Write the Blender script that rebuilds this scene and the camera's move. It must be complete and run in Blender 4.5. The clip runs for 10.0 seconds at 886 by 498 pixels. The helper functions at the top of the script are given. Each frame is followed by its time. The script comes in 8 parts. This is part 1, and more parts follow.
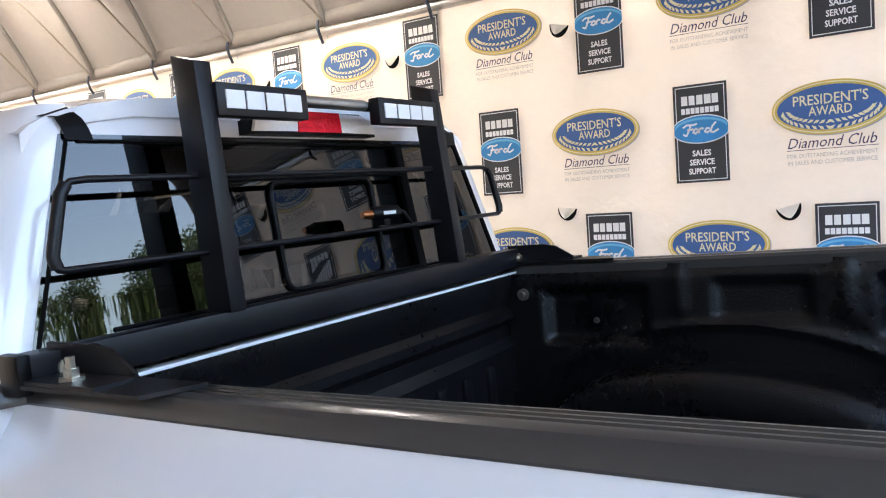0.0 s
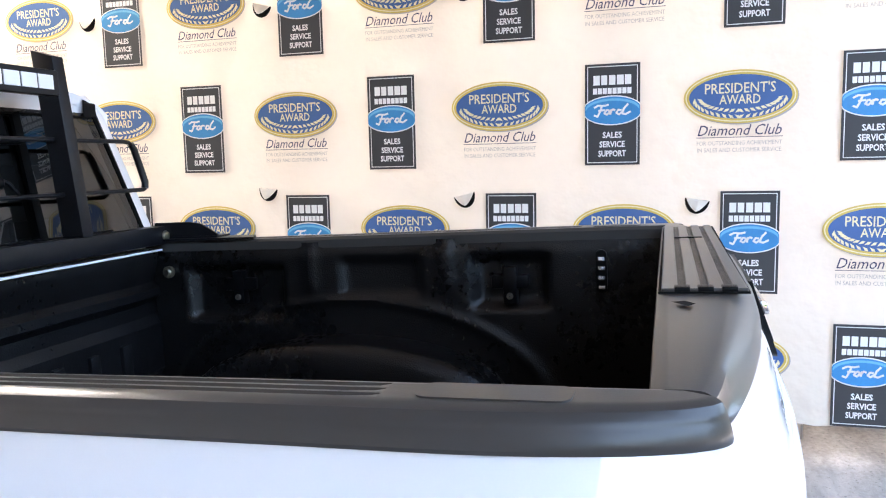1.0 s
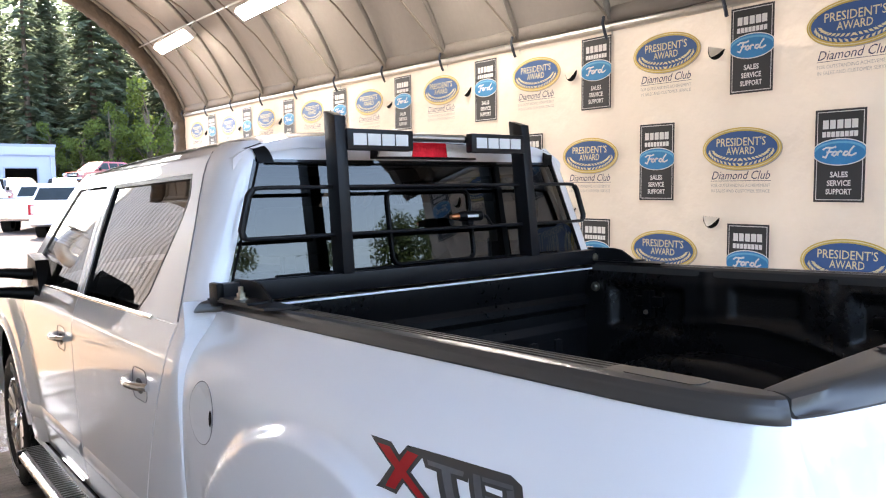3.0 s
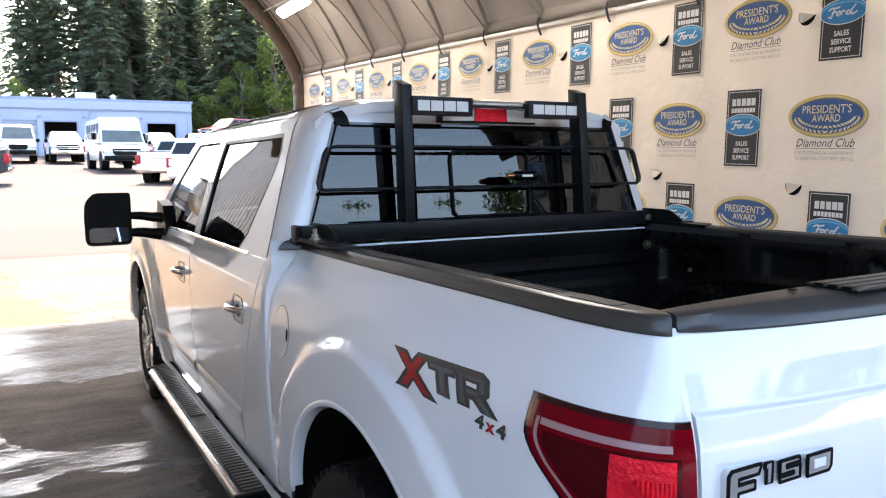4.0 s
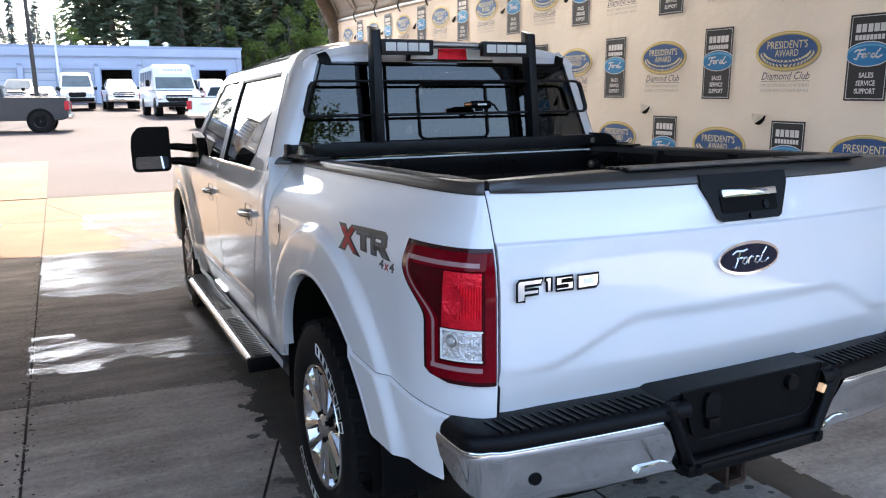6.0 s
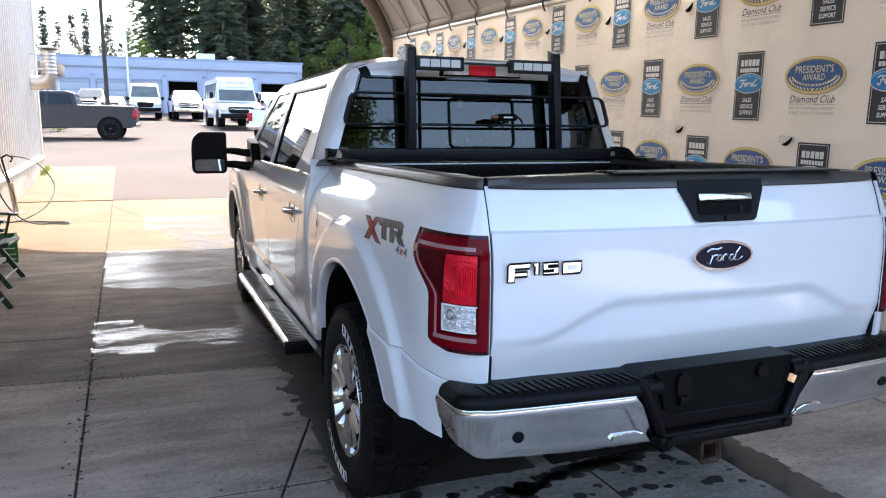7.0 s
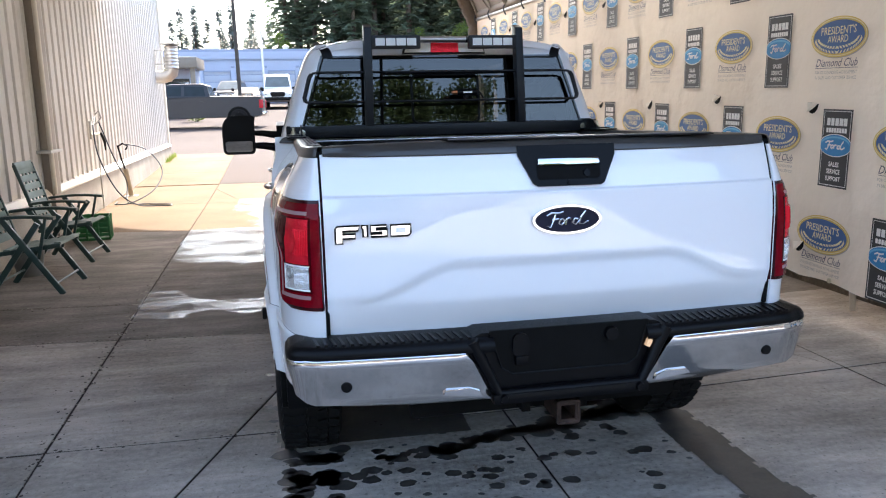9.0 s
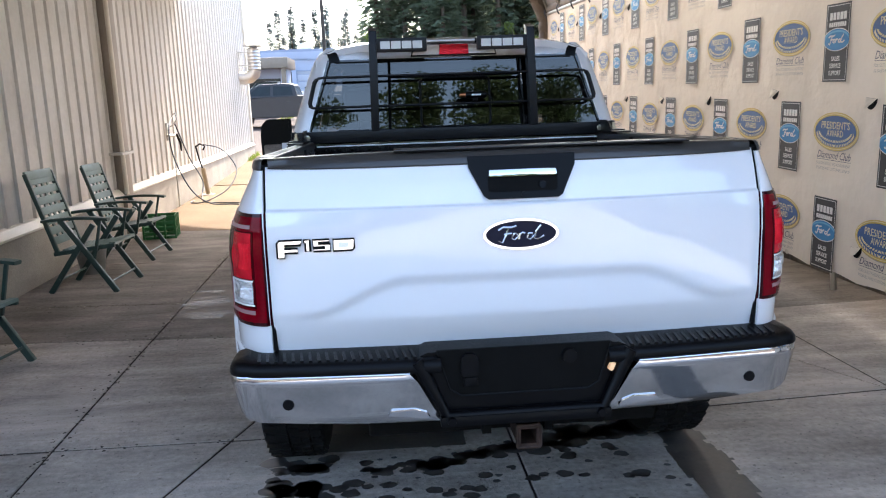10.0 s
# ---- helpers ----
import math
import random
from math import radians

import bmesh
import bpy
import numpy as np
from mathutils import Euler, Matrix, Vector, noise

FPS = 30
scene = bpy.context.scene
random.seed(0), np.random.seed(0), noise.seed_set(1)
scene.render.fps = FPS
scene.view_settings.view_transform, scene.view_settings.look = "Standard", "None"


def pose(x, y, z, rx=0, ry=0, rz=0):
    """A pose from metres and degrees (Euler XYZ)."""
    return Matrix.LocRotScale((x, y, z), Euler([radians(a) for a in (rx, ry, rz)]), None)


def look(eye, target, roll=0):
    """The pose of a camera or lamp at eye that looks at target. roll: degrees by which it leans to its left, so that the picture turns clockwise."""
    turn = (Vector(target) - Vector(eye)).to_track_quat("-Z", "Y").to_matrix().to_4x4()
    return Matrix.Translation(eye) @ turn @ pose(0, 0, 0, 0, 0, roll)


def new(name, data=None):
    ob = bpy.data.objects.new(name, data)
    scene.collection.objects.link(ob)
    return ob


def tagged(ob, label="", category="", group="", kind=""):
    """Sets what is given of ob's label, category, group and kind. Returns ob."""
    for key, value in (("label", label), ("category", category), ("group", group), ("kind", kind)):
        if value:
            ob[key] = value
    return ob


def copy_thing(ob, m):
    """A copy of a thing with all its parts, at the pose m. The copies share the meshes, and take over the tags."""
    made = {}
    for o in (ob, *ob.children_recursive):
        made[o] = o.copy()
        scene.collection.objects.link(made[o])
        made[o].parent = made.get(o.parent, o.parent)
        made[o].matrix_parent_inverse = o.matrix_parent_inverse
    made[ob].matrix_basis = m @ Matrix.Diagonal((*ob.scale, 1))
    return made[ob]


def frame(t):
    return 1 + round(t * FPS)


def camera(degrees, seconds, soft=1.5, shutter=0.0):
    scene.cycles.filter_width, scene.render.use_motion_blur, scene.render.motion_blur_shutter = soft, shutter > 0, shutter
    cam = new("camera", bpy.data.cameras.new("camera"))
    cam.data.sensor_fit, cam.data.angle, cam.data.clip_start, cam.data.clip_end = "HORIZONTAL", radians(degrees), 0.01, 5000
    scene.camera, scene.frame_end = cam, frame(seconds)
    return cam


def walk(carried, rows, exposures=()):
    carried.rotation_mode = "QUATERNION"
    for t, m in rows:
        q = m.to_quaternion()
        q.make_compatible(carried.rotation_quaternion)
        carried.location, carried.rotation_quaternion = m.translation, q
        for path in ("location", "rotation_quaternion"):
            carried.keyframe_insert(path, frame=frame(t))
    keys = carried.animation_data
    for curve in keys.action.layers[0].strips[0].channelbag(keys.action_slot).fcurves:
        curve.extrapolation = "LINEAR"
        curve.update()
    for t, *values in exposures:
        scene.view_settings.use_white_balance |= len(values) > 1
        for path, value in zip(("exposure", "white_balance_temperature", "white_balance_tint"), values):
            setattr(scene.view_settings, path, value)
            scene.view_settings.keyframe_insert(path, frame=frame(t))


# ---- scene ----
cam = camera(60.4, 10.0, soft=1.15)
PATH = [
    (0, (-1.471, 0.471, 1.633), (0.161, 1.619, 1.499), -5.0),
    (0.5, (-1.369, 0.222, 1.608), (0.426, 1.081, 1.409), -3.5),
    (1, (-1.387, 0.089, 1.606), (0.509, 0.687, 1.387), -2.3),
    (1.5, (-1.473, -0.014, 1.626), (0.399, 0.657, 1.416), -1.3),
    (2, (-1.45, -0.176, 1.637), (0.257, 0.85, 1.456), -1.6),
    (2.5, (-1.534, -0.298, 1.683), (-0.085, 1.072, 1.53), -2.3),
    (3, (-1.696, -0.431, 1.684), (-0.491, 1.158, 1.544), -1.3),
    (3.2, (-1.725, -0.492, 1.684), (-0.597, 1.153, 1.542), -0.6),
    (4.3, (-1.698, -0.972, 1.674), (-0.79, 0.788, 1.389), -0.7),
    (4.5, (-1.708, -1.044, 1.67), (-0.821, 0.72, 1.355), -1.2),
    (5, (-1.779, -1.253, 1.653), (-0.916, 0.515, 1.29), -1.6),
    (5.5, (-1.709, -1.454, 1.621), (-0.866, 0.319, 1.238), -1.2),
    (5.7, (-1.673, -1.536, 1.62), (-0.838, 0.24, 1.237), -1.0),
    (6.8, (-1.728, -1.926, 1.613), (-1.006, -0.093, 1.269), 0.3),
    (7, (-1.687, -2.003, 1.587), (-0.992, -0.157, 1.254), 0.7),
    (7.5, (-1.459, -2.186, 1.574), (-0.838, -0.312, 1.25), 0.8),
    (8, (-1.277, -2.248, 1.544), (-0.737, -0.351, 1.209), 0.4),
    (8.5, (-1.047, -2.244, 1.56), (-0.597, -0.328, 1.205), -0.4),
    (9, (-0.838, -2.408, 1.55), (-0.483, -0.476, 1.174), -1.1),
    (9.5, (-0.607, -2.44, 1.56), (-0.366, -0.492, 1.175), -1.6),
    (10, (-0.372, -2.357, 1.581), (-0.256, -0.397, 1.199), -2.0),
]
walk(cam, [(t, look(eye, target, roll)) for t, eye, target, roll in PATH],
     [(0, 4.12, 7000, 12), (1.0, 4.34, 6950, 12), (1.6, 4.08, 6950, 12), (2.2, 4.06, 7150, 13), (3.2, 3.75, 7050, 13), (4.5, 3.28, 6850, 10), (5.5, 3.19, 6700, 10), (7.0, 3.08, 6650, 10), (10.0, 3.12, 6700, 10)])

# ---- world, sun, exposure ----
SUN_WAY = Vector((0.16, 0.93, 1.0)).normalized()
world = bpy.data.worlds.new("world")
scene.world = world
world.use_nodes = True
wn = world.node_tree
sky = wn.nodes.new("ShaderNodeTexSky")
sky.sky_type = "NISHITA"
sky.sun_disc = False
sky.sun_elevation = math.asin(SUN_WAY.z)
sky.sun_rotation = math.atan2(SUN_WAY.x, SUN_WAY.y)
sky.dust_density = 2.5
sky.air_density = 1.0
sky.ozone_density = 1.0
wn.links.new(sky.outputs["Color"], wn.nodes["Background"].inputs["Color"])
wn.nodes["Background"].inputs["Strength"].default_value = 0.12
sun = new("sun", bpy.data.lights.new("sun", "SUN"))
sun.data.energy = 1.88
sun.data.angle = radians(0.6)
sun.data.color = (1.0, 0.94, 0.84)
sun.matrix_world = look(SUN_WAY * 60, (0, 0, 0))


# ---- materials ----
def shade(name, color, rough=0.5, metal=0.0, vary=0.12, size=0.3, fine=0.02, bump=0.0, bump_size=0.004, coat=0.0,
          spec=0.5, rough_vary=0.0, tint=None, piece=0.0, span=0.2):
    """A surface with variation at two scales. size, fine, bump_size: metres; tint: second colour that large patches take."""
    m = bpy.data.materials.new(name)
    m.use_nodes = True
    t = m.node_tree
    n, l = t.nodes, t.links
    p = n["Principled BSDF"]
    p.inputs["Roughness"].default_value = rough
    p.inputs["Metallic"].default_value = metal
    p.inputs["Coat Weight"].default_value = coat
    p.inputs["Coat Roughness"].default_value = 0.03
    p.inputs["Specular IOR Level"].default_value = spec
    c = n.new("ShaderNodeTexCoord")

    def noisy(metres, detail=3.0):
        x = n.new("ShaderNodeTexNoise")
        x.inputs["Scale"].default_value = 1.0 / metres
        x.inputs["Detail"].default_value = detail
        l.new(c.outputs["Object"], x.inputs["Vector"])
        return x

    big, small = noisy(size, 7.0), noisy(fine, 5.0)
    add = n.new("ShaderNodeMath")
    add.operation = "MULTIPLY_ADD"
    add.inputs[1].default_value = 0.65
    l.new(big.outputs["Fac"], add.inputs[0])
    half = n.new("ShaderNodeMath")
    half.operation = "MULTIPLY"
    half.inputs[1].default_value = 0.35
    l.new(small.outputs["Fac"], half.inputs[0])
    l.new(half.outputs[0], add.inputs[2])
    last = add
    if piece:
        info = n.new("ShaderNodeObjectInfo")
        k = n.new("ShaderNodeMath")
        k.operation = "MULTIPLY_ADD"
        k.inputs[1].default_value = piece
        l.new(info.outputs["Random"], k.inputs[0])
        l.new(add.outputs[0], k.inputs[2])
        last = k
    ramp = n.new("ShaderNodeValToRGB")
    a = [max(0.0, v * (1 - vary)) for v in color]
    b = [min(1.0, v * (1 + vary)) for v in (tint or color)]
    ramp.color_ramp.elements[0].position, ramp.color_ramp.elements[1].position = 0.5 - span, 0.5 + span
    ramp.color_ramp.elements[0].color, ramp.color_ramp.elements[1].color = (*a, 1), (*b, 1)
    l.new(last.outputs[0], ramp.inputs["Fac"])
    l.new(ramp.outputs["Color"], p.inputs["Base Color"])
    if rough_vary:
        r = n.new("ShaderNodeMapRange")
        r.inputs["From Min"].default_value, r.inputs["From Max"].default_value = 0.3, 0.7
        r.inputs["To Min"].default_value, r.inputs["To Max"].default_value = max(0.02, rough - rough_vary), rough + rough_vary
        l.new(add.outputs[0], r.inputs["Value"])
        l.new(r.outputs["Result"], p.inputs["Roughness"])
    if bump:
        q = noisy(bump_size, 4.0)
        d = n.new("ShaderNodeBump")
        d.inputs["Strength"].default_value = bump
        d.inputs["Distance"].default_value = bump_size
        l.new(q.outputs["Fac"], d.inputs["Height"])
        l.new(d.outputs["Normal"], p.inputs["Normal"])
    return m


def pane(name, tint, gloss=1.0, ior=1.5):
    """A thin pane: the tint lets light through, the gloss follows Fresnel."""
    m = bpy.data.materials.new(name)
    m.use_nodes = True
    t = m.node_tree
    n, l = t.nodes, t.links
    out = n["Material Output"]
    n.remove(n["Principled BSDF"])
    tr = n.new("ShaderNodeBsdfTransparent")
    tr.inputs["Color"].default_value = (*tint, 1)
    gl = n.new("ShaderNodeBsdfGlossy")
    gl.inputs["Roughness"].default_value = 0.01
    gl.inputs["Color"].default_value = (gloss, gloss, gloss, 1)
    fr = n.new("ShaderNodeFresnel")
    fr.inputs["IOR"].default_value = ior
    mix = n.new("ShaderNodeMixShader")
    l.new(fr.outputs[0], mix.inputs[0])
    l.new(tr.outputs[0], mix.inputs[1])
    l.new(gl.outputs[0], mix.inputs[2])
    l.new(mix.outputs[0], out.inputs["Surface"])
    return m


def lit_through(m, share):
    """Lets a share of the light fall through a thin sheet or leaf."""
    n, l = m.node_tree.nodes, m.node_tree.links
    p = n["Principled BSDF"]
    tl = n.new("ShaderNodeBsdfTranslucent")
    l.new(p.inputs["Base Color"].links[0].from_socket, tl.inputs["Color"])
    mix = n.new("ShaderNodeMixShader")
    mix.inputs[0].default_value = share
    l.new(p.outputs[0], mix.inputs[1])
    l.new(tl.outputs[0], mix.inputs[2])
    l.new(mix.outputs[0], n["Material Output"].inputs["Surface"])
    return m


def cloth(name, color, share, vary=0.06, wrinkle=0.25):
    """Coated tent cloth, through which a part of the light falls."""
    return lit_through(shade(name, color, 0.7, vary=vary, size=0.9, fine=0.05, bump=wrinkle, bump_size=0.25), share)


def glow(name, color, strength):
    m = shade(name, color, 0.4)
    p = m.node_tree.nodes["Principled BSDF"]
    p.inputs["Emission Color"].default_value = (*color, 1)
    p.inputs["Emission Strength"].default_value = strength
    return m


WHITE = shade("white_car_paint", (0.80, 0.80, 0.815), 0.30, vary=0.015, size=0.8, fine=0.002, coat=1.0, spec=0.25)
WHITE.node_tree.nodes["Principled BSDF"].inputs["Coat IOR"].default_value = 1.7
WHITE.node_tree.nodes["Principled BSDF"].inputs["Coat Roughness"].default_value = 0.02
# grey of raised lines that draw the shade inside body seams
SEAM = shade("shaded_seam", (0.20, 0.20, 0.21), 0.6)
# near-black for trim, and for shade drawn in gaps and openings
GAP = shade("dark_gap", (0.006, 0.006, 0.006), 0.8, spec=0.1)
BLACK = shade("black_textured_plastic", (0.0026, 0.0027, 0.0034), 0.36, spec=0.14, vary=0.3, size=0.25, bump=0.25, bump_size=0.0015, rough_vary=0.08)
CAP = shade("weathered_black_rail_plastic", (0.046, 0.0425, 0.040), 0.28, spec=0.5, vary=0.10, size=0.5, fine=0.03, bump=0.03, bump_size=0.003)
LINER = shade("black_sprayed_liner", (0.0042, 0.0041, 0.0047), 0.30, spec=0.36, vary=0.3, size=0.4, bump=0.4, bump_size=0.004, rough_vary=0.1)
RACK = shade("black_powder_coat", (0.007, 0.007, 0.009), 0.38, spec=0.28, vary=0.25, size=0.2, bump=0.12, bump_size=0.0012, rough_vary=0.06)
CHROME = shade("chrome_with_water_spots", (0.68, 0.67, 0.66), 0.08, 1.0, vary=0.10, size=0.16, fine=0.012, rough_vary=0.05)
LIP = shade("bright_chrome_lip", (0.72, 0.72, 0.73), 0.08, 1.0, vary=0.05)
STEEL = shade("galvanised_steel", (0.52, 0.51, 0.49), 0.38, 1.0, vary=0.15, size=0.15, fine=0.01, rough_vary=0.1)
# galvanised hoops; the shade under the canopy is put into this darker colour
HOOP = shade("shaded_steel_hoop", (0.20, 0.185, 0.165), 0.5, 0.5, vary=0.2, size=0.2)
POLE = shade("dark_weathered_pole", (0.045, 0.038, 0.032), 0.8, vary=0.3, size=0.4)
BOLT = shade("zinc_bolt", (0.62, 0.58, 0.48), 0.3, 1.0, vary=0.2, size=0.01)
RUBBER = shade("tyre_rubber", (0.007, 0.0066, 0.0066), 0.7, spec=0.18, vary=0.35, size=0.06, bump=0.3, bump_size=0.004)
RIM = shade("chrome_clad_rim", (0.66, 0.65, 0.64), 0.08, 1.0, vary=0.12, size=0.05, rough_vary=0.08)
RED = shade("red_lens", (0.16, 0.001, 0.006), 0.08, vary=0.25, size=0.05, fine=0.006, coat=0.0, spec=0.12)
SMOKED = shade("smoked_lamp_rim", (0.030, 0.002, 0.004), 0.12, vary=0.2, size=0.05, spec=0.3)
RED_DARK = shade("dark_red_lens", (0.055, 0.001, 0.003), 0.08, vary=0.3, size=0.05, coat=0.0, spec=0.12)
RED_BRIGHT = shade("bright_red_reflector", (0.80, 0.012, 0.030), 0.14, 0.40, vary=0.3, size=0.03, fine=0.006, spec=0.3, bump=0.35, bump_size=0.010)
CLEAR = shade("clear_ribbed_lens", (0.84, 0.84, 0.86), 0.12, 0.75, vary=0.25, size=0.016, fine=0.005, coat=1.0, bump=0.9, bump_size=0.012)
CARGO = shade("clear_cargo_lens", (0.86, 0.84, 0.81), 0.10, 0.0, vary=0.10, size=0.03, fine=0.006, coat=1.0, bump=0.2, bump_size=0.01)
STRIP = shade("frosted_light_strip", (0.36, 0.20, 0.20), 0.25, vary=0.1)
BADGE = shade("navy_enamel", (0.004, 0.006, 0.022), 0.35, spec=0.2, vary=0.15)
DECAL = shade("charcoal_vinyl", (0.022, 0.022, 0.024), 0.35, vary=0.15, coat=0.9, spec=0.4)
DECAL_GREY = shade("grey_vinyl", (0.10, 0.10, 0.105), 0.45, vary=0.3, spec=0.2)
DECAL_RED = shade("red_vinyl", (0.36, 0.014, 0.016), 0.4, vary=0.15, spec=0.25)
LETTER = shade("white_letter_vinyl", (0.82, 0.82, 0.80), 0.45, vary=0.03)
AMBER = glow("lit_plate_lamp", (0.8, 0.50, 0.28), 0.06)
GLASS = pane("tinted_glass", (0.30, 0.33, 0.34), 1.0, 1.62)
GLASS_DARK = pane("privacy_glass", (0.06, 0.065, 0.07), 1.0, 1.58)
GLASS_SIDE = pane("side_window_glass", (0.16, 0.175, 0.18), 1.0, 1.75)
MIRROR = shade("mirror_glass", (0.86, 0.87, 0.88), 0.02, 1.0, vary=0.01)
SEAT = shade("grey_seat_cloth", (0.06, 0.06, 0.065), 0.85, vary=0.2, size=0.1, bump=0.4, bump_size=0.003)
SEAT_PALE = shade("pale_headrest_cloth", (0.30, 0.29, 0.27), 0.85, vary=0.1, size=0.1)
UNDER = shade("dirty_underbody", (0.004, 0.0037, 0.0034), 0.8, spec=0.12, vary=0.4, size=0.1)
RUST = shade("rusty_steel", (0.06, 0.035, 0.026), 0.7, 0.5, vary=0.5, size=0.04)
COPPER = shade("copper_tip", (0.55, 0.22, 0.10), 0.3, 1.0)

CREAM = cloth("cream_printed_cloth", (0.77, 0.685, 0.59), 0.20, 0.03, 0.14)
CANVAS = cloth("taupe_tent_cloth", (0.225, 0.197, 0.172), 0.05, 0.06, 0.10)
# added skin's cloth, pale so that daylight reaches the banner's back
SKIN = cloth("pale_daylight_cloth", (0.66, 0.62, 0.56), 0.42, 0.05, 0.1)
CURTAIN = cloth("brown_canvas_roll", (0.10, 0.078, 0.060), 0.03, 0.2, 0.5)
PRINT_BLACK = shade("charcoal_print", (0.035, 0.034, 0.036), 0.55, vary=0.08, size=0.4)
PRINT_WHITE = shade("white_print", (0.80, 0.78, 0.75), 0.55, vary=0.03)
PRINT_BLUE = shade("bright_blue_print", (0.03, 0.24, 0.52), 0.5, vary=0.12, size=0.2)
PRINT_SKY = shade("pale_blue_print", (0.13, 0.44, 0.68), 0.5, vary=0.1, size=0.2)
PRINT_NAVY = shade("royal_blue_print", (0.045, 0.115, 0.30), 0.5, vary=0.08, size=0.2)
PRINT_GOLD = shade("gold_print", (0.62, 0.44, 0.10), 0.5, vary=0.12, size=0.1)
PRINT_PALE = shade("pale_gold_print", (0.80, 0.70, 0.42), 0.5, vary=0.1, size=0.1)
PRINT_INK = shade("navy_ink_print", (0.03, 0.035, 0.09), 0.55, vary=0.1)
PRINT_GREY = shade("grey_ink_print", (0.36, 0.34, 0.33), 0.55, vary=0.06)
CONCRETE = shade("worn_concrete", (0.338, 0.295, 0.257), 0.80, spec=0.06, vary=0.18, span=0.11, size=0.9, fine=0.03, bump=0.35, bump_size=0.012, tint=(0.38, 0.334, 0.293), rough_vary=0.1, piece=0.05)


def brushed(m, streak, squash, low, high, grit):
    """Adds brushed stains along one way and dark grit to a surface's colour."""
    t = m.node_tree
    n, l = t.nodes, t.links
    p = n["Principled BSDF"]
    base = p.inputs["Base Color"].links[0].from_socket
    c = n.new("ShaderNodeTexCoord")
    mp = n.new("ShaderNodeMapping")
    mp.inputs["Scale"].default_value = squash
    l.new(c.outputs["Object"], mp.inputs["Vector"])
    a = n.new("ShaderNodeTexNoise")
    a.inputs["Scale"].default_value, a.inputs["Detail"].default_value, a.inputs["Roughness"].default_value = 1 / streak, 9.0, 0.68
    l.new(mp.outputs[0], a.inputs["Vector"])
    r = n.new("ShaderNodeMapRange")
    r.inputs["From Min"].default_value, r.inputs["From Max"].default_value = 0.33, 0.67
    r.inputs["To Min"].default_value, r.inputs["To Max"].default_value = low, high
    l.new(a.outputs["Fac"], r.inputs["Value"])
    b = n.new("ShaderNodeTexNoise")
    b.inputs["Scale"].default_value, b.inputs["Detail"].default_value = 1 / grit, 3.0
    l.new(c.outputs["Object"], b.inputs["Vector"])
    q = n.new("ShaderNodeMapRange")
    q.inputs["From Min"].default_value, q.inputs["From Max"].default_value = 0.62, 0.72
    q.inputs["To Min"].default_value, q.inputs["To Max"].default_value = 1.0, 0.55
    l.new(b.outputs["Fac"], q.inputs["Value"])
    k = n.new("ShaderNodeMath")
    k.operation = "MULTIPLY"
    l.new(r.outputs[0], k.inputs[0])
    l.new(q.outputs[0], k.inputs[1])
    mul = n.new("ShaderNodeVectorMath")
    mul.operation = "SCALE"
    l.new(base, mul.inputs[0])
    l.new(k.outputs[0], mul.inputs["Scale"])
    l.new(mul.outputs[0], p.inputs["Base Color"])


WASHED = shade("damp_washed_concrete", (0.195, 0.172, 0.153), 0.75, spec=0.04, vary=0.18, span=0.11, size=0.9, fine=0.03, bump=0.35, bump_size=0.012, tint=(0.225, 0.199, 0.177), rough_vary=0.1, piece=0.05)
brushed(WASHED, 0.30, (0.4, 1.5, 1.0), 0.66, 1.30, 0.022)
brushed(CONCRETE, 0.30, (0.4, 1.5, 1.0), 0.70, 1.30, 0.022)
JOINT = shade("joint_dirt", (0.066, 0.055, 0.046), 0.9, spec=0.05, vary=0.4, size=0.1)
# floor concrete past the canopy's shadow, the sun's warmth put into its tan
SUNLIT_CONCRETE = shade("sunlit_tan_concrete", (0.118, 0.076, 0.044), 0.85, spec=0.2, vary=0.14, size=0.9, fine=0.03, bump=0.3, bump_size=0.01, tint=(0.15, 0.098, 0.058), piece=0.08)
# unseen slabs behind the bay, made pale to bounce light inside
BOUNCE_CONCRETE = shade("pale_bounce_concrete", (0.40, 0.38, 0.36), 0.75, vary=0.14, size=0.9, fine=0.03, piece=0.06)
FOUND = shade("stained_foundation_concrete", (0.34, 0.30, 0.25), 0.8, vary=0.25, size=0.5, bump=0.4, bump_size=0.015)
TARMAC = shade("pale_lot_surface", (0.074, 0.058, 0.053), 0.9, spec=0.15, vary=0.12, size=3.0, fine=0.08, bump=0.3, bump_size=0.02)
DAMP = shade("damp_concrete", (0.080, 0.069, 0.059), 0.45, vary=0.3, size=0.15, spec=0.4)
WET = shade("wet_dark_concrete", (0.060, 0.053, 0.047), 0.5, vary=0.3, size=0.1, spec=0.6)
SIDING = shade("cream_metal_siding", (0.55, 0.51, 0.465), 0.36, vary=0.08, size=0.8, fine=0.05, tint=(0.59, 0.555, 0.515))
SPOUT = shade("weathered_taupe_spout", (0.30, 0.255, 0.21), 0.5, vary=0.15, size=0.5)
TAUPE = shade("taupe_painted_steel", (0.20, 0.165, 0.13), 0.5, vary=0.12, size=0.4)
TRIM = shade("cream_flashing", (0.66, 0.60, 0.50), 0.45, vary=0.08, size=0.5)
GREEN = shade("dark_green_plastic", (0.030, 0.062, 0.055), 0.38, vary=0.2, size=0.15, rough_vary=0.08)
GREEN_PALE = shade("faded_green_plastic", (0.13, 0.19, 0.175), 0.38, vary=0.15, size=0.15)
CRATE = shade("bright_green_crate", (0.02, 0.16, 0.045), 0.4, vary=0.2, size=0.1)
HOSE = shade("dark_blue_hose", (0.03, 0.04, 0.06), 0.45, vary=0.2)
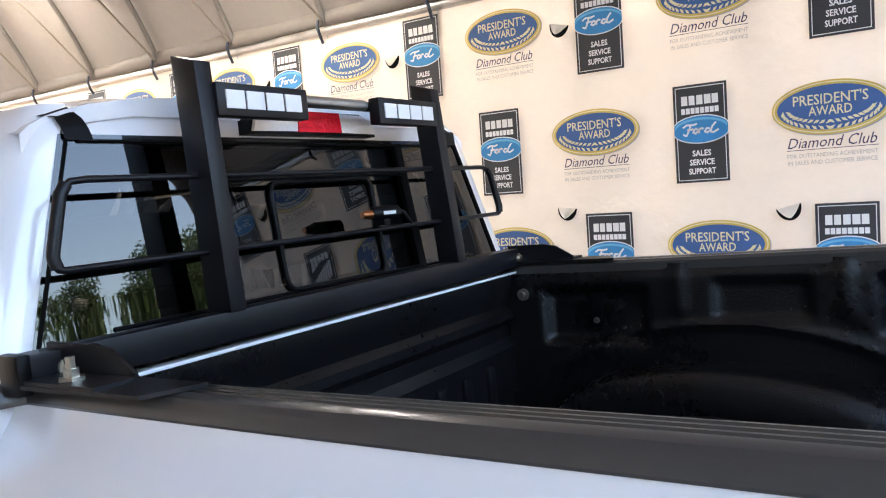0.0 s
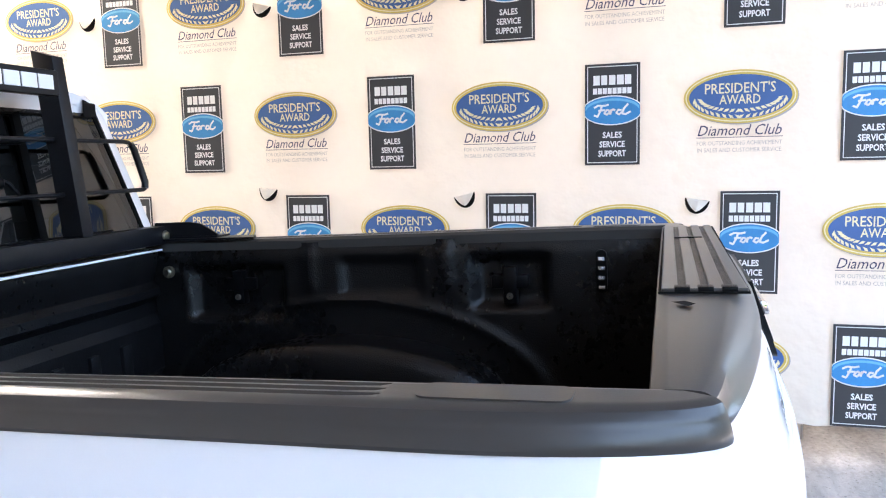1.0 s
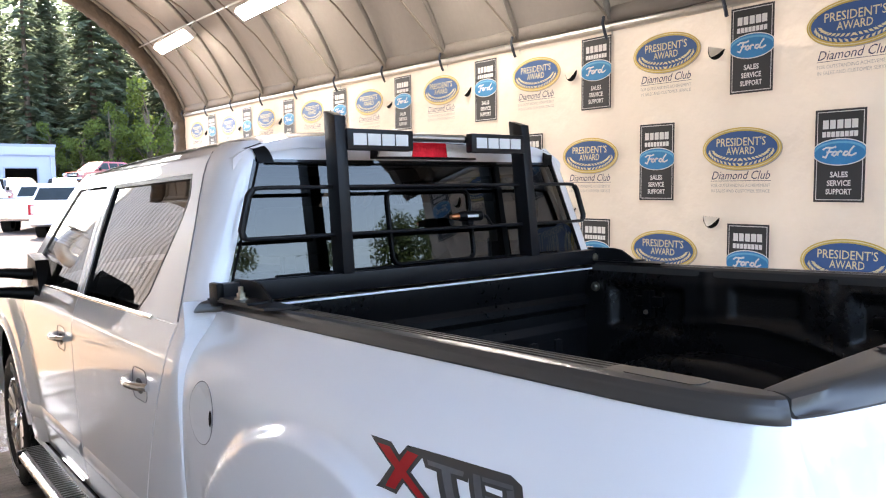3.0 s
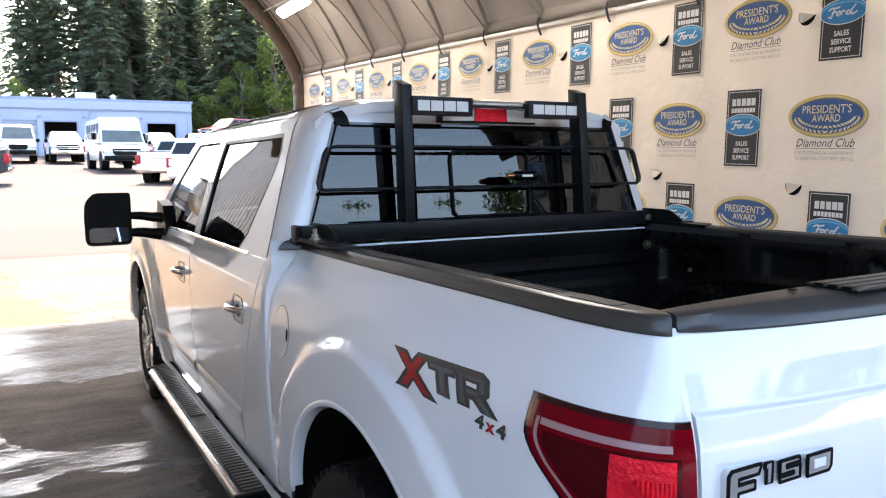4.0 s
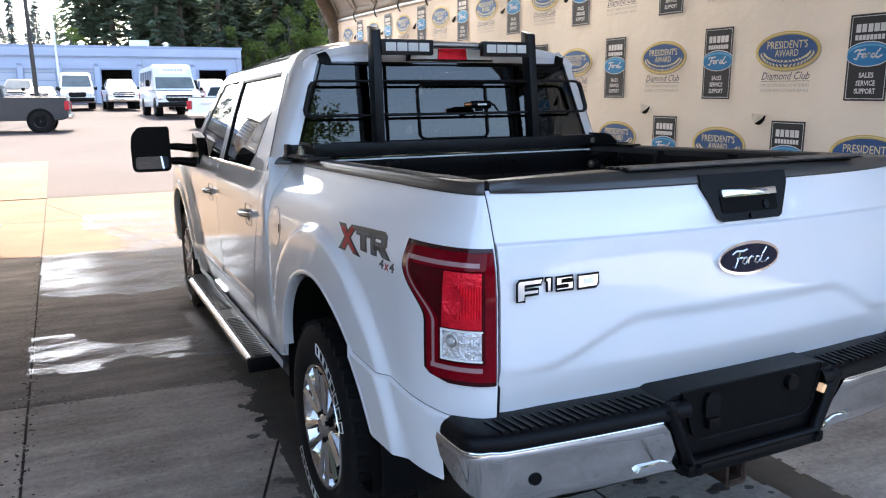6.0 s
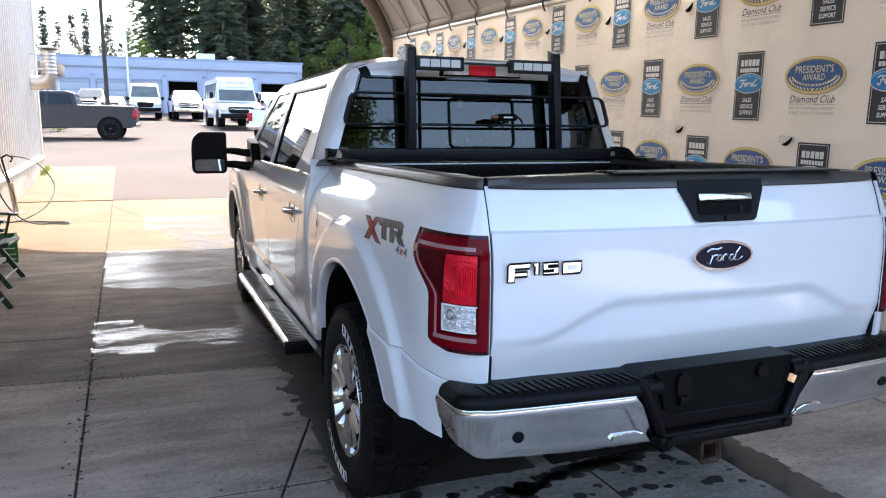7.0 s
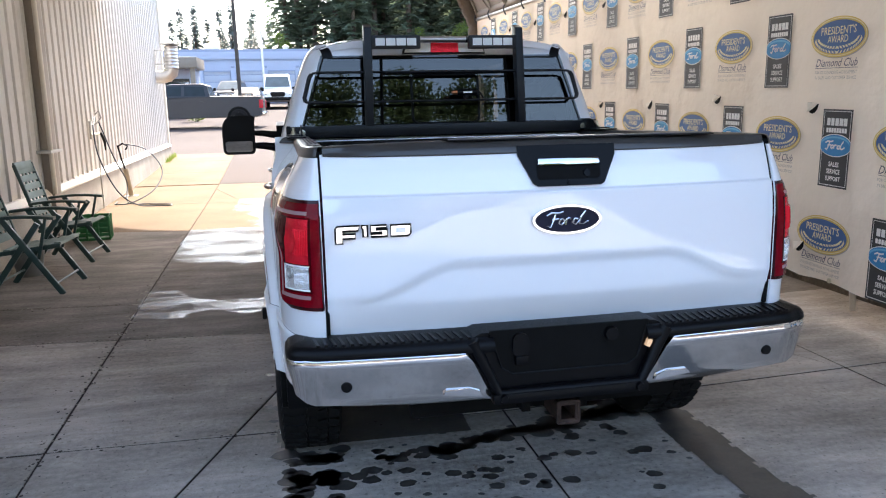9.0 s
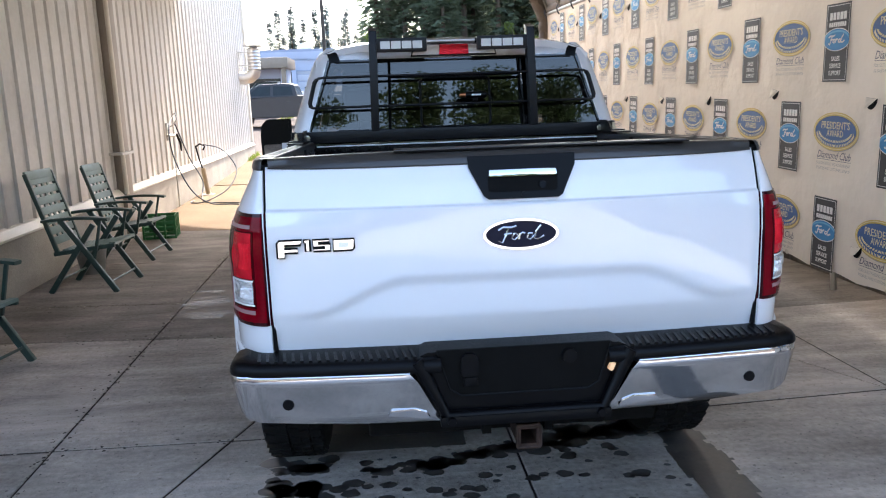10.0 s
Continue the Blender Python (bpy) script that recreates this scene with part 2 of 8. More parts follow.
WAND = shade("tan_pipe", (0.45, 0.36, 0.24), 0.5, vary=0.2, size=0.05)
TIN = shade("grey_bucket", (0.22, 0.22, 0.21), 0.45, 0.3, vary=0.2, size=0.1)
LAMP_ON = glow("lit_tube_cover", (1.0, 0.96, 0.90), 8.0)
BLUE_WALL = shade("pale_blue_wall", (0.36, 0.40, 0.51), 0.7, vary=0.06, size=2.5)
BLUE_DARK = shade("blue_wall_trim", (0.26, 0.30, 0.40), 0.6, vary=0.06, size=2.0)
BAY_DOOR = shade("pale_bay_door", (0.38, 0.405, 0.48), 0.6, vary=0.05, size=1.5)
DOORWAY = shade("dark_workshop", (0.05, 0.045, 0.04), 0.8, vary=0.4, size=1.0)
CAR_WHITE = shade("white_vehicle_paint", (0.62, 0.62, 0.63), 0.3, vary=0.02, coat=1.0)
CAR_GREY = shade("charcoal_vehicle_paint", (0.030, 0.033, 0.038), 0.4, vary=0.06, spec=0.25)
CAR_RED = shade("dark_red_vehicle_paint", (0.32, 0.03, 0.03), 0.3, vary=0.06, coat=1.0)
CAR_BLUE = shade("dark_blue_vehicle_paint", (0.03, 0.05, 0.13), 0.3, vary=0.06, coat=1.0)
# windshield glass with the sky's pale reflection put into its colour
SCREEN_GLASS = shade("sky_pale_windshield", (0.075, 0.090, 0.086), 0.10, vary=0.3, size=0.7, spec=0.6)
VEHICLE_RED = shade("vehicle_tail_lens", (0.36, 0.010, 0.022), 0.25, vary=0.2, size=0.1, spec=0.3)
ALLOY = shade("alloy_rim", (0.50, 0.50, 0.51), 0.35, 0.2, vary=0.1, size=0.1)
CAR_GLASS = shade("vehicle_glass", (0.022, 0.030, 0.034), 0.15, vary=0.2, spec=0.15)
BARK = shade("bark", (0.10, 0.075, 0.055), 0.9, vary=0.3, size=0.4, bump=0.6, bump_size=0.05)
# fir needles lightened somewhat, with haze put into the colour
NEEDLE = lit_through(shade("dark_fir_needles", (0.105, 0.135, 0.092), 0.75, vary=0.25, size=1.2, fine=0.2, tint=(0.12, 0.15, 0.092), piece=0.12), 0.6)
# distant firs: thicker haze put into a paler, bluer needle colour
NEEDLE_FAR = shade("haze_tinted_far_needles", (0.12, 0.155, 0.15), 0.8, vary=0.15, size=1.2, fine=0.2)
LEAF = lit_through(shade("yellow_green_leaves", (0.12, 0.16, 0.03), 0.6, vary=0.4, size=0.9, fine=0.15), 0.4)
LEAF_DARK = shade("mid_green_leaves", (0.07, 0.11, 0.04), 0.65, vary=0.4, size=0.9, fine=0.15)
for leafy in (NEEDLE, LEAF, LEAF_DARK):
    p_ = leafy.node_tree.nodes["Principled BSDF"]
    t_ = leafy.node_tree.nodes.new("ShaderNodeBsdfTranslucent")
    m_ = leafy.node_tree.nodes.new("ShaderNodeMixShader")
    m_.inputs[0].default_value = 0.55
    leafy.node_tree.links.new(p_.inputs["Base Color"].links[0].from_socket, t_.inputs["Color"])
    leafy.node_tree.links.new(p_.outputs[0], m_.inputs[1])
    leafy.node_tree.links.new(t_.outputs[0], m_.inputs[2])
    leafy.node_tree.links.new(m_.outputs[0], leafy.node_tree.nodes["Material Output"].inputs["Surface"])



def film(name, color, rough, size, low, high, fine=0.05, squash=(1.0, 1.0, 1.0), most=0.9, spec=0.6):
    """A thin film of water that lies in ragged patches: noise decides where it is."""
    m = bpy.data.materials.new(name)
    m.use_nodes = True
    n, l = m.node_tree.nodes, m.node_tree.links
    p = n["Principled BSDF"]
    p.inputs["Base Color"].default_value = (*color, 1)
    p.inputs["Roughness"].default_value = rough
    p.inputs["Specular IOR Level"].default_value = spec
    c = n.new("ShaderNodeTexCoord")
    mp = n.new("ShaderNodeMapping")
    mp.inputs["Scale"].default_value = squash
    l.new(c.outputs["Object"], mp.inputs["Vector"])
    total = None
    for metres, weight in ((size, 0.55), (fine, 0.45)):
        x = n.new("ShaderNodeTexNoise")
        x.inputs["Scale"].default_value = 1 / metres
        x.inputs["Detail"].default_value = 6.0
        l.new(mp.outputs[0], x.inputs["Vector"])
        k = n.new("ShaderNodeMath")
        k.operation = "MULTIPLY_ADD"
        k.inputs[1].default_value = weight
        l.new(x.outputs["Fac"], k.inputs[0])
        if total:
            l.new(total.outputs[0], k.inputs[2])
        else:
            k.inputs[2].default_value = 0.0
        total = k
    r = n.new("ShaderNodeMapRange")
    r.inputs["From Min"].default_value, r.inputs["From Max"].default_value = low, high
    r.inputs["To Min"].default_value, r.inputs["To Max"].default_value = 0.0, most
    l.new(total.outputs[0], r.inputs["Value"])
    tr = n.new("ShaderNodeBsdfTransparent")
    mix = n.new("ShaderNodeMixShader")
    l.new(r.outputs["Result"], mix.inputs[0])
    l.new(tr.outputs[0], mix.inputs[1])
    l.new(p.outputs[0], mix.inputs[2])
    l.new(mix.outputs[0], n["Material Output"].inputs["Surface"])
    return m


# soapy water; the sky's pale blue reflection is put into its colour
PUDDLE = film("sky_tinted_soapy_water", (0.25, 0.28, 0.34), 0.2, 0.4, 0.39, 0.56, 0.04, (0.5, 1.0, 1.0), 0.60, 0.35)
# soapy streaks, whitened in place of sky shine they lack
STREAK = film("sky_whitened_soap_streaks", (0.41, 0.42, 0.44), 0.22, 0.30, 0.45, 0.58, 0.035, (0.28, 1.2, 1.0), 0.70, 0.45)

# ---- mesh helpers ----
class Shape:
    """Points and faces that become one mesh."""

    def __init__(self):
        self.v, self.f, self.m = [], [], []
        self.boxy, self.soft = False, False

    def put(self, verts, faces, slot=0, at=None):
        k = len(self.v)
        self.v += [tuple(at @ Vector(p)) for p in verts] if at else [tuple(p) for p in verts]
        self.f += [tuple(i + k for i in face) for face in faces]
        self.m += [slot] * len(faces)
        return self

    def box(self, lo, hi, bevel=0.0, slot=0, at=None):
        self.boxy = True
        b = bmesh.new()
        bmesh.ops.create_cube(b, size=1)
        for q in b.verts:
            q.co = [lo[i] + (q.co[i] + 0.5) * (hi[i] - lo[i]) for i in range(3)]
        if bevel:
            bmesh.ops.bevel(b, geom=list(b.edges), offset=bevel, segments=2, profile=0.6, affect="EDGES")
        b.verts.index_update()
        self.put([q.co[:] for q in b.verts], [[q.index for q in g.verts] for g in b.faces], slot, at)
        b.free()
        return self

    def tube(self, path, r, n=10, slot=0, at=None, closed=False, caps=True, flat=1.0):
        """A round bar along a path; r: one radius, or one for each point."""
        self.soft = True
        pts = [Vector(q) for q in path]
        rs = r if isinstance(r, (list, tuple)) else [r] * len(pts)
        vs, fs = [], []
        last = None
        for i, q in enumerate(pts):
            a = pts[i - 1] if i or closed else pts[i]
            c = pts[(i + 1) % len(pts)] if i + 1 < len(pts) or closed else pts[i]
            d = (c - a).normalized()
            if last is None:
                up = Vector((0, 0, 1)) if abs(d.z) < 0.9 else Vector((1, 0, 0))
                s = d.cross(up).normalized()
            else:
                s = (last - d * last.dot(d)).normalized()
            last = s
            w = d.cross(s)
            vs += [q + (s * math.cos(k * math.tau / n) + w * math.sin(k * math.tau / n) * flat) * rs[i] for k in range(n)]
        m = len(pts)
        for i in range(m if closed else m - 1):
            for k in range(n):
                fs.append((i * n + k, i * n + (k + 1) % n, ((i + 1) % m) * n + (k + 1) % n, ((i + 1) % m) * n + k))
        if caps and not closed:
            fs += [tuple(range(n - 1, -1, -1)), tuple(range((m - 1) * n, m * n))]
        return self.put(vs, fs, slot, at)

    def grid(self, rows, slot=0, at=None, closed=False):
        """A sheet over rows of points."""
        n, m = len(rows), len(rows[0])
        fs = []
        for i in range(n - 1):
            for k in range(m if closed else m - 1):
                fs.append((i * m + k, i * m + (k + 1) % m, (i + 1) * m + (k + 1) % m, (i + 1) * m + k))
        return self.put([q for r in rows for q in r], fs, slot, at)

    def slab(self, rows, into, slot=0, at=None):
        """A sheet whose rim is folded back by the vector into."""
        self.grid(rows, slot, at)
        d = Vector(into)
        rim = list(rows[0]) + [r[-1] for r in rows[1:]] + list(rows[-1])[-2::-1] + [r[0] for r in rows[-2:0:-1]]
        n = len(rim)
        return self.put(list(rim) + [Vector(q) + d for q in rim], [((i + 1) % n, i, i + n, (i + 1) % n + n) for i in range(n)], slot, at)

    def prism(self, poly, lo, hi, axis="x", slot=0, at=None):
        """A flat outline drawn out along an axis; poly holds the two other coordinates in x, y, z order."""
        n = len(poly)

        def spot(a, b, h):
            return {"x": (h, a, b), "y": (a, h, b), "z": (a, b, h)}[axis]

        vs = [spot(a, b, lo) for a, b in poly] + [spot(a, b, hi) for a, b in poly]
        fs = [tuple(range(n - 1, -1, -1)), tuple(range(n, 2 * n))] + [(i, (i + 1) % n, (i + 1) % n + n, i + n) for i in range(n)]
        return self.put(vs, fs, slot, at)

    def turned(self, profile, n=32, slot=0, at=None, axis="x"):
        """A profile of (along, radius) turned round an axis."""
        rows = []
        for a, r in profile:
            row = []
            for k in range(n):
                c, s = r * math.cos(k * math.tau / n), r * math.sin(k * math.tau / n)
                row.append({"x": (a, c, s), "y": (c, a, s), "z": (c, s, a)}[axis])
            rows.append(row)
        return self.grid(rows, slot, at, closed=True)

    def words(self, body, size, slot=0, at=None, shear=0.0, bold=0.0, space=1.0, width=None):
        """Lettering in the built-in font, centred, in the x, y plane; width: fitted to it."""
        c = bpy.data.curves.new("lettering", "FONT")
        c.body, c.size, c.shear, c.offset, c.space_character = body, size, shear, bold, space
        c.align_x, c.align_y, c.resolution_u = "CENTER", "CENTER", 2
        o = bpy.data.objects.new("lettering", c)
        scene.collection.objects.link(o)
        me = bpy.data.meshes.new_from_object(o.evaluated_get(bpy.context.evaluated_depsgraph_get()))
        pts = [Vector(q.co) for q in me.vertices]
        if width and pts:
            have = max(q.x for q in pts) - min(q.x for q in pts)
            mid = (max(q.x for q in pts) + min(q.x for q in pts)) / 2
            pts = [Vector(((q.x - mid) * width / have, q.y, 0)) for q in pts]
        self.put(pts, [tuple(f.vertices) for f in me.polygons], slot, at)
        bpy.data.objects.remove(o)
        bpy.data.curves.remove(c)
        bpy.data.meshes.remove(me)
        return self

    def mesh(self, name, mats, sharp=35):
        me = bpy.data.meshes.new(name)
        me.from_pydata(self.v, [], self.f)
        mats = mats if isinstance(mats, (list, tuple)) else [mats]
        for q in mats:
            me.materials.append(q)
        if len(mats) > 1:
            me.polygons.foreach_set("material_index", self.m)
        b = bmesh.new()
        b.from_mesh(me)
        bmesh.ops.remove_doubles(b, verts=b.verts, dist=0.00005)
        b.to_mesh(me)
        b.free()
        if sharp == 35:
            sharp = 55 if self.soft else 18 if self.boxy else 35
        if sharp:
            me.polygons.foreach_set("use_smooth", [True] * len(me.polygons))
            me.set_sharp_from_angle(angle=radians(sharp))
        return me


def thing(name, label, category, at=None, group="", kind=""):
    """An empty at a thing's base, which its parts hang from."""
    ob = new(name)
    ob.empty_display_size = 0.1
    if at:
        ob.matrix_world = at
    return tagged(ob, label, category, group, kind)


def part(name, shape, mats, parent, label="", sharp=35):
    ob = new(name, shape.mesh(name, mats, sharp))
    ob.parent = parent
    return tagged(ob, label)


def single(name, shape, mats, label, category, at=None, group="", kind="", sharp=35):
    """A thing of one mesh."""
    ob = new(name, shape.mesh(name, mats, sharp))
    if at:
        ob.matrix_world = at
    return tagged(ob, label, category, group, kind)


def step(a, b, x):
    x = min(1.0, max(0.0, (x - a) / (b - a)))
    return x * x * (3 - 2 * x)


def spread(a, b, n):
    return [a + (b - a) * i / (n - 1) for i in range(n)]


def oval(cx, cy, rx, ry, n=40):
    return [(cx + rx * math.cos(i * math.tau / n), cy + ry * math.sin(i * math.tau / n)) for i in range(n)]


def rounded(x0, y0, x1, y1, r, n=5):
    out = []
    for cx, cy, a in ((x1 - r, y1 - r, 0), (x0 + r, y1 - r, 90), (x0 + r, y0 + r, 180), (x1 - r, y0 + r, 270)):
        out += [(cx + r * math.cos(radians(a + 90 * i / n)), cy + r * math.sin(radians(a + 90 * i / n))) for i in range(n + 1)]
    return out


# plain squiggle that stands for script on badges and prints
SCRIPT = [[(-0.95, 0.55), (-0.75, 0.85), (-0.40, 0.80), (-0.20, 0.95)], [(-0.55, 0.75), (-0.62, 0.1), (-0.78, -0.75), (-0.95, -0.55)], [(-0.72, 0.10), (-0.40, 0.18)],
          [(-0.30, 0.15), (-0.42, -0.30), (-0.28, -0.50), (-0.12, -0.10), (-0.22, 0.20), (-0.32, 0.12)], [(-0.05, 0.20), (-0.10, -0.45)], [(-0.07, 0.0), (0.05, 0.25), (0.15, 0.12)],
          [(0.48, 0.10), (0.32, 0.15), (0.22, -0.30), (0.36, -0.50), (0.55, -0.10)], [(0.82, 0.95), (0.62, 0.35), (0.52, -0.40), (0.70, -0.50), (0.95, -0.15)]]


# ---- the large structure ----
def lot_height(y):
    """The floor is level; past the canopy the lot climbs gently."""
    if y < 11:
        return 0.0
    if y < 17:
        return (y - 11) ** 2 * 0.034 / 12
    return 0.034 * (min(y, 78) - 14)


def banner_x(y):
    return 2.79 - 0.02 * y


HOUSE_BACK = -0.6


def house_x(y):
    return -3.65 - 0.04 * y


def build_ground():
    ys = [-900, -300, -120, -60, -30, -12, -6, 0, 6, 10, 11, 12, 13, 13.58, 13.62, 14, 15, 16, 17, 20, 30, 50, 78, 110, 200, 500, 1500]
    xs = [-1500, -400, -120, -60, -30, -15, -8, -4, 0, 4, 8, 15, 30, 60, 120, 400, 1500]
    s = Shape().grid([[(x, y, lot_height(y) - (0.013 if -12 < y < 13.6 else 0.0)) for x in xs] for y in ys])
    single("ground", s, TARMAC, "sunlit pale grey lot surface that climbs gently", "ground", kind="structure")


build_ground()

# tent frame: centre of the arches along the canopy
TENT_BACK, TENT_FRONT = -1.8, 12.2


def arch(y, a, r):
    """A point of the arch at y, at a degrees from the horizontal, r from its centre."""
    return (-0.53 + 0.02 * (12.2 - y) + r * math.cos(radians(a)), y, 1.93 - 0.0225 * (12.2 - y) + r * math.sin(radians(a)))


def build_canopy():
    ys = [TENT_BACK + (TENT_FRONT - TENT_BACK) * i / 72 for i in range(73)]
    rows = []
    for i, y in enumerate(ys):
        belly = 0.02 * math.sin((y - 3.31) / 0.96 * math.pi) ** 2
        rows.append([arch(y, a, 3.345 - belly) for a in spread(21, 147, 47)])
    cover = Shape().grid(rows)
    tent = thing("canopy_roof", "taupe fabric tunnel canopy roof on galvanised steel arches", "canopy", kind="structure")
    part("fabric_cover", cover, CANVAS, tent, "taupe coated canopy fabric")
    feet = [3.31 + 0.96 * k for k in range(-5, 10)]
    hoop = Shape().tube([arch(0, a, 3.30) for a in spread(21.5, 146.5, 40)], 0.024, 10)
    first = None
    for y in feet:
        if first is None:
            first = part("hoop", hoop, HOOP, tent, "galvanised steel hoop")
            first.location = Vector(arch(y, 0, 0)) - Vector(arch(0, 0, 0))
        else:
            o = new("hoop", first.data)
            o.parent = tent
            o.location = Vector(arch(y, 0, 0)) - Vector(arch(0, 0, 0))
            tagged(o, "galvanised steel hoop")
    for side in (1, -1):
        for y in feet[:-1]:
            def lie(a):
                return arch(y + (a - 22) / 34 * 0.96, a if side > 0 else 180 - a, 3.27)
            s = Shape().tube([lie(q) for q in ((22, 34, 46, 56) if side > 0 else (35, 42, 49, 56))], 0.011, 8)
            part("brace", s, TAUPE, tent, "dark slanting brace")
    for a in (42, 66, 90, 114, 138):
        s = Shape().tube([arch(y, a, 3.26) for y in spread(TENT_BACK, TENT_FRONT, 8)], 0.013, 8)
        part("purlin", s, STEEL, tent)
    for a in (20.5, 147.5):
        s = Shape().tube([arch(y, a, 3.29) for y in spread(TENT_BACK, TENT_FRONT, 12)], 0.03, 12)
        part("eave_pipe", s, STEEL, tent, "galvanised eave pipe")
        rows = []
        for i in range(90):
            y = TENT_BACK + (TENT_FRONT - TENT_BACK) * i / 89
            c = Vector(arch(y, a + (1.4 if a < 90 else -1.4), 3.335))
            w = 0.048 + 0.010 * noise.noise((y * 1.7, a, 0.3))
            rows.append([c + Vector((math.cos(q) * w, 0, math.sin(q) * w * 1.25)) for q in spread(0, math.tau * 13 / 14, 14)])
        part("fabric_hem", Shape().grid(rows, closed=True), CANVAS, tent, "rolled hem of the canopy fabric")
    # added flap, unseen, that joins canopy to house and keeps daylight out
    rows = [[arch(y, 147, 3.345), (house_x(y) - 0.05, y, arch(y, 147, 3.345)[2] + 0.12)] for y in spread(HOUSE_BACK, TENT_FRONT, 10)]
    part("side_flap", Shape().grid(rows), CANVAS, tent)
    # added outer skin, unseen, below the eave; tempers daylight behind the banner
    rows = [[arch(y, 20.5, 3.36), (banner_x(y) + 0.42, y, 2.5), (banner_x(y) + 0.60, y, 1.2), (banner_x(y) + 0.62, y, -0.06)] for y in spread(TENT_BACK, TENT_FRONT, 10)]
    part("side_skin", Shape().grid(rows), SKIN, tent, "added outer cloth that tempers daylight behind the banner")
    # added strip along the ground that blocks the glow of the outer cloth
    rows = [[(banner_x(y) + 0.585, y, 0.55), (banner_x(y) + 0.59, y, 0.3), (banner_x(y) + 0.60, y, -0.06)] for y in spread(TENT_BACK, TENT_FRONT, 10)]
    part("skirt", Shape().grid(rows), CURTAIN, tent, "added brown skirt that blocks the bright outer cloth")
    for y in feet:
        foot = Vector(arch(y, 21.0, 3.28))
        s = Shape().tube([foot + Vector((-0.03, 0.03, 0.05)), foot + Vector((-0.055, 0.02, 0.0)), foot + Vector((-0.04, 0.01, -0.07)),
                          foot + Vector((-0.01, 0.02, -0.11))], 0.012, 6)
        part("tie_strap", s, HOSE, tent, "blue tie strap")
        s = Shape().tube([(foot.x + 0.04, y, foot.z), (banner_x(y) + 0.34, y, 0.0)], 0.024, 8)
        part("leg", s, STEEL, tent, "galvanised leg behind the banner")
    # rolled-up end curtains
    for y in (TENT_FRONT, TENT_BACK):
        path = [arch(y, a, 3.235) for a in spread(20, 148, 120)]
        if y > 0:
            path = [(arch(y, 20, 3.235)[0] + 0.02, y, z) for z in spread(0.02, arch(y, 20, 3.235)[2] - 0.05, 50)] + path
        rows = []
        for i, c in enumerate(path):
            c = Vector(c)
            d = (Vector(path[min(i + 1, len(path) - 1)]) - Vector(path[max(i - 1, 0)])).normalized()
            out = d.cross(Vector((0, 1, 0)))
            w = 0.115 + 0.007 * math.sin(i * 1.9) + 0.012 * noise.noise((i * 0.35, 2, y))
            rows.append([c + (out * math.cos(q) + Vector((0, 1.3, 0)) * math.sin(q)) * w for q in spread(0, math.tau * 11 / 12, 12)])
        part("end_curtain", Shape().grid(rows, closed=True), CURTAIN, tent, "brown rolled-up end curtain", 60)
    return tent


canopy = build_canopy()


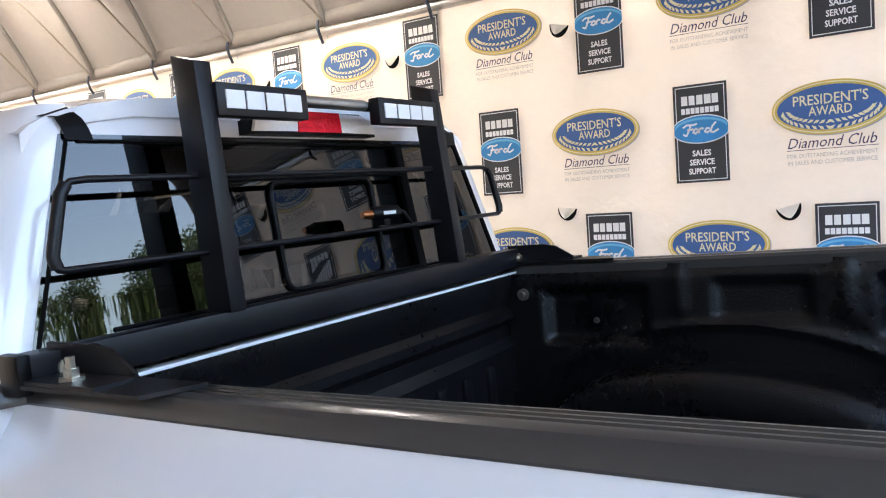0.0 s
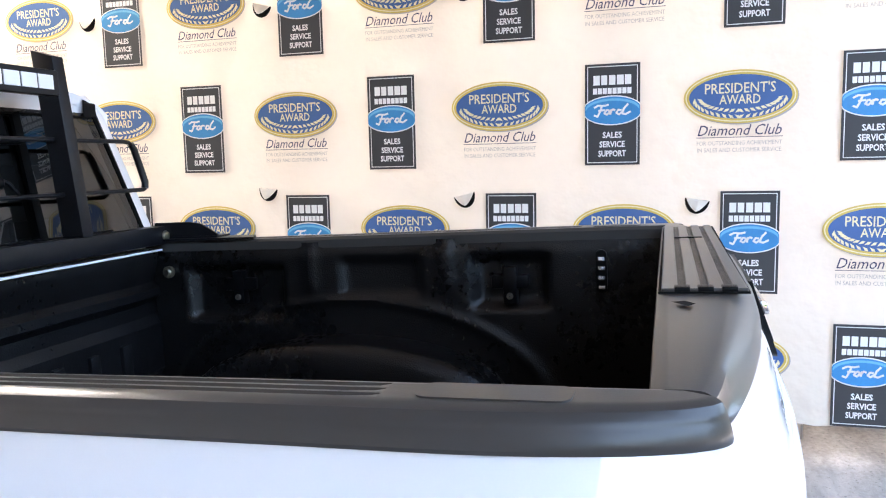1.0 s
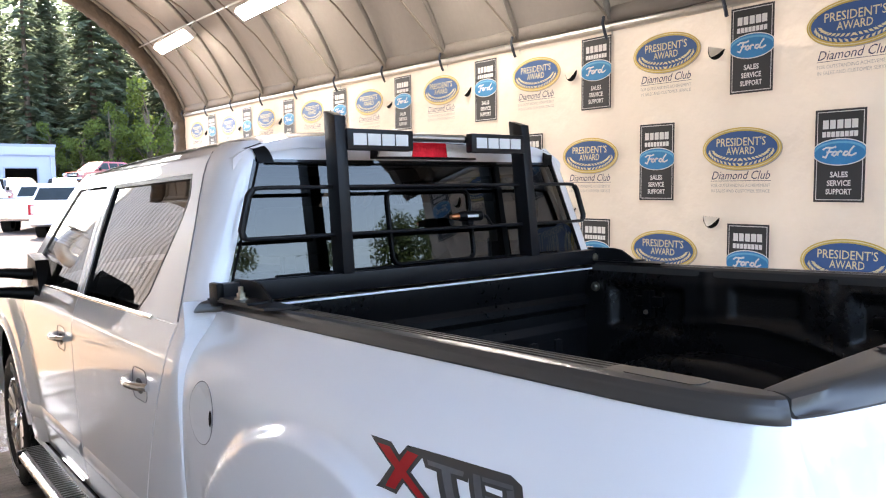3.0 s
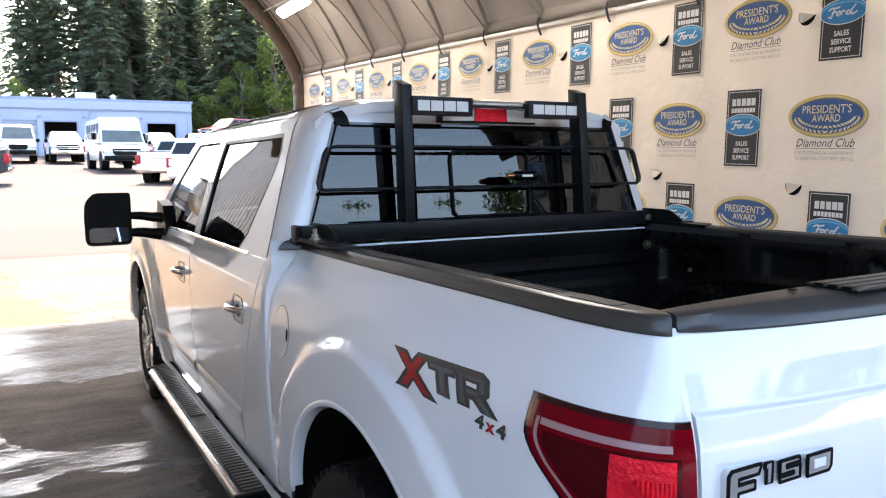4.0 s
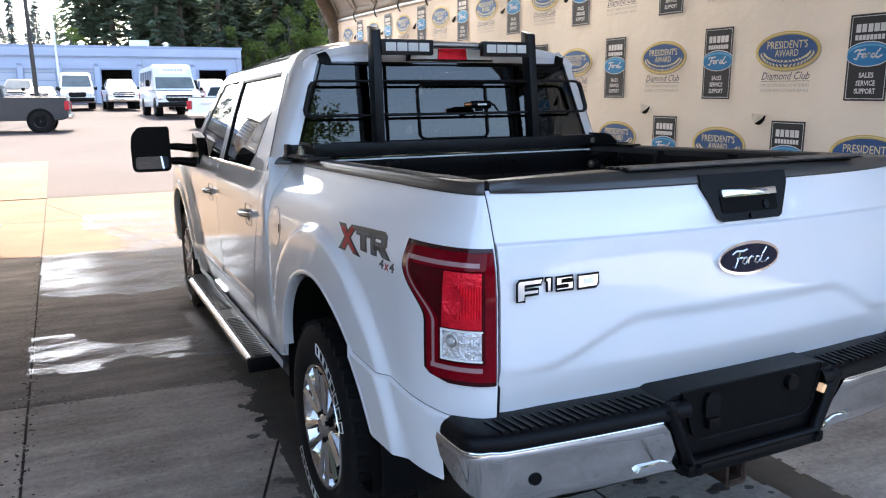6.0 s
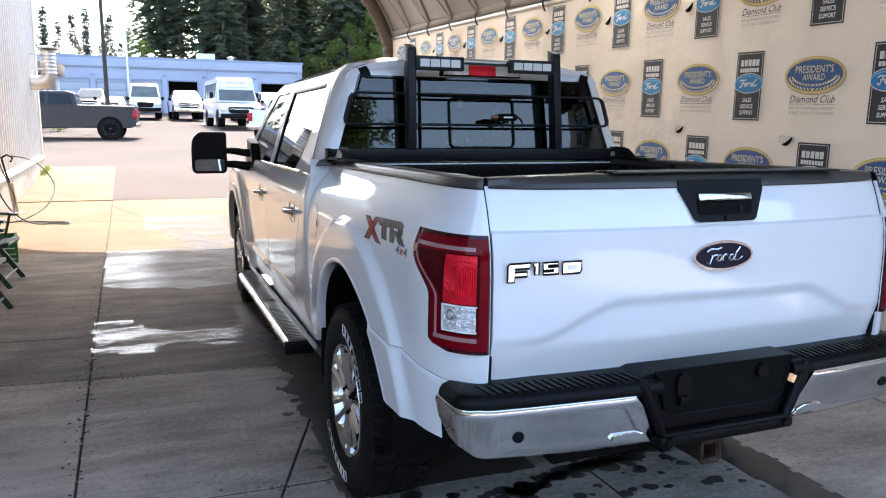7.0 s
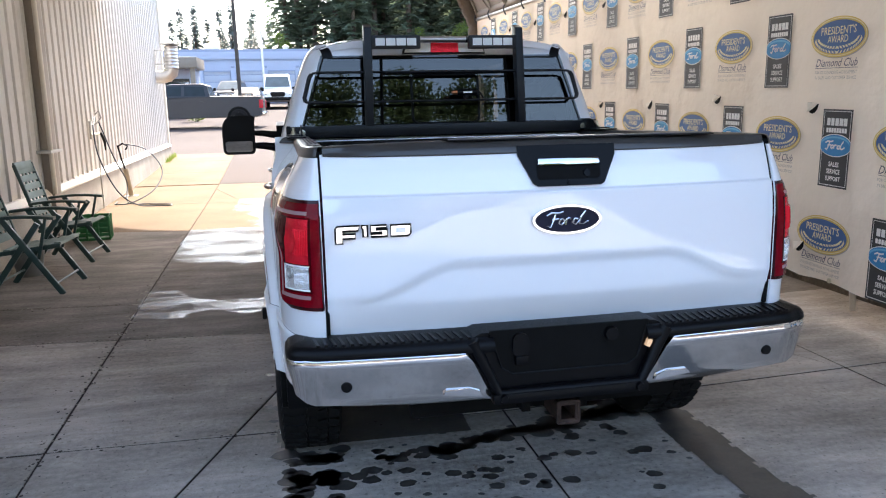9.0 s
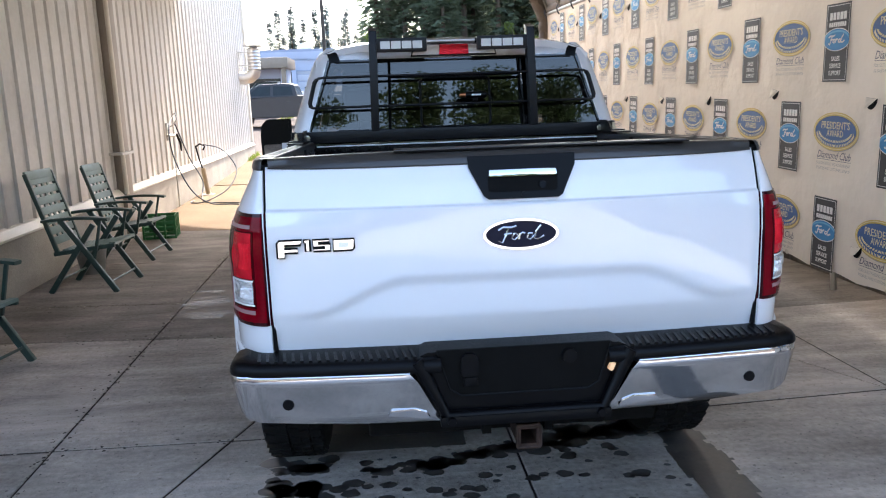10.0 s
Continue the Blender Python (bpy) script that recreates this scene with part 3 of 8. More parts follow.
def build_banner():
    """The printed wall cloth; its own x runs towards the back of the car, y up, z into the tent."""
    ex = Vector((0.02, -1.0, -0.019)).normalized()
    ey = Vector((0, -0.019, 1.0)).normalized()
    ez = ex.cross(ey).normalized()
    ey = ez.cross(ex)
    at = Matrix((ex, ey, ez)).transposed().to_4x4()
    at.translation = (2.80, 0.05, 0)

    def belly(u, v):
        """Slack in the cloth."""
        far = step(5, 12, -u)
        pull = abs(((-u - 2.35) / 1.24 + 0.5) % 1.0 - 0.5) * 2
        return (0.007 * noise.noise((u * 0.8, v * 0.7, 0)) + 0.025 * far * noise.noise((u * 1.6, v * 1.1, 4))
                - 0.022 * (1 - pull) ** 2 * (1 - step(0.2, 1.5, v)) + 0.004 * noise.noise((u * 2.6, v * 0.5, 9)))

    rows = []
    for v in spread(0.215, 2.93, 36):
        row = []
        for u in spread(-12.15, 1.8, 212):
            sag = 0.03 * (1 - abs(math.sin((-u - 3.31) / 0.96 * math.pi))) if v > 2.9 else 0.0
            low = 0.022 * abs(math.sin(u / 0.62 * math.pi)) if v < 0.22 else 0.0
            row.append((u, v + sag + low - 0.015, belly(u, v)))
        rows.append(row)
    wall = single("wall_banner", Shape().grid(rows), CREAM, "cream printed event banner hung as the tent's side wall", "banner", at, kind="structure")

    # dark dealer panel, person's name and maker's mark as plain bars
    s = Shape()

    def rect(x0, y0, x1, y1, z, slot):
        s.put([(x0, y0, z), (x1, y0, z), (x1, y1, z), (x0, y1, z)], [(0, 1, 2, 3)], slot)

    def disc(cx, cy, rx, ry, z, slot, n=44, clip=None):
        pts = [(max(-clip, min(clip, a)) if clip else a, b, z) for a, b in oval(cx, cy, rx, ry, n)]
        s.put(pts, [tuple(range(len(pts)))], slot)

    rect(-0.1425, -0.265, 0.1425, 0.265, 0.0, 0)
    for x0, y0, x1, y1 in ((-0.13, 0.249, 0.13, 0.253), (-0.13, -0.253, 0.13, -0.249), (-0.13, -0.253, -0.126, 0.253), (0.126, -0.253, 0.13, 0.253)):
        rect(x0, y0, x1, y1, 0.001, 1)
    for i, w in enumerate((0.036, 0.034, 0.036, 0.038, 0.036)):
        x = -0.098 + i * 0.0405
        rect(x, 0.155, x + w - 0.003, 0.205, 0.001, 1)
    for i in range(8):
        x = -0.1 + i * 0.0253
        rect(x, 0.108, x + 0.021, 0.139, 0.001, 1)
    disc(0, 0.022, 0.158, 0.078, 0.001, 1, clip=0.1425)
    disc(0, 0.022, 0.152, 0.072, 0.0015, 2, clip=0.1425)
    disc(0, 0.034, 0.139, 0.050, 0.002, 3)
    disc(0, 0.016, 0.139, 0.056, 0.0025, 2)
    for stroke in SCRIPT:
        pts = [(0.098 * q, 0.018 + 0.036 * r) for q, r in stroke]
        for (x0, y0), (x1, y1) in zip(pts, pts[1:]):
            d = Vector((y0 - y1, x1 - x0)).normalized() * 0.0052
            e = Vector((x1 - x0, y1 - y0)).normalized() * 0.002
            s.put([(x0 - d.x - e.x, y0 - d.y - e.y, 0.003), (x1 - d.x + e.x, y1 - d.y + e.y, 0.003), (x1 + d.x + e.x, y1 + d.y + e.y, 0.003), (x0 + d.x - e.x, y0 + d.y - e.y, 0.003)], [(0, 1, 2, 3)], 1)
    for word, y, wide in (("SALES", -0.108, 0.100), ("SERVICE", -0.157, 0.132), ("SUPPORT", -0.206, 0.144)):
        s.words(word, 0.044, 1, Matrix.Translation((0, y, 0.001)), bold=0.0011, width=wide)
    panel_mesh = s.mesh("sign_panel", [PRINT_BLACK, PRINT_WHITE, PRINT_BLUE, PRINT_SKY], 0)

    # award emblem with laurel and lettering below
    s = Shape()
    disc(0.006, -0.006, 0.270, 0.134, -0.0005, 5)
    disc(0, 0, 0.270, 0.134, 0.0, 1)
    disc(0, 0, 0.262, 0.126, 0.0005, 3)
    disc(0, 0, 0.256, 0.120, 0.001, 1)
    disc(0, 0, 0.244, 0.110, 0.0015, 0)
    s.words("PRESIDENT'S", 0.072, 2, Matrix.Translation((0, 0.040, 0.0025)), width=0.335, bold=0.0006)
    s.words("AWARD", 0.066, 2, Matrix.Translation((0, -0.016, 0.0025)), width=0.195, bold=0.0006)
    for side in (1, -1):
        for i in range(10):
            a = radians(-88 + i * 8.6)
            for off, lean in ((0.018, 35), (-0.018, -35)):
                cx, cy = (0.207 * math.cos(a)), (0.085 * math.sin(a))
                t = math.atan2(0.085 * math.cos(a), -0.207 * math.sin(a)) + radians(lean)
                cx, cy = cx + off * math.cos(a) * 0.8, cy + off * math.sin(a) * 0.8
                leaf = [(math.cos(t) * p - math.sin(t) * q, math.sin(t) * p + math.cos(t) * q) for p, q in ((-0.017, 0), (-0.003, 0.0075), (0.018, 0), (-0.003, -0.0075))]
                s.put([((cx + p) * side, cy + q, 0.0025) for p, q in leaf], [(0, 1, 2, 3)], 2)
    s.words("Diamond Club", 0.076, 4, Matrix.Translation((0, -0.170, 0.0)), shear=0.32, width=0.40)
    rect(-0.205, -0.2045, 0.205, -0.2015, 0.0, 4)
    s.words("FOR OUTSTANDING ACHIEVEMENT", 0.030, 5, Matrix.Translation((0, -0.233, 0.0)), width=0.405)
    s.words("IN SALES AND CUSTOMER SERVICE", 0.030, 5, Matrix.Translation((0, -0.268, 0.0)), width=0.40)
    emblem_mesh = s.mesh("award_emblem", [PRINT_NAVY, PRINT_GOLD, PRINT_PALE, PRINT_PALE, PRINT_INK, PRINT_GREY], 0)

    # wind flap: near-black half disc drawn as the cut's shade, tongue hanging open
    s = Shape()
    half = [(0.062 * math.cos(a), 0.075 * math.sin(a) * (1.0 if math.sin(a) < 0 else 0.1), 0) for a in spread(math.pi, math.tau, 15)]
    s.put([(p, q + 0.03, 0.0) for p, q, _ in half], [tuple(range(15))], 0)
    rows = []
    for i, q in enumerate(spread(0, 1, 6)):
        w = 0.056 * math.sqrt(max(0.0, 1 - q * q * 0.97))
        rows.append([(p * w * (1 - 0.45 * q), 0.030 - q * 0.060, 0.004 + 0.030 * q + 0.012 * (1 - abs(p)) * q) for p in spread(-1, 1, 9)])
    s.grid(rows, 1)
    flap_mesh = s.mesh("vent_flap", [GAP, CREAM], 40)

    def hang(name, me, u, v, z, turn=0.0):
        o = new(name, me)
        o.parent = wall
        o.matrix_basis = Matrix.Translation((u, v, max(0.003, belly(u, v) + z))) @ pose(0, 0, 0, 0, 0, turn)

    for k in range(-4, 10):
        for j, v in enumerate((1.828, 1.153, 0.478, 2.503)):
            odd = j in (1, 3)
            y = (0.97 if odd else 0.42) + 1.24 * k
            if -1.55 < y < 12.0:
                hang("sign_panel", panel_mesh, -y, v, 0.013)
            y = (0.36 if odd else -0.21) + 1.24 * k
            if -1.45 < y < 11.9:
                hang("award_emblem", emblem_mesh, -y, v + 0.067, 0.013)
        for v, y0 in ((1.388, 1.23), (2.517, 1.22), (0.425, 1.27)):
            y = y0 + 1.24 * k
            rise = {-1: -0.042, 0: -0.006, 1: 0.039, 2: 0.086, 3: 0.012}.get(k, 0.0) if v == 1.388 else 0.0
            if -1.55 < y < 12.0:
                hang("vent_flap", flap_mesh, -y, v + rise, 0.011, 14 * math.sin(k * 2.1 + v))
    for k in range(-2, 20):
        s = Shape().turned([(0.0, 0.02), (0.006, 0.02), (0.006, 0.009), (0.0, 0.009)], 12, axis="z")
        o = part("grommet", s, BOLT, wall)
        o.location = (-0.62 * k - 0.31, 0.235, belly(-0.62 * k - 0.31, 0.22) + 0.003)


build_banner()


def build_house():
    """Metal-clad house along the open side."""
    # ribbed cladding
    prof = []
    y = HOUSE_BACK
    while y < 20.0:
        prof += [(y, 0.0), (y + 0.225, 0.0), (y + 0.245, 0.024), (y + 0.285, 0.024), (y + 0.305, 0.0)]
        y += 0.305
    rows = [[(house_x(a) + b, a, z) for a, b in prof] for z in (0.58, 3.2, 6.4)]
    wall = single("wall_house", Shape().grid(rows), SIDING, "cream ribbed metal wall cladding on a concrete footing", "wall", kind="structure", sharp=20)
    s = Shape()
    s.put([(house_x(HOUSE_BACK) - 0.02, HOUSE_BACK, 0.3), (house_x(20) - 0.02, 20, 0.3), (house_x(20) - 12, 20, 0.3), (house_x(HOUSE_BACK) - 12, HOUSE_BACK, 0.3),
           (house_x(HOUSE_BACK) - 0.02, HOUSE_BACK, 6.4), (house_x(20) - 0.02, 20, 6.4), (house_x(20) - 12, 20, 6.4), (house_x(HOUSE_BACK) - 12, HOUSE_BACK, 6.4)],
          [(1, 2, 6, 5), (2, 3, 7, 6), (3, 0, 4, 7), (4, 5, 6, 7)])
    part("back_walls", s, SIDING, wall)
    rows = []
    for yy in spread(HOUSE_BACK, 20.05, 14):
        x = house_x(yy)
        rows.append([(x - 0.3, yy, -0.05), (x + 0.075, yy, -0.05), (x + 0.07, yy, 0.50), (x + 0.055, yy, 0.515), (x - 0.3, yy, 0.515)])
    part("footing", Shape().grid(rows), FOUND, wall, "stained concrete footing")
    rows = []
    for yy in spread(HOUSE_BACK, 20.06, 14):
        x = house_x(yy)
        rows.append([(x + 0.02, yy, 0.515), (x + 0.095, yy, 0.515), (x + 0.095, yy, 0.535), (x + 0.04, yy, 0.60), (x + 0.0, yy, 0.61)])
    part("base_flashing", Shape().grid(rows), TRIM, wall, "cream base flashing")
    s = Shape().box((house_x(20) - 0.02, 19.88, 0.2), (house_x(20) + 0.06, 20.08, 6.4), 0.01)
    part("corner_trim", s, TRIM, wall)
    # downspout and cover strip
    y = 7.75
    s = Shape().box((house_x(y) + 0.0, y - 0.10, 0.02), (house_x(y) + 0.13, y + 0.16, 6.4), 0.008)
    part("downspout", s, SPOUT, wall, "taupe square downspout")
    s = Shape().tube([(house_x(y) + 0.15, y - 0.150, 0.55), (house_x(y) + 0.15, y - 0.150, 6.4)], 0.028, 10)
    part("conduit", s, TRIM, wall, "cream conduit pipe")
    s = Shape().box((house_x(y) + 0.0, y - 0.24, 1.045), (house_x(y) + 0.18, y + 0.22, 1.080), 0.004)
    part("pipe_bracket", s, STEEL, wall)
    s = Shape().box((house_x(4.2) + 0.0, 3.98, 0.72), (house_x(4.2) + 0.10, 4.22, 1.12), 0.012)
    s.box((house_x(4.2) + 0.10, 4.0, 0.75), (house_x(4.2) + 0.112, 4.2, 1.09), 0.004)
    part("meter_box", s, TAUPE, wall, "grey electrical box")
    # vent duct at the far corner
    x = house_x(18.6)
    d = part("vent_duct", Shape().turned([(2.55 + i * 0.085 + q, 0.165 + (0.012 if k == 1 else 0)) for i in range(7) for k, q in enumerate((0.0, 0.03, 0.06))], 20, axis="z",
             at=Matrix.Translation((x + 0.42, 18.7, 0))), STEEL, wall, "ribbed metal vent duct")
    part("duct_elbow", Shape().tube([(x, 18.7, 2.36), (x + 0.15, 18.7, 2.34), (x + 0.30, 18.7, 2.38), (x + 0.40, 18.7, 2.46), (x + 0.42, 18.7, 2.56)], 0.165, 16), STEEL, d)
    part("duct_cap", Shape().turned([(3.13, 0.02), (3.15, 0.25), (3.19, 0.255), (3.22, 0.02)], 20, axis="z", at=Matrix.Translation((x + 0.42, 18.7, 0))), STEEL, d)
    for z in (2.66, 3.0):
        part("duct_clamp", Shape().box((x, 18.64, z), (x + 0.30, 18.76, z + 0.03)), STEEL, d)
    return wall


build_house()


# ---- the pickup truck: its own y runs from the tailgate to the nose ----
STANCE = pose(0, 0, 0, 0, 0, 0.9) @ Matrix.Translation((0, 1.05, 0.41)) @ pose(0, 0, 0, -0.8) @ Matrix.Translation((0, -1.05, -0.41))
truck = thing("pickup_truck", "white crew cab pickup truck with black bed trim and chrome bumper", "pickup truck", STANCE)
WIDTH_Z = [0.38, 0.46, 0.55, 0.66, 0.80, 0.95, 1.06, 1.12, 1.18, 1.229, 1.26, 1.30, 1.33, 1.36, 1.42]
BED_X = [0.900, 0.922, 0.938, 0.951, 0.962, 0.967, 0.965, 0.962, 0.954, 0.939, 0.920, 0.888, 0.861, 0.840, 0.832]
CAB_X = [0.905, 0.928, 0.943, 0.954, 0.964, 0.970, 0.972, 0.972, 0.970, 0.965, 0.957, 0.941, 0.928, 0.916, 0.900]
REAR, NOSE, ARCH = (1.05, 0.455), (4.74, 0.505), (1.0, 0.462)


def half_width(z, table):
    """Half the body's width at a height, smoothed."""
    return sum(np.interp(z + d, WIDTH_Z, table) for d in (-0.03, -0.015, 0.0, 0.015, 0.03)) / 5


CORNER = 0.30


def corner_y(z):
    """Where the tailgate's seam stands at a height."""
    return float(np.interp(z, [0.80, 0.92, 1.13, 1.20, 1.25, 1.32, 1.39], [0.0, -0.009, -0.010, -0.004, 0.008, 0.032, 0.062]))


def crease_z(y):
    """The crease low on the bed side, which climbs towards the wheel."""
    return 0.79 + 0.10 * (y - 0.08)


def flank(y, z, off=0.0):
    """A point of the body's side (positive x), with the swell round the wheels and the rounded rear corner."""
    w = half_width(z, BED_X if y < 1.77 else CAB_X)
    for c in (ARCH, NOSE):
        r = math.hypot(y - c[0], (z - c[1]) * 1.0)
        w += 0.030 * (1 - step(0.700, 0.738, r))
    w -= 0.05 * step(4.9, 5.75, y) ** 2
    if y < 0.6:
        w += 0.013 * (1 - step(-0.003, 0.004, z - crease_z(y)))
    w -= 0.028 * (1 - step(0.25, 0.85, y)) * (1 - step(1.22, 1.36, z))
    if y < CORNER:
        q = math.acos(max(-1.0, min(1.0, 1 - y / CORNER)))
        nx, ny = math.sin(q), -math.cos(q)
        c = corner_y(z)
        return Vector((0.786 + (w - 0.786) * math.sin(q) + nx * off, c + max(0.0, y) * (CORNER - c) / CORNER + ny * off, z))
    return Vector((w + off, y, z))


def mirrored(p, side):
    """The passenger side of the bed stands a little wider."""
    return Vector((p[0] * side + (0.023 * (1 - step(1.5, 1.9, p[1])) if side > 0 else 0.0), p[1], p[2]))


def panel_part(name, side, ys, low, top, n, parent, material=WHITE, label="", off=0.0):
    rows = []
    for y in ys:
        a, b = low(y), top(y)
        zs = spread(a, b, n)
        if name == "bed_side":
            c = max(a + 0.004, crease_z(y) - 0.003)
            zs = spread(a, c, 14) + [c + 0.0015, c + 0.0035, c + 0.0055] + spread(c + 0.0075, b, n - 17)
        col = [mirrored(flank(y, z, off), side) for z in zs]
        rows.append(col if side > 0 else col)
    s = Shape().slab(rows, (-0.005 * side, 0.03, 0) if name == "bed_side" else (-0.025 * side, 0, 0))
    return part(name, s, material, parent, label, 40)


def wheel_gap(c, r, y, other):
    d = r * r - (y - c[0]) ** 2
    return max(other, c[1] + math.sqrt(d)) if d > 0 else other


def arch_columns(c, r, y0, y1):
    """Columns that crowd where the wheel opening rises."""
    inner = [c[0] - r * math.cos(math.pi * i / 36) for i in range(37)]
    return [y for y in spread(y0, c[0] - r, 14)[:-1]] + inner + [y for y in spread(c[0] + r, y1, 7)[1:]]


def build_body():
    for side in (-1, 1):
        # bed side with wheel opening
        cols = sorted([CORNER * (1 - math.cos(radians(90 * i / 14))) for i in range(14)] + [0.085, 0.088, 0.0915, 0.095, 0.0985, 0.101]) + arch_columns(ARCH, 0.548, CORNER, 1.765)
        bed = panel_part("bed_side", side, cols, lambda y: wheel_gap(ARCH, 0.548, y, 0.782 - 0.040 * step(0.080, 0.099, y) - 0.142 * step(0.098, 0.101, y) - 0.05 * step(1.2, 1.6, y)), lambda y: 1.372, 80, truck)
        # dark ribbon that draws the shade line along the crease
        crease = [[mirrored(flank(y, crease_z(y) + d, 0.0012), side) for d in (0.0035, 0.0052)] for y in spread(0.075, 0.578, 40)]
        part("seam", Shape().grid(crease), UNDER, bed, "thin dark line drawn as the crease's shade")
        # wheel lip
        rows = []
        for i in range(41):
            a = math.pi * (0.085 + 0.83 * i / 40)
            row = []
            for r, off in ((0.545, -0.04), (0.545, -0.002), (0.549, 0.002), (0.556, 0.003), (0.562, 0.001), (0.566, -0.003)):
                y, z = ARCH[0] - r * math.cos(a), ARCH[1] + r * math.sin(a)
                row.append(mirrored(flank(y, z, off), side))
            rows.append(row)
        part("wheel_lip", Shape().grid(rows), WHITE, bed, sharp=45)
        # fuel door on the driver's side
        if side < 0:
            ring = [mirrored(flank(1.632 + 0.086 * math.cos(a), 1.108 + 0.086 * math.sin(a), -0.0005), side) for a in spread(0, math.tau * 35 / 36, 36)]
            part("fuel_door_seam", Shape().tube(ring, 0.0016, 6, closed=True), SEAM, bed)
            lid = [mirrored(flank(1.632 + 0.084 * math.cos(a), 1.108 + 0.084 * math.sin(a), 0.0015), side) for a in spread(0, math.tau * 35 / 36, 36)]
            part("fuel_door", Shape().put(lid, [tuple(range(36))]), WHITE, bed)
            notch = [mirrored(flank(1.556 + 0.010 * math.cos(a), 1.108 + 0.022 * math.sin(a), 0.004), side) for a in spread(0, math.tau * 15 / 16, 16)]
            part("finger_notch", Shape().put(notch, [tuple(range(16))]), GAP, bed)
        # cab side: quarter, two doors, fender
        rows = []
        for k, off in ((0.0, -0.035), (0.015, -0.012), (0.04, -0.003), (0.10, 0.0), (0.5, 0.0), (1.0, 0.0)):
            rows.append([mirrored(flank(max(1.771, 1.788 + (door_edge(z) - 0.008 - 1.788) * k), z, off), side) for z in spread(0.47, 1.345, 22)])
        part("cab_quarter", Shape().slab(rows, (-0.025 * side, 0, 0)), WHITE, truck, "", 40)
        for name, y0, y1 in (("rear_door", 1.953, 3.105), ("front_door", 3.113, 4.205)):
            rows = []
            for k in spread(0, 1, 26):
                col = []
                for z in spread(0.475, 1.322, 24):
                    a = door_edge(z) if y0 < 3 else y0
                    col.append(mirrored(flank(a + (y1 - a) * k, z), side))
                rows.append(col)
            door = part(name, Shape().slab(rows, (-0.025 * side, 0, 0)), WHITE, truck, "", 40)
            # crease strip low on the door
            rows = [[mirrored(flank(y, z, o), side) for z, o in ((0.60, 0.0), (0.615, 0.008), (0.655, 0.009), (0.675, 0.0))] for y in spread(y0 + (0.27 if y0 < 3 else 0.03), y1 - 0.03, 12)]
            part("crease", Shape().grid(rows), WHITE, door, sharp=60)
            hy, hz = y0 + 0.20, 1.105 if y0 < 3 else 1.12
            cup = [mirrored(flank(hy + a, hz + b, 0.0015), side) for a, b in rounded(-0.075, -0.055, 0.075, 0.05, 0.03)]
            part("handle_seam", Shape().tube(cup, 0.0013, 6, closed=True), SEAM, door)
            cup = [mirrored(flank(hy + a, hz + b, 0.002), side) for a, b in oval(0.0, -0.008, 0.04, 0.026, 20)]
            part("handle_cup", Shape().put(cup, [tuple(range(20))]), BLACK, door)
            pts = [mirrored(flank(hy - 0.105 + 0.21 * i / 10, hz + 0.005, 0.006 + 0.032 * math.sin(math.pi * i / 10) ** 0.6), side) for i in range(11)]
            part("door_handle", Shape().tube(pts, 0.017, 12, flat=0.75), CHROME, door, "chrome door handle")
        cols = [4.212] + [NOSE[0] - 0.525 * math.cos(math.pi * i / 36) for i in range(37)] + spread(5.29, 5.72, 8)
        fender = panel_part("front_fender", side, cols, lambda y: wheel_gap(NOSE, 0.525, y, 0.49), lambda y: 1.25 - 0.06 * step(4.3, 5.7, y), 22, truck)
        rows = []
        for i in range(41):
            a = math.pi * (0.02 + 0.96 * i / 40)
            rows.append([mirrored(flank(NOSE[0] - r * math.cos(a), NOSE[1] + r * math.sin(a), off), side) for r, off in ((0.522, -0.03), (0.522, 0.010), (0.530, 0.016), (0.560, 0.014), (0.585, 0.004), (0.590, -0.004))])
        part("wheel_lip", Shape().grid(rows), WHITE, fender, sharp=45)
        # rocker below the doors
        rows = [[mirrored((x, y, z), side) for x, z in ((0.945, 0.475), (0.950, 0.44), (0.925, 0.40), (0.80, 0.385))] for y in spread(1.70, 4.27, 8)]
        part("rocker", Shape().grid(rows), WHITE, truck)
        part("rocker_badge", Shape().tube([mirrored(flank(y, 0.50, 0.006), side) for y in spread(3.15, 3.55, 8)], 0.012, 6, flat=0.4), CHROME, truck, "chrome rocker trim")
        # greenhouse
        build_greenhouse(side)
        # inner wheel house
        for c in (REAR, NOSE):
            s = Shape().turned([(0.95, 0.53), (0.55, 0.53), (0.55, 0.02)], 40, at=Matrix.Translation((0, *c)))
            s.v = [(p[0] * side, p[1], max(p[2], 0.36)) for p in s.v]
            part("wheel_house", s, UNDER, truck, "dark wheel house")
        # mud flap behind the rear wheel
        s = Shape().box((0.72, 0.47, 0.375), (0.930, 0.485, 0.66), 0.004)
        s.v = [(p[0] * side, p[1] + (0.6 - p[2]) * 0.06, p[2]) for p in s.v]
        part("mud_flap", s, BLACK, truck, "black mud flap")


def door_edge(z):
    """The rear door's back edge, which sweeps forward towards the wheel."""
    return float(np.interp(z, [0.475, 0.70, 0.90, 1.03, 1.20, 1.32], [2.27, 2.20, 2.09, 2.01, 1.91, 1.885]))


def green_x(z):
    """Half width of the cab above the belt."""
    return float(np.interp(z, [1.30, 1.36, 1.45, 1.58, 1.70, 1.80, 1.85, 1.885], [0.935, 0.916, 0.888, 0.848, 0.806, 0.768, 0.740, 0.700]))


def back_y(z):
    """The cab's rear face at a height."""
    return float(np.interp(z, [0.8, 1.38, 1.43, 1.82, 1.87, 1.91], [1.79, 1.79, 1.80, 1.848, 1.862, 1.885]))


def front_y(z):
    return float(np.interp(z, [1.25, 1.86], [4.50, 3.72]))


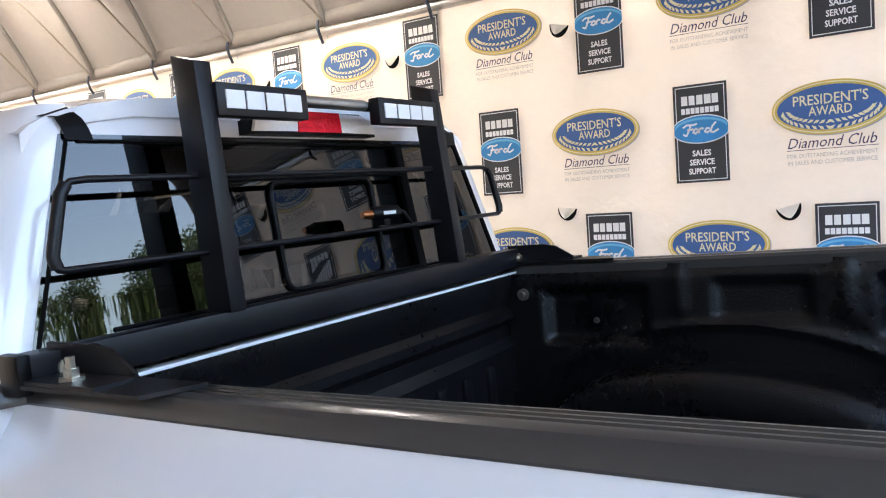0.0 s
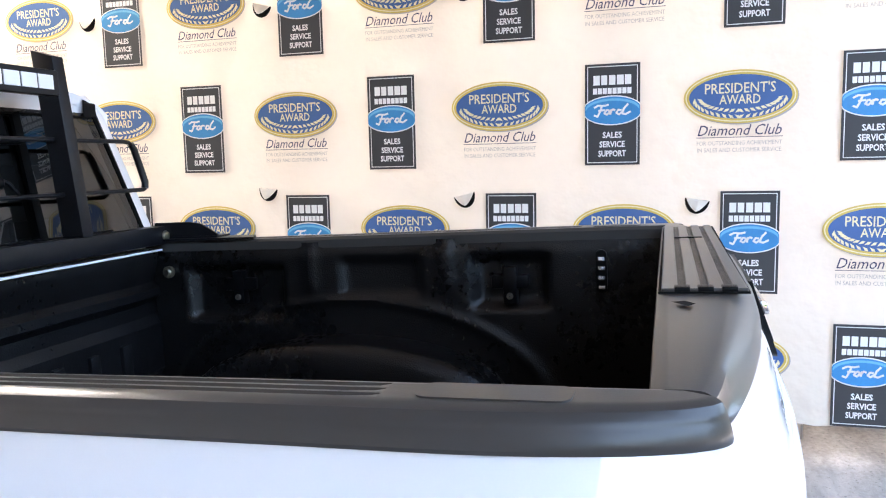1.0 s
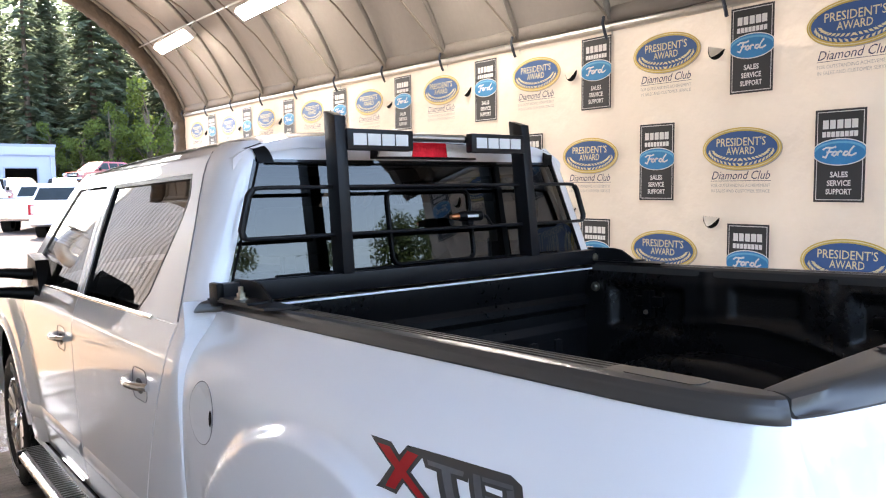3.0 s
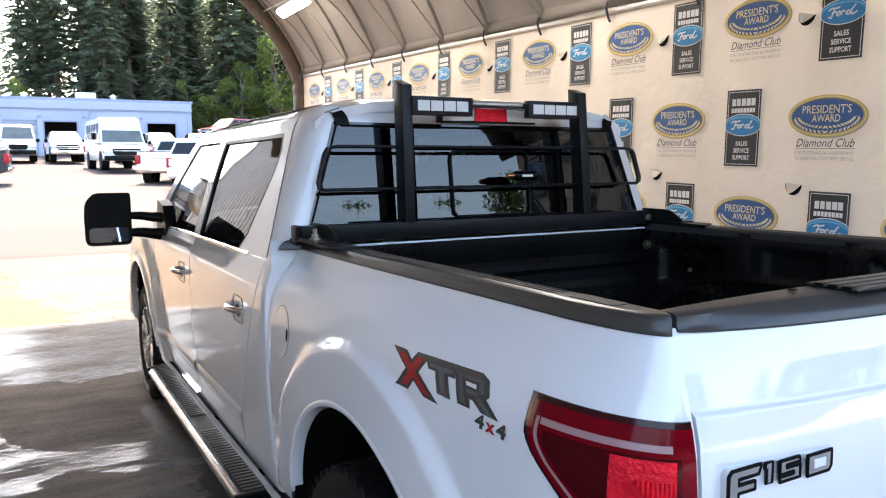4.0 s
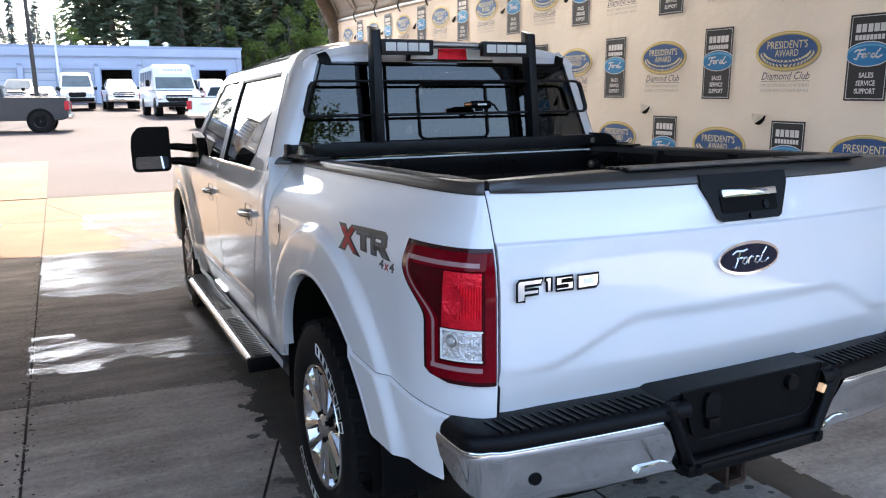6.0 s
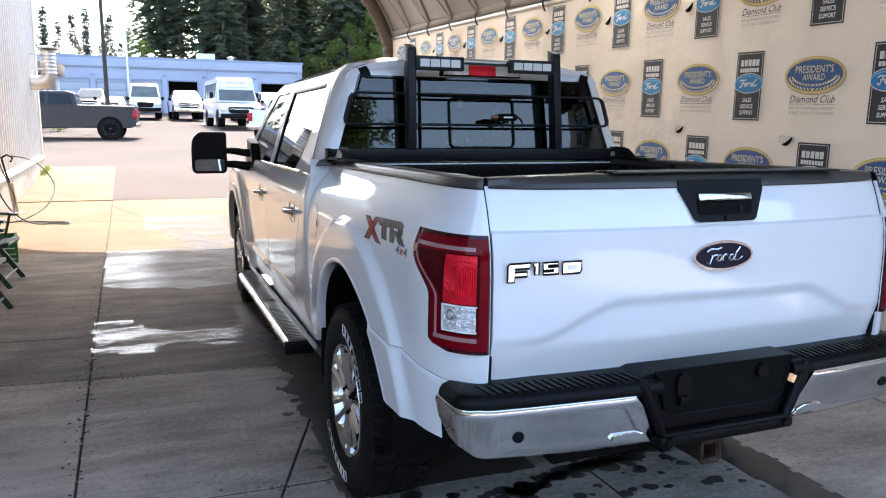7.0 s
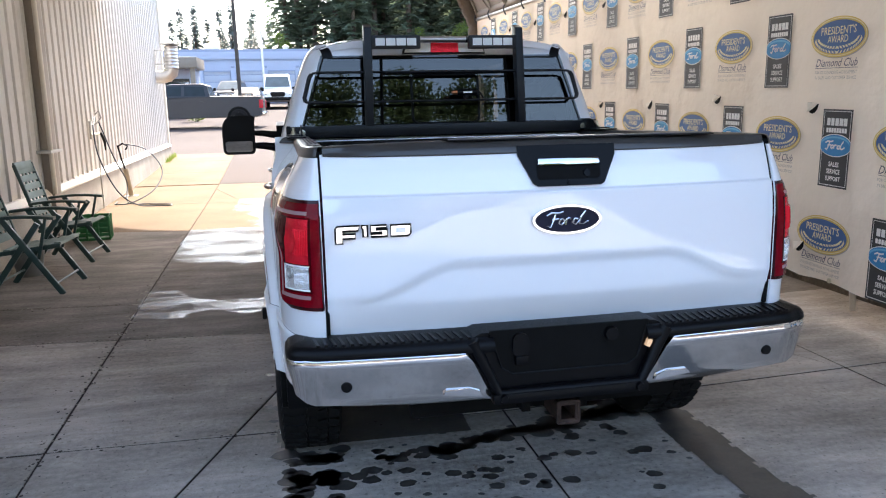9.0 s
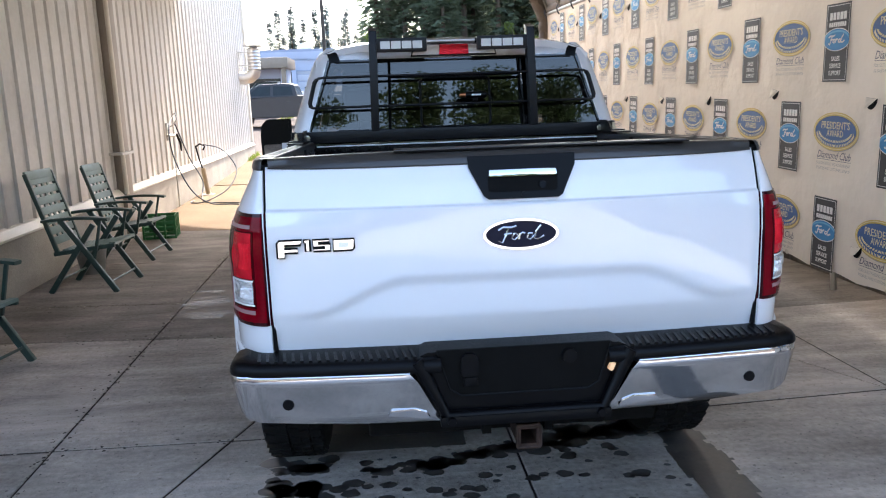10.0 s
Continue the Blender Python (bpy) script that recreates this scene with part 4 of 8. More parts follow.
def build_greenhouse(side):
    zs = spread(1.322, 1.885, 16)

    def strip(name, y0, y1, za, zb, material, parent, label="", off=0.0, n=4):
        rows = []
        for z in spread(za, zb, 14):
            a, b = y0(z), y1(z)
            rows.append([mirrored((green_x(z) + off, a + (b - a) * i / (n - 1), z), side) for i in range(n)])
        if side < 0:
            rows = [row[::-1] for row in rows]
        return part(name, Shape().slab(rows, (-0.03 * side, 0, 0)), material, parent, label, 50)

    def rear_edge(z):
        return float(np.interp(z, [1.30, 1.60, 1.80, 1.885], [1.885, 1.945, 2.02, 2.05]))

    def glass_back(z):
        return 2.225 - 0.15 * step(1.32, 1.70, z) + 0.07 * (1 - step(1.32, 1.40, z)) + 0.05 * step(1.72, 1.79, z)

    # C pillar wraps round to the rear glass
    rows = []
    for z in spread(1.33, 1.885, 18):
        yb, x = back_y(z), green_x(z)
        gx = float(np.interp(z, [1.33, 1.43, 1.82, 1.885], [0.835, 0.800, 0.672, 0.64]))
        rows.append([mirrored(p, side) for p in ((gx, yb, z), (gx + (x - gx) * 0.45, yb + 0.004, z), (gx + (x - gx) * 0.8, yb + 0.03, z), (x - 0.004, yb + 0.075, z), (x, yb + 0.13, z), (x, rear_edge(z), z))])
    part("rear_pillar", Shape().grid(rows), WHITE, truck, sharp=60)
    part("door_seam", Shape().tube([mirrored((green_x(z) + 0.001, rear_edge(z), z), side) for z in spread(1.33, 1.86, 14)], 0.0026, 6), SEAM, truck, "narrow door seam")
    lower = strip("rear_door_frame", rear_edge, lambda z: 3.105, 1.79, 1.865, WHITE, truck)
    strip("frame_back", rear_edge, glass_back, 1.322, 1.79, WHITE, lower)
    strip("rear_door_window", lambda z: glass_back(z) + 0.012, lambda z: 3.03, 1.345, 1.778, GLASS_SIDE, lower, "tinted rear door window", off=-0.008)
    strip("window_seal", glass_back, lambda z: glass_back(z) + 0.014, 1.322, 1.79, BLACK, lower, off=0.001)
    strip("window_seal", lambda z: glass_back(z), lambda z: 3.035, 1.776, 1.792, BLACK, lower, off=0.001)
    strip("door_post", lambda z: 3.03, lambda z: 3.18, 1.322, 1.79, BLACK, lower, "gloss black door post", off=0.001)
    strip("door_post_cover", lambda z: 3.052, lambda z: 3.104, 1.322, 1.79, WHITE, lower, off=0.005)
    strip("door_post_cover", lambda z: 3.114, lambda z: 3.160, 1.322, 1.79, WHITE, lower, off=0.005)
    upper = strip("front_door_frame", lambda z: 3.113, lambda z: front_y(z) - 0.03, 1.79, 1.865, WHITE, truck)
    strip("front_door_window", lambda z: 3.18, lambda z: min(4.12, front_y(z) - 0.12), 1.31, 1.778, GLASS_SIDE, upper, "tinted front door window", off=-0.008)
    strip("front_pillar", lambda z: min(4.12, front_y(z) - 0.12), lambda z: front_y(z) + 0.03, 1.25, 1.87, WHITE, truck)
    # bright belt strip
    part("belt_strip", Shape().tube([mirrored((green_x(1.325) + 0.004, y, 1.322), side) for y in spread(2.12, 4.15, 6)], 0.009, 8), CHROME, truck, "bright belt moulding")
    # roof drip channel
    rows = []
    for y in spread(1.865, 3.80, 26):
        rows.append([mirrored((x, y, roof_z(x, y) + 0.003), side) for x in (0.640 + 0.018 * step(1.95, 2.3, y), 0.648 + 0.017 * step(1.95, 2.3, y), 0.690, 0.698)])
    rows = [[mirrored((a + d, back_y(z) - 0.008, z), side) for a in (-0.012, -0.004, 0.036, 0.044)] for z, d in ((1.812, 0.622), (1.835, 0.626), (1.855, 0.634))] + rows
    part("roof_moulding", Shape().grid(rows), BLACK, truck, "black roof moulding")


def roof_z(x, y):
    edge = float(np.interp(abs(x), [0, 0.3, 0.5, 0.60, 0.67, 0.71, 0.74], [1.950, 1.943, 1.930, 1.914, 1.895, 1.878, 1.853]))
    return edge - 0.030 * (1 - step(1.83, 2.08, y)) - 0.018 * ((y - 2.7) / 1.0) ** 2 * (1 if y > 2.7 else 0)


def build_cab():
    xs = [x * s for s in (-1, 1) for x in (0.74, 0.72, 0.69, 0.65, 0.60, 0.5, 0.38, 0.25, 0.12)] + [0.0]
    xs = sorted(xs)
    rows = [[(x, y, roof_z(x, y)) for x in xs] for y in [1.858, 1.868, 1.885, 1.915, 1.955, 2.01, 2.08, 2.17, 2.28] + spread(2.4, 3.80, 15)]
    rows = [[(x, 1.861, min(roof_z(x, 1.858), 1.90) - 0.035) for x in xs]] + rows
    roof = part("roof", Shape().grid(rows), WHITE, truck, "white cab roof", 50)
    # rear header above the glass
    rows = [[(x, back_y(z) + 0.008, z) for x in spread(-0.66, 0.66, 14)] for z in (1.80, 1.83, 1.86, 1.88)]
    part("rear_header", Shape().grid(rows), WHITE, roof)
    # rear glass in three lights with a sliding middle one
    glass = None
    def sheet(x0b, x1b, x0t, x1t, z0, z1, off):
        return [[(a + (b - a) * i / 11, back_y(z) + off, z) for i in range(12)] for z in spread(z0, z1, 8)
                for a, b in [((x0b + (x0t - x0b) * (z - z0) / (z1 - z0)), (x1b + (x1t - x1b) * (z - z0) / (z1 - z0)))]]
    glass = part("rear_window", Shape().grid(sheet(-0.815, 0.815, -0.676, 0.676, 1.385, 1.824, -0.002)), GLASS_DARK, truck, "dark tinted rear window with a sliding pane")
    # black ceramic band behind the glass rim
    def band(pts, w, name="glass_band"):
        part(name, Shape().tube([(x, back_y(z) + 0.010, z) for x, z in pts], w, 6, flat=0.3), GAP, glass, "black glass band")
    band([(-0.793, 1.42), (-0.662, 1.812)], 0.020)
    band([(0.793, 1.42), (0.662, 1.812)], 0.020)
    band([(-0.64, 1.810), (0.64, 1.810)], 0.020)
    band([(-0.82, 1.40), (0.82, 1.40)], 0.03)
    for x in (-0.36, 0.36):
        band([(x, 1.40), (x * 0.97, 1.81)], 0.03)
    s = Shape().tube([(a, back_y(b) - 0.008, b) for a, b in rounded(-0.188, 1.455, 0.188, 1.715, 0.03)], 0.0065, 8, closed=True)
    part("slider_frame", s, BLACK, glass, "black frame of the sliding pane")
    for z in (1.725, 1.45):
        part("slider_track", Shape().tube([(-0.64 + 0.0, back_y(z) - 0.004, z), (0.64, back_y(z) - 0.004, z)] if z < 1.5 else [(-0.36, back_y(z) - 0.004, z), (0.36, back_y(z) - 0.004, z)], 0.005, 6), BLACK, glass)
    # high stop lamp
    lamp = part("high_stop_lamp", Shape().prism([(-0.232, 1.830), (0.232, 1.830), (0.222, 1.868), (0.17, 1.890), (-0.17, 1.890), (-0.222, 1.868)], 1.825, 1.90, "y"), BLACK, truck, "high stop lamp housing")
    for side in (-1, 1):
        part("cargo_lens", Shape().prism([(0.078 * side, 1.838), (0.224 * side, 1.836), (0.214 * side, 1.866), (0.165 * side, 1.885), (0.078 * side, 1.887)], 1.816, 1.83, "y"), CARGO, lamp, "clear cargo lamp lens")
    part("stop_lens", Shape().prism([(-0.080, 1.837), (0.080, 1.837), (0.074, 1.888), (-0.074, 1.888)], 1.812, 1.83, "y"), RED_BRIGHT, lamp, "red stop lamp lens")
    # cab back below the glass
    rows = [[(x, back_y(z), z) for x in spread(-0.94, 0.94, 8)] for z in (0.55, 1.0, 1.33, 1.40)]
    part("cab_back", Shape().grid(rows), WHITE, truck)
    # windshield, hood, nose
    rows = [[(x * float(np.interp(z, [1.25, 1.86], [0.80, 0.68])), front_y(z) + 0.12 * (1 - x * x), z) for x in spread(-1, 1, 11)] for z in spread(1.25, 1.87, 6)]
    part("windshield", Shape().grid(rows[::-1]), GLASS, truck, "clear windshield")
    rows = []
    for y in spread(4.45, 5.72, 12):
        rows.append([(x, y, 1.245 + 0.06 * (1 - (x / 0.92) ** 2) - 0.09 * step(4.6, 5.9, y) - 0.08 * step(5.5, 5.75, y)) for x in spread(-0.92, 0.92, 15)])
    part("hood", Shape().grid(rows), WHITE, truck, sharp=60)
    s = Shape().prism([(5.60, 0.50), (5.74, 0.55), (5.76, 0.80), (5.74, 1.08), (5.68, 1.14), (5.55, 1.12), (5.55, 0.5)], -0.90, 0.90, "x")
    part("nose", s, BLACK, truck, "black grille nose")
    part("front_bumper", Shape().box((-0.96, 5.60, 0.50), (0.96, 5.86, 0.72), 0.04), CHROME, truck, "chrome front bumper")
    # dark inner tub, floor and underside
    s = Shape().box((-0.90, 1.80, 0.42), (0.90, 4.6, 0.62)).box((-0.91, 1.82, 0.6), (-0.885, 4.3, 1.28)).box((0.885, 1.82, 0.6), (0.91, 4.3, 1.28))
    s.box((-0.84, 4.25, 0.6), (0.84, 4.55, 1.27), 0.06).box((-0.80, 1.83, 0.6), (0.80, 1.86, 1.36))
    s.box((-0.66, 2.1, 1.855), (0.66, 3.70, 1.87))
    part("cabin_lining", s, SEAT, truck, "dark cabin lining")
    part("chassis", Shape().box((-0.55, 0.55, 0.42), (-0.45, 5.5, 0.56)).box((0.45, 0.55, 0.42), (0.55, 5.5, 0.56)).box((-0.62, 0.10, 0.56), (0.62, 1.75, 0.66)).box((-0.5, 1.9, 0.36), (0.5, 3.6, 0.5), 0.05), UNDER, truck, "dark steel chassis")
    part("rear_axle", Shape().tube([(-0.75, 1.05, 0.41), (0.75, 1.05, 0.41)], 0.05, 12).turned([(-0.14, 0.02), (-0.12, 0.11), (0, 0.15), (0.12, 0.11), (0.14, 0.02)], 18, at=Matrix.Translation((0.05, 1.05, 0.39))), UNDER, truck)
    part("tail_pipe", Shape().tube([(0.62, 1.9, 0.45), (0.62, 0.8, 0.50), (0.66, 0.55, 0.48), (0.72, 0.42, 0.47)], 0.033, 12), RUST, truck, "steel tail pipe")


def seat(x, y, wide, pale):
    s = Shape().box((x - wide / 2, y, 0.80), (x + wide / 2, y + 0.52, 0.96), 0.05)
    s.box((x - wide / 2, y - 0.10, 0.92), (x + wide / 2, y + 0.05, 1.45), 0.05, at=Matrix.Translation((x, y, 0.9)) @ pose(0, 0, 0, 8) @ Matrix.Translation((-x, -y, -0.9)))
    o = part("cab_seat", s, SEAT, truck, "dark grey cab seat", 60)
    for hx in ([x] if wide < 0.7 else [x - wide * 0.33, x, x + wide * 0.33]):
        q = Shape().box((hx - 0.13, y - 0.17, 1.50), (hx + 0.13, y - 0.07, 1.67), 0.035).tube([(hx - 0.05, y - 0.12, 1.42), (hx - 0.05, y - 0.12, 1.52)], 0.008, 6).tube([(hx + 0.05, y - 0.12, 1.42), (hx + 0.05, y - 0.12, 1.52)], 0.008, 6)
        part("headrest", q, pale, o, "headrest", 60)


def build_gate():
    """Tailgate, its black cap, handle, badges."""
    def gate_y(x, z):
        x = (x - 0.0115) / 0.789 * 0.78
        mid = float(np.interp(z, [0.80, 0.90, 1.0, 1.13, 1.25, 1.32, 1.39], [-0.034, -0.058, -0.063, -0.063, -0.064, -0.048, -0.020]))
        y = mid + (corner_y(z) - mid) * (abs(x) / 0.78) ** 2.4
        y += 0.009 * step(1.245, 1.255, z) - 0.004                # upper field set back
        edge = 1.030 - 0.105 * step(0.36, 0.66, abs(x))          # recessed lower field
        y += 0.013 * (1 - step(edge - 0.030, edge + 0.012, z)) * (1 - 0.5 * step(0.62, 0.74, abs(x)))
        y += 0.020 * (1 - step(0.785, 0.915, z))
        return y + 0.004 * step(0.765, 0.778, abs(x))

    zs = [0.797, 0.803] + spread(0.815, 1.235, 56) + spread(1.240, 1.260, 8) + spread(1.265, 1.382, 12)
    xs = [-0.7775, -0.775] + spread(-0.77, 0.793, 78) + [0.798, 0.8005]
    gate = part("tailgate", Shape().slab([[(x, gate_y(x, z), z) for x in xs] for z in zs], (0, 0.05, 0)), WHITE, truck, "white tailgate with an embossed lower field", 60)
    for side in (-1, 1):
        rows = [[mirrored((0.772 + 0.026 * i, corner_y(z) + 0.010, z), side) for i in range(2)] for z in spread(0.80, 1.39, 30)]
        part("gate_gap", Shape().slab(rows, (0, 0.03, 0)), GAP, gate)
    part("gate_inner", Shape().box((-0.772, 0.092, 0.82), (0.772, 0.112, 1.40), 0.004), LINER, gate, "black inner face of the tailgate")
    # gate cap: flat top, sloping outer face, ribbed step field
    rows = []
    for x in spread(-0.768, 0.791, 60):
        wide = abs(x - 0.0115) / 0.789
        g, k = gate_y(x, 1.372), wide ** 3 * 0.010
        ledge = g + 0.012 + 0.022 * (1 - wide ** 3)
        rise = 0.006 * wide ** 8                             # the rim thins towards the corners
        rows.append([(x, y, z - k * (z > 1.385) + rise * (z < 1.38)) for y, z in ((g + 0.020, 1.371), (g - 0.004, 1.371), (g - 0.006, 1.375), (g - 0.002, 1.390), (g + 0.003, 1.397), (ledge - 0.010, 1.411), (ledge - 0.002, 1.4155), (ledge + 0.002, 1.4165), (max(0.060, ledge + 0.012), 1.4172), (0.097, 1.4170),
                                                              (0.100, 1.417), (0.112, 1.410), (0.114, 1.400), (0.114, 1.35))])
    cap = part("gate_cap", Shape().grid(rows).put(rows[0], [tuple(range(len(rows[0])))]).put(rows[-1], [tuple(range(len(rows[0])))]), CAP, gate, "scuffed black tailgate cap", 40)
    part("step_pad", Shape().prism([(-0.374, -0.002), (0.560, -0.006), (0.560, 0.108), (-0.374, 0.110)], 1.4155, 1.4185, "z"), GAP, cap, "dark base of the step pad")
    for a, b in ((0.000, 0.017), (0.027, 0.046), (0.056, 0.075), (0.085, 0.106)):
        part("pad_rib", Shape().box((-0.371, a, 1.417), (0.556, b, 1.4225), 0.002), CAP, cap, "broad worn rib", 12)
    for y in (0.017, 0.046, 0.075):
        part("pad_groove", Shape().box((-0.350, y, 1.417), (0.552, y + 0.010, 1.4200), 0.0005), BLACK, cap, "dark channel", 12)
        part("pad_stop", Shape().box((-0.372, y - 0.005, 1.4175), (-0.350, y + 0.015, 1.4245), 0.002), BLACK, cap, "black rib stop")
    part("pad_tag", Shape().box((0.26, 0.045, 1.4215), (0.28, 0.060, 1.4245), 0.001).box((0.262, 0.030, 1.4215), (0.274, 0.085, 1.4240), 0.001), BLACK, cap)
    part("scuff", Shape().put([(-0.47, 0.075, 1.4183), (-0.44, 0.094, 1.4180), (-0.435, 0.078, 1.4183), (-0.455, 0.066, 1.4184)], [(0, 1, 2, 3)]), GAP, cap, "dark scuff", 0)
    # handle
    bezel = Shape().prism([(-0.168, 1.392), (0.168, 1.392), (0.166, 1.357), (0.122, 1.269), (0.108, 1.260), (-0.108, 1.260), (-0.122, 1.269), (-0.166, 1.357)], -0.068, 0.0, "y")
    def lean(shape):
        """Leans a piece forward with the upper gate."""
        shape.v = [(q[0] + 0.018, q[1] + 0.33 * max(0.0, q[2] - 1.262), q[2] + 0.004) for q in shape.v]
        return shape

    h = part("gate_handle", lean(bezel), BLACK, gate, "black handle bezel")
    part("handle_recess", lean(Shape().prism(rounded(-0.108, 1.283, 0.108, 1.335, 0.01), -0.0705, -0.067, "y")), GAP, h)
    part("pull", lean(Shape().box((-0.106, -0.081, 1.327), (0.106, -0.066, 1.350), 0.006)), LIP, h, "bright pull handle")
    part("key_lock", lean(Shape().turned([(-0.074, 0.001), (-0.074, 0.008), (-0.066, 0.008)], 14, axis="y", at=Matrix.Translation((0, 0, 1.272)))), BLACK, h)
    part("camera_eye", lean(Shape().turned([(-0.076, 0.001), (-0.076, 0.011), (-0.066, 0.013)], 16, axis="y", at=Matrix.Translation((0.06, 0, 1.300)))), BLACK, h)
    # oval badge, a plain shape
    badge = part("oval_badge", Shape().prism(oval(0.005, 1.155, 0.118, 0.049, 48), -0.078, -0.04, "y"), LIP, gate, "chrome rimmed oval badge")
    part("badge_field", Shape().prism(oval(0.005, 1.155, 0.109, 0.041, 48), -0.0805, -0.076, "y"), BADGE, badge, "navy badge field")
    s = Shape()
    for stroke in SCRIPT:
        s.tube([(0.005 + 0.075 * a, -0.0808, 1.153 + 0.030 * b) for a, b in stroke], 0.0034, 6)
    part("badge_mark", s, LIP, badge)
    # model name as plain chrome bars
    name, badge_outlines = Shape(), []
    for pts in [[(a - 0.010, b + 0.004) for a, b in q] for q in ([(-0.735, 1.103), (-0.712, 1.103), (-0.712, 1.118), (-0.672, 1.118), (-0.672, 1.132), (-0.712, 1.132), (-0.712, 1.142), (-0.664, 1.142), (-0.658, 1.158), (-0.728, 1.158), (-0.735, 1.150)],
                [(-0.648, 1.122), (-0.634, 1.122), (-0.634, 1.158), (-0.652, 1.158), (-0.652, 1.148), (-0.648, 1.148)],
                [(-0.624, 1.122), (-0.572, 1.122), (-0.572, 1.144), (-0.608, 1.144), (-0.608, 1.149), (-0.574, 1.149), (-0.574, 1.158), (-0.624, 1.158), (-0.624, 1.135), (-0.588, 1.135), (-0.588, 1.131), (-0.624, 1.131)],
                [(-0.562, 1.122), (-0.505, 1.122), (-0.498, 1.130), (-0.498, 1.158), (-0.562, 1.158)])]:
        badge_outlines.append(pts)
        name.prism(pts, min(gate_y(a_, 1.13) for a_, _ in pts) - 0.006, gate_y(-0.6, 1.13) + 0.02, "y")
    plate = part("model_badge", name, CHROME, gate, "raised chrome model badge")
    rim = Shape()
    for k in badge_outlines:
        rim.tube([(a, min(gate_y(a_, 1.13) for a_, _ in k) - 0.005, b) for a, b in k], 0.0034, 5, closed=True)
    part("badge_edge", rim, GAP, plate, "dark badge outline")
    part("badge_hollow", Shape().prism([(-0.555, 1.137), (-0.525, 1.137), (-0.525, 1.152), (-0.555, 1.152)], gate_y(-0.508, 1.13) - 0.0072, gate_y(-0.6, 1.13), "y"), WHITE, plate)


def build_tail_light(side):
    """Lamp that wraps the corner; drawn over the body by reach and height."""
    def edge(z):
        """How far forward the lamp reaches at a height."""
        return 0.152 + 0.122 * step(1.06, 1.20, z) - 0.075 * (1 - step(0.900, 0.932, z)) ** 2

    def skin(y, z, off):
        return mirrored(flank(max(y, 0.0004), z, off), side)

    def field(name, y0, y1, z0, z1, off, material, parent, label="", deep=0.02, n=14):
        rows = []
        for z in spread(z0, z1, 26):
            a, b = (y0(z) if callable(y0) else y0), (y1(z) if callable(y1) else y1)
            a, b = math.sqrt(max(a, 0.0004)), math.sqrt(b)
            rows.append([skin((a + (b - a) * i / (n - 1)) ** 2, z, off) for i in range(n)])
        s = Shape().slab(rows, (-deep * side, deep, 0))
        return part(name, s, material, parent, label, 50)

    lamp = field("tail_light", 0.0006, edge, 0.902, 1.257, 0.0085, SMOKED, truck, "red tail light with a clear reversing lens")
    field("lens", 0.0007, lambda z: edge(z) - 0.011, 0.914, 1.247, 0.0102, RED, lamp, "red outer lens", 0.003)
    field("inner_lens", 0.0085, lambda z: edge(z) - 0.050, 0.960, 1.202, 0.0118, RED_DARK, lamp, "dark red inner lens", 0.003)
    def fluted(name, a0, a1, z0, z1, off, deep, ribs, material, parent, label=""):
        """A reflector with upright flutes over a reach of the lamp."""
        n = ribs * 4
        rows = []
        for z in spread(z0, z1, 10):
            rows.append([skin((a0 + (a1 - a0) * i / n) ** 2, z, off + deep * abs(math.sin(i * math.pi / 4))) for i in range(n + 1)])
        return part(name, Shape().slab(rows, (-0.003 * side, 0.003, 0)), material, parent, label, 20)

    panel = field("reflector", 0.0125, 0.093, 1.054, 1.198, 0.0125, RED_BRIGHT, lamp, "bright red faceted reflector", 0.004)
    fluted("fluted_reflector", 0.114, 0.238, 1.084, 1.166, 0.0130, 0.0030, 9, RED_BRIGHT, panel, "upright red flutes")
    bowl = Shape().grid([[skin(0.066 + q * 0.024 * math.cos(a), 1.126 + q * 0.036 * math.sin(a), 0.0132 + 0.005 * q * q) for a in spread(0, math.tau * 19 / 20, 20)] for q in (0.05, 0.3, 0.55, 0.8, 1.0)], closed=True)
    part("bulb_bowl", bowl, RED_BRIGHT, panel, "round bulb bowl")
    rev = field("reversing_lens", 0.0125, 0.091, 0.972, 1.046, 0.0135, CLEAR, lamp, "clear reversing lens", 0.004)
    fluted("fluted_lens", 0.116, 0.228, 0.990, 1.026, 0.0140, 0.0028, 8, CLEAR, rev)
    field("lens_rim", 0.0115, 0.0950, 1.046, 1.0505, 0.0150, CARGO, rev, "pale rim", 0.002, 6)
    field("lens_rim", 0.0115, 0.0950, 0.968, 0.9725, 0.0150, CARGO, rev, "pale rim", 0.002, 6)
    field("lens_rim", 0.0905, 0.0950, 0.968, 1.0505, 0.0150, CARGO, rev, "pale rim", 0.002, 3)
    bulb = [skin(0.066 + 0.011 * math.cos(a), 1.022 + 0.015 * math.sin(a), 0.016) for a in spread(0, math.tau * 19 / 20, 20)]
    part("bulb_ring", Shape().tube(bulb, 0.003, 6, closed=True), STEEL, rev)
    field("light_strip", 0.0155, lambda z: edge(z) - 0.042, 1.211, 1.222, 0.0125, STRIP, lamp, "pale light strip", 0.003)
    field("light_strip", 0.0115, lambda z: edge(z) - 0.026, 0.940, 0.952, 0.0125, STRIP, lamp, "pale light strip", 0.003)
    field("light_strip", lambda z: edge(z) - 0.038, lambda z: edge(z) - 0.030, 0.952, 1.222, 0.0120, STRIP, lamp, "pale light strip", 0.003)


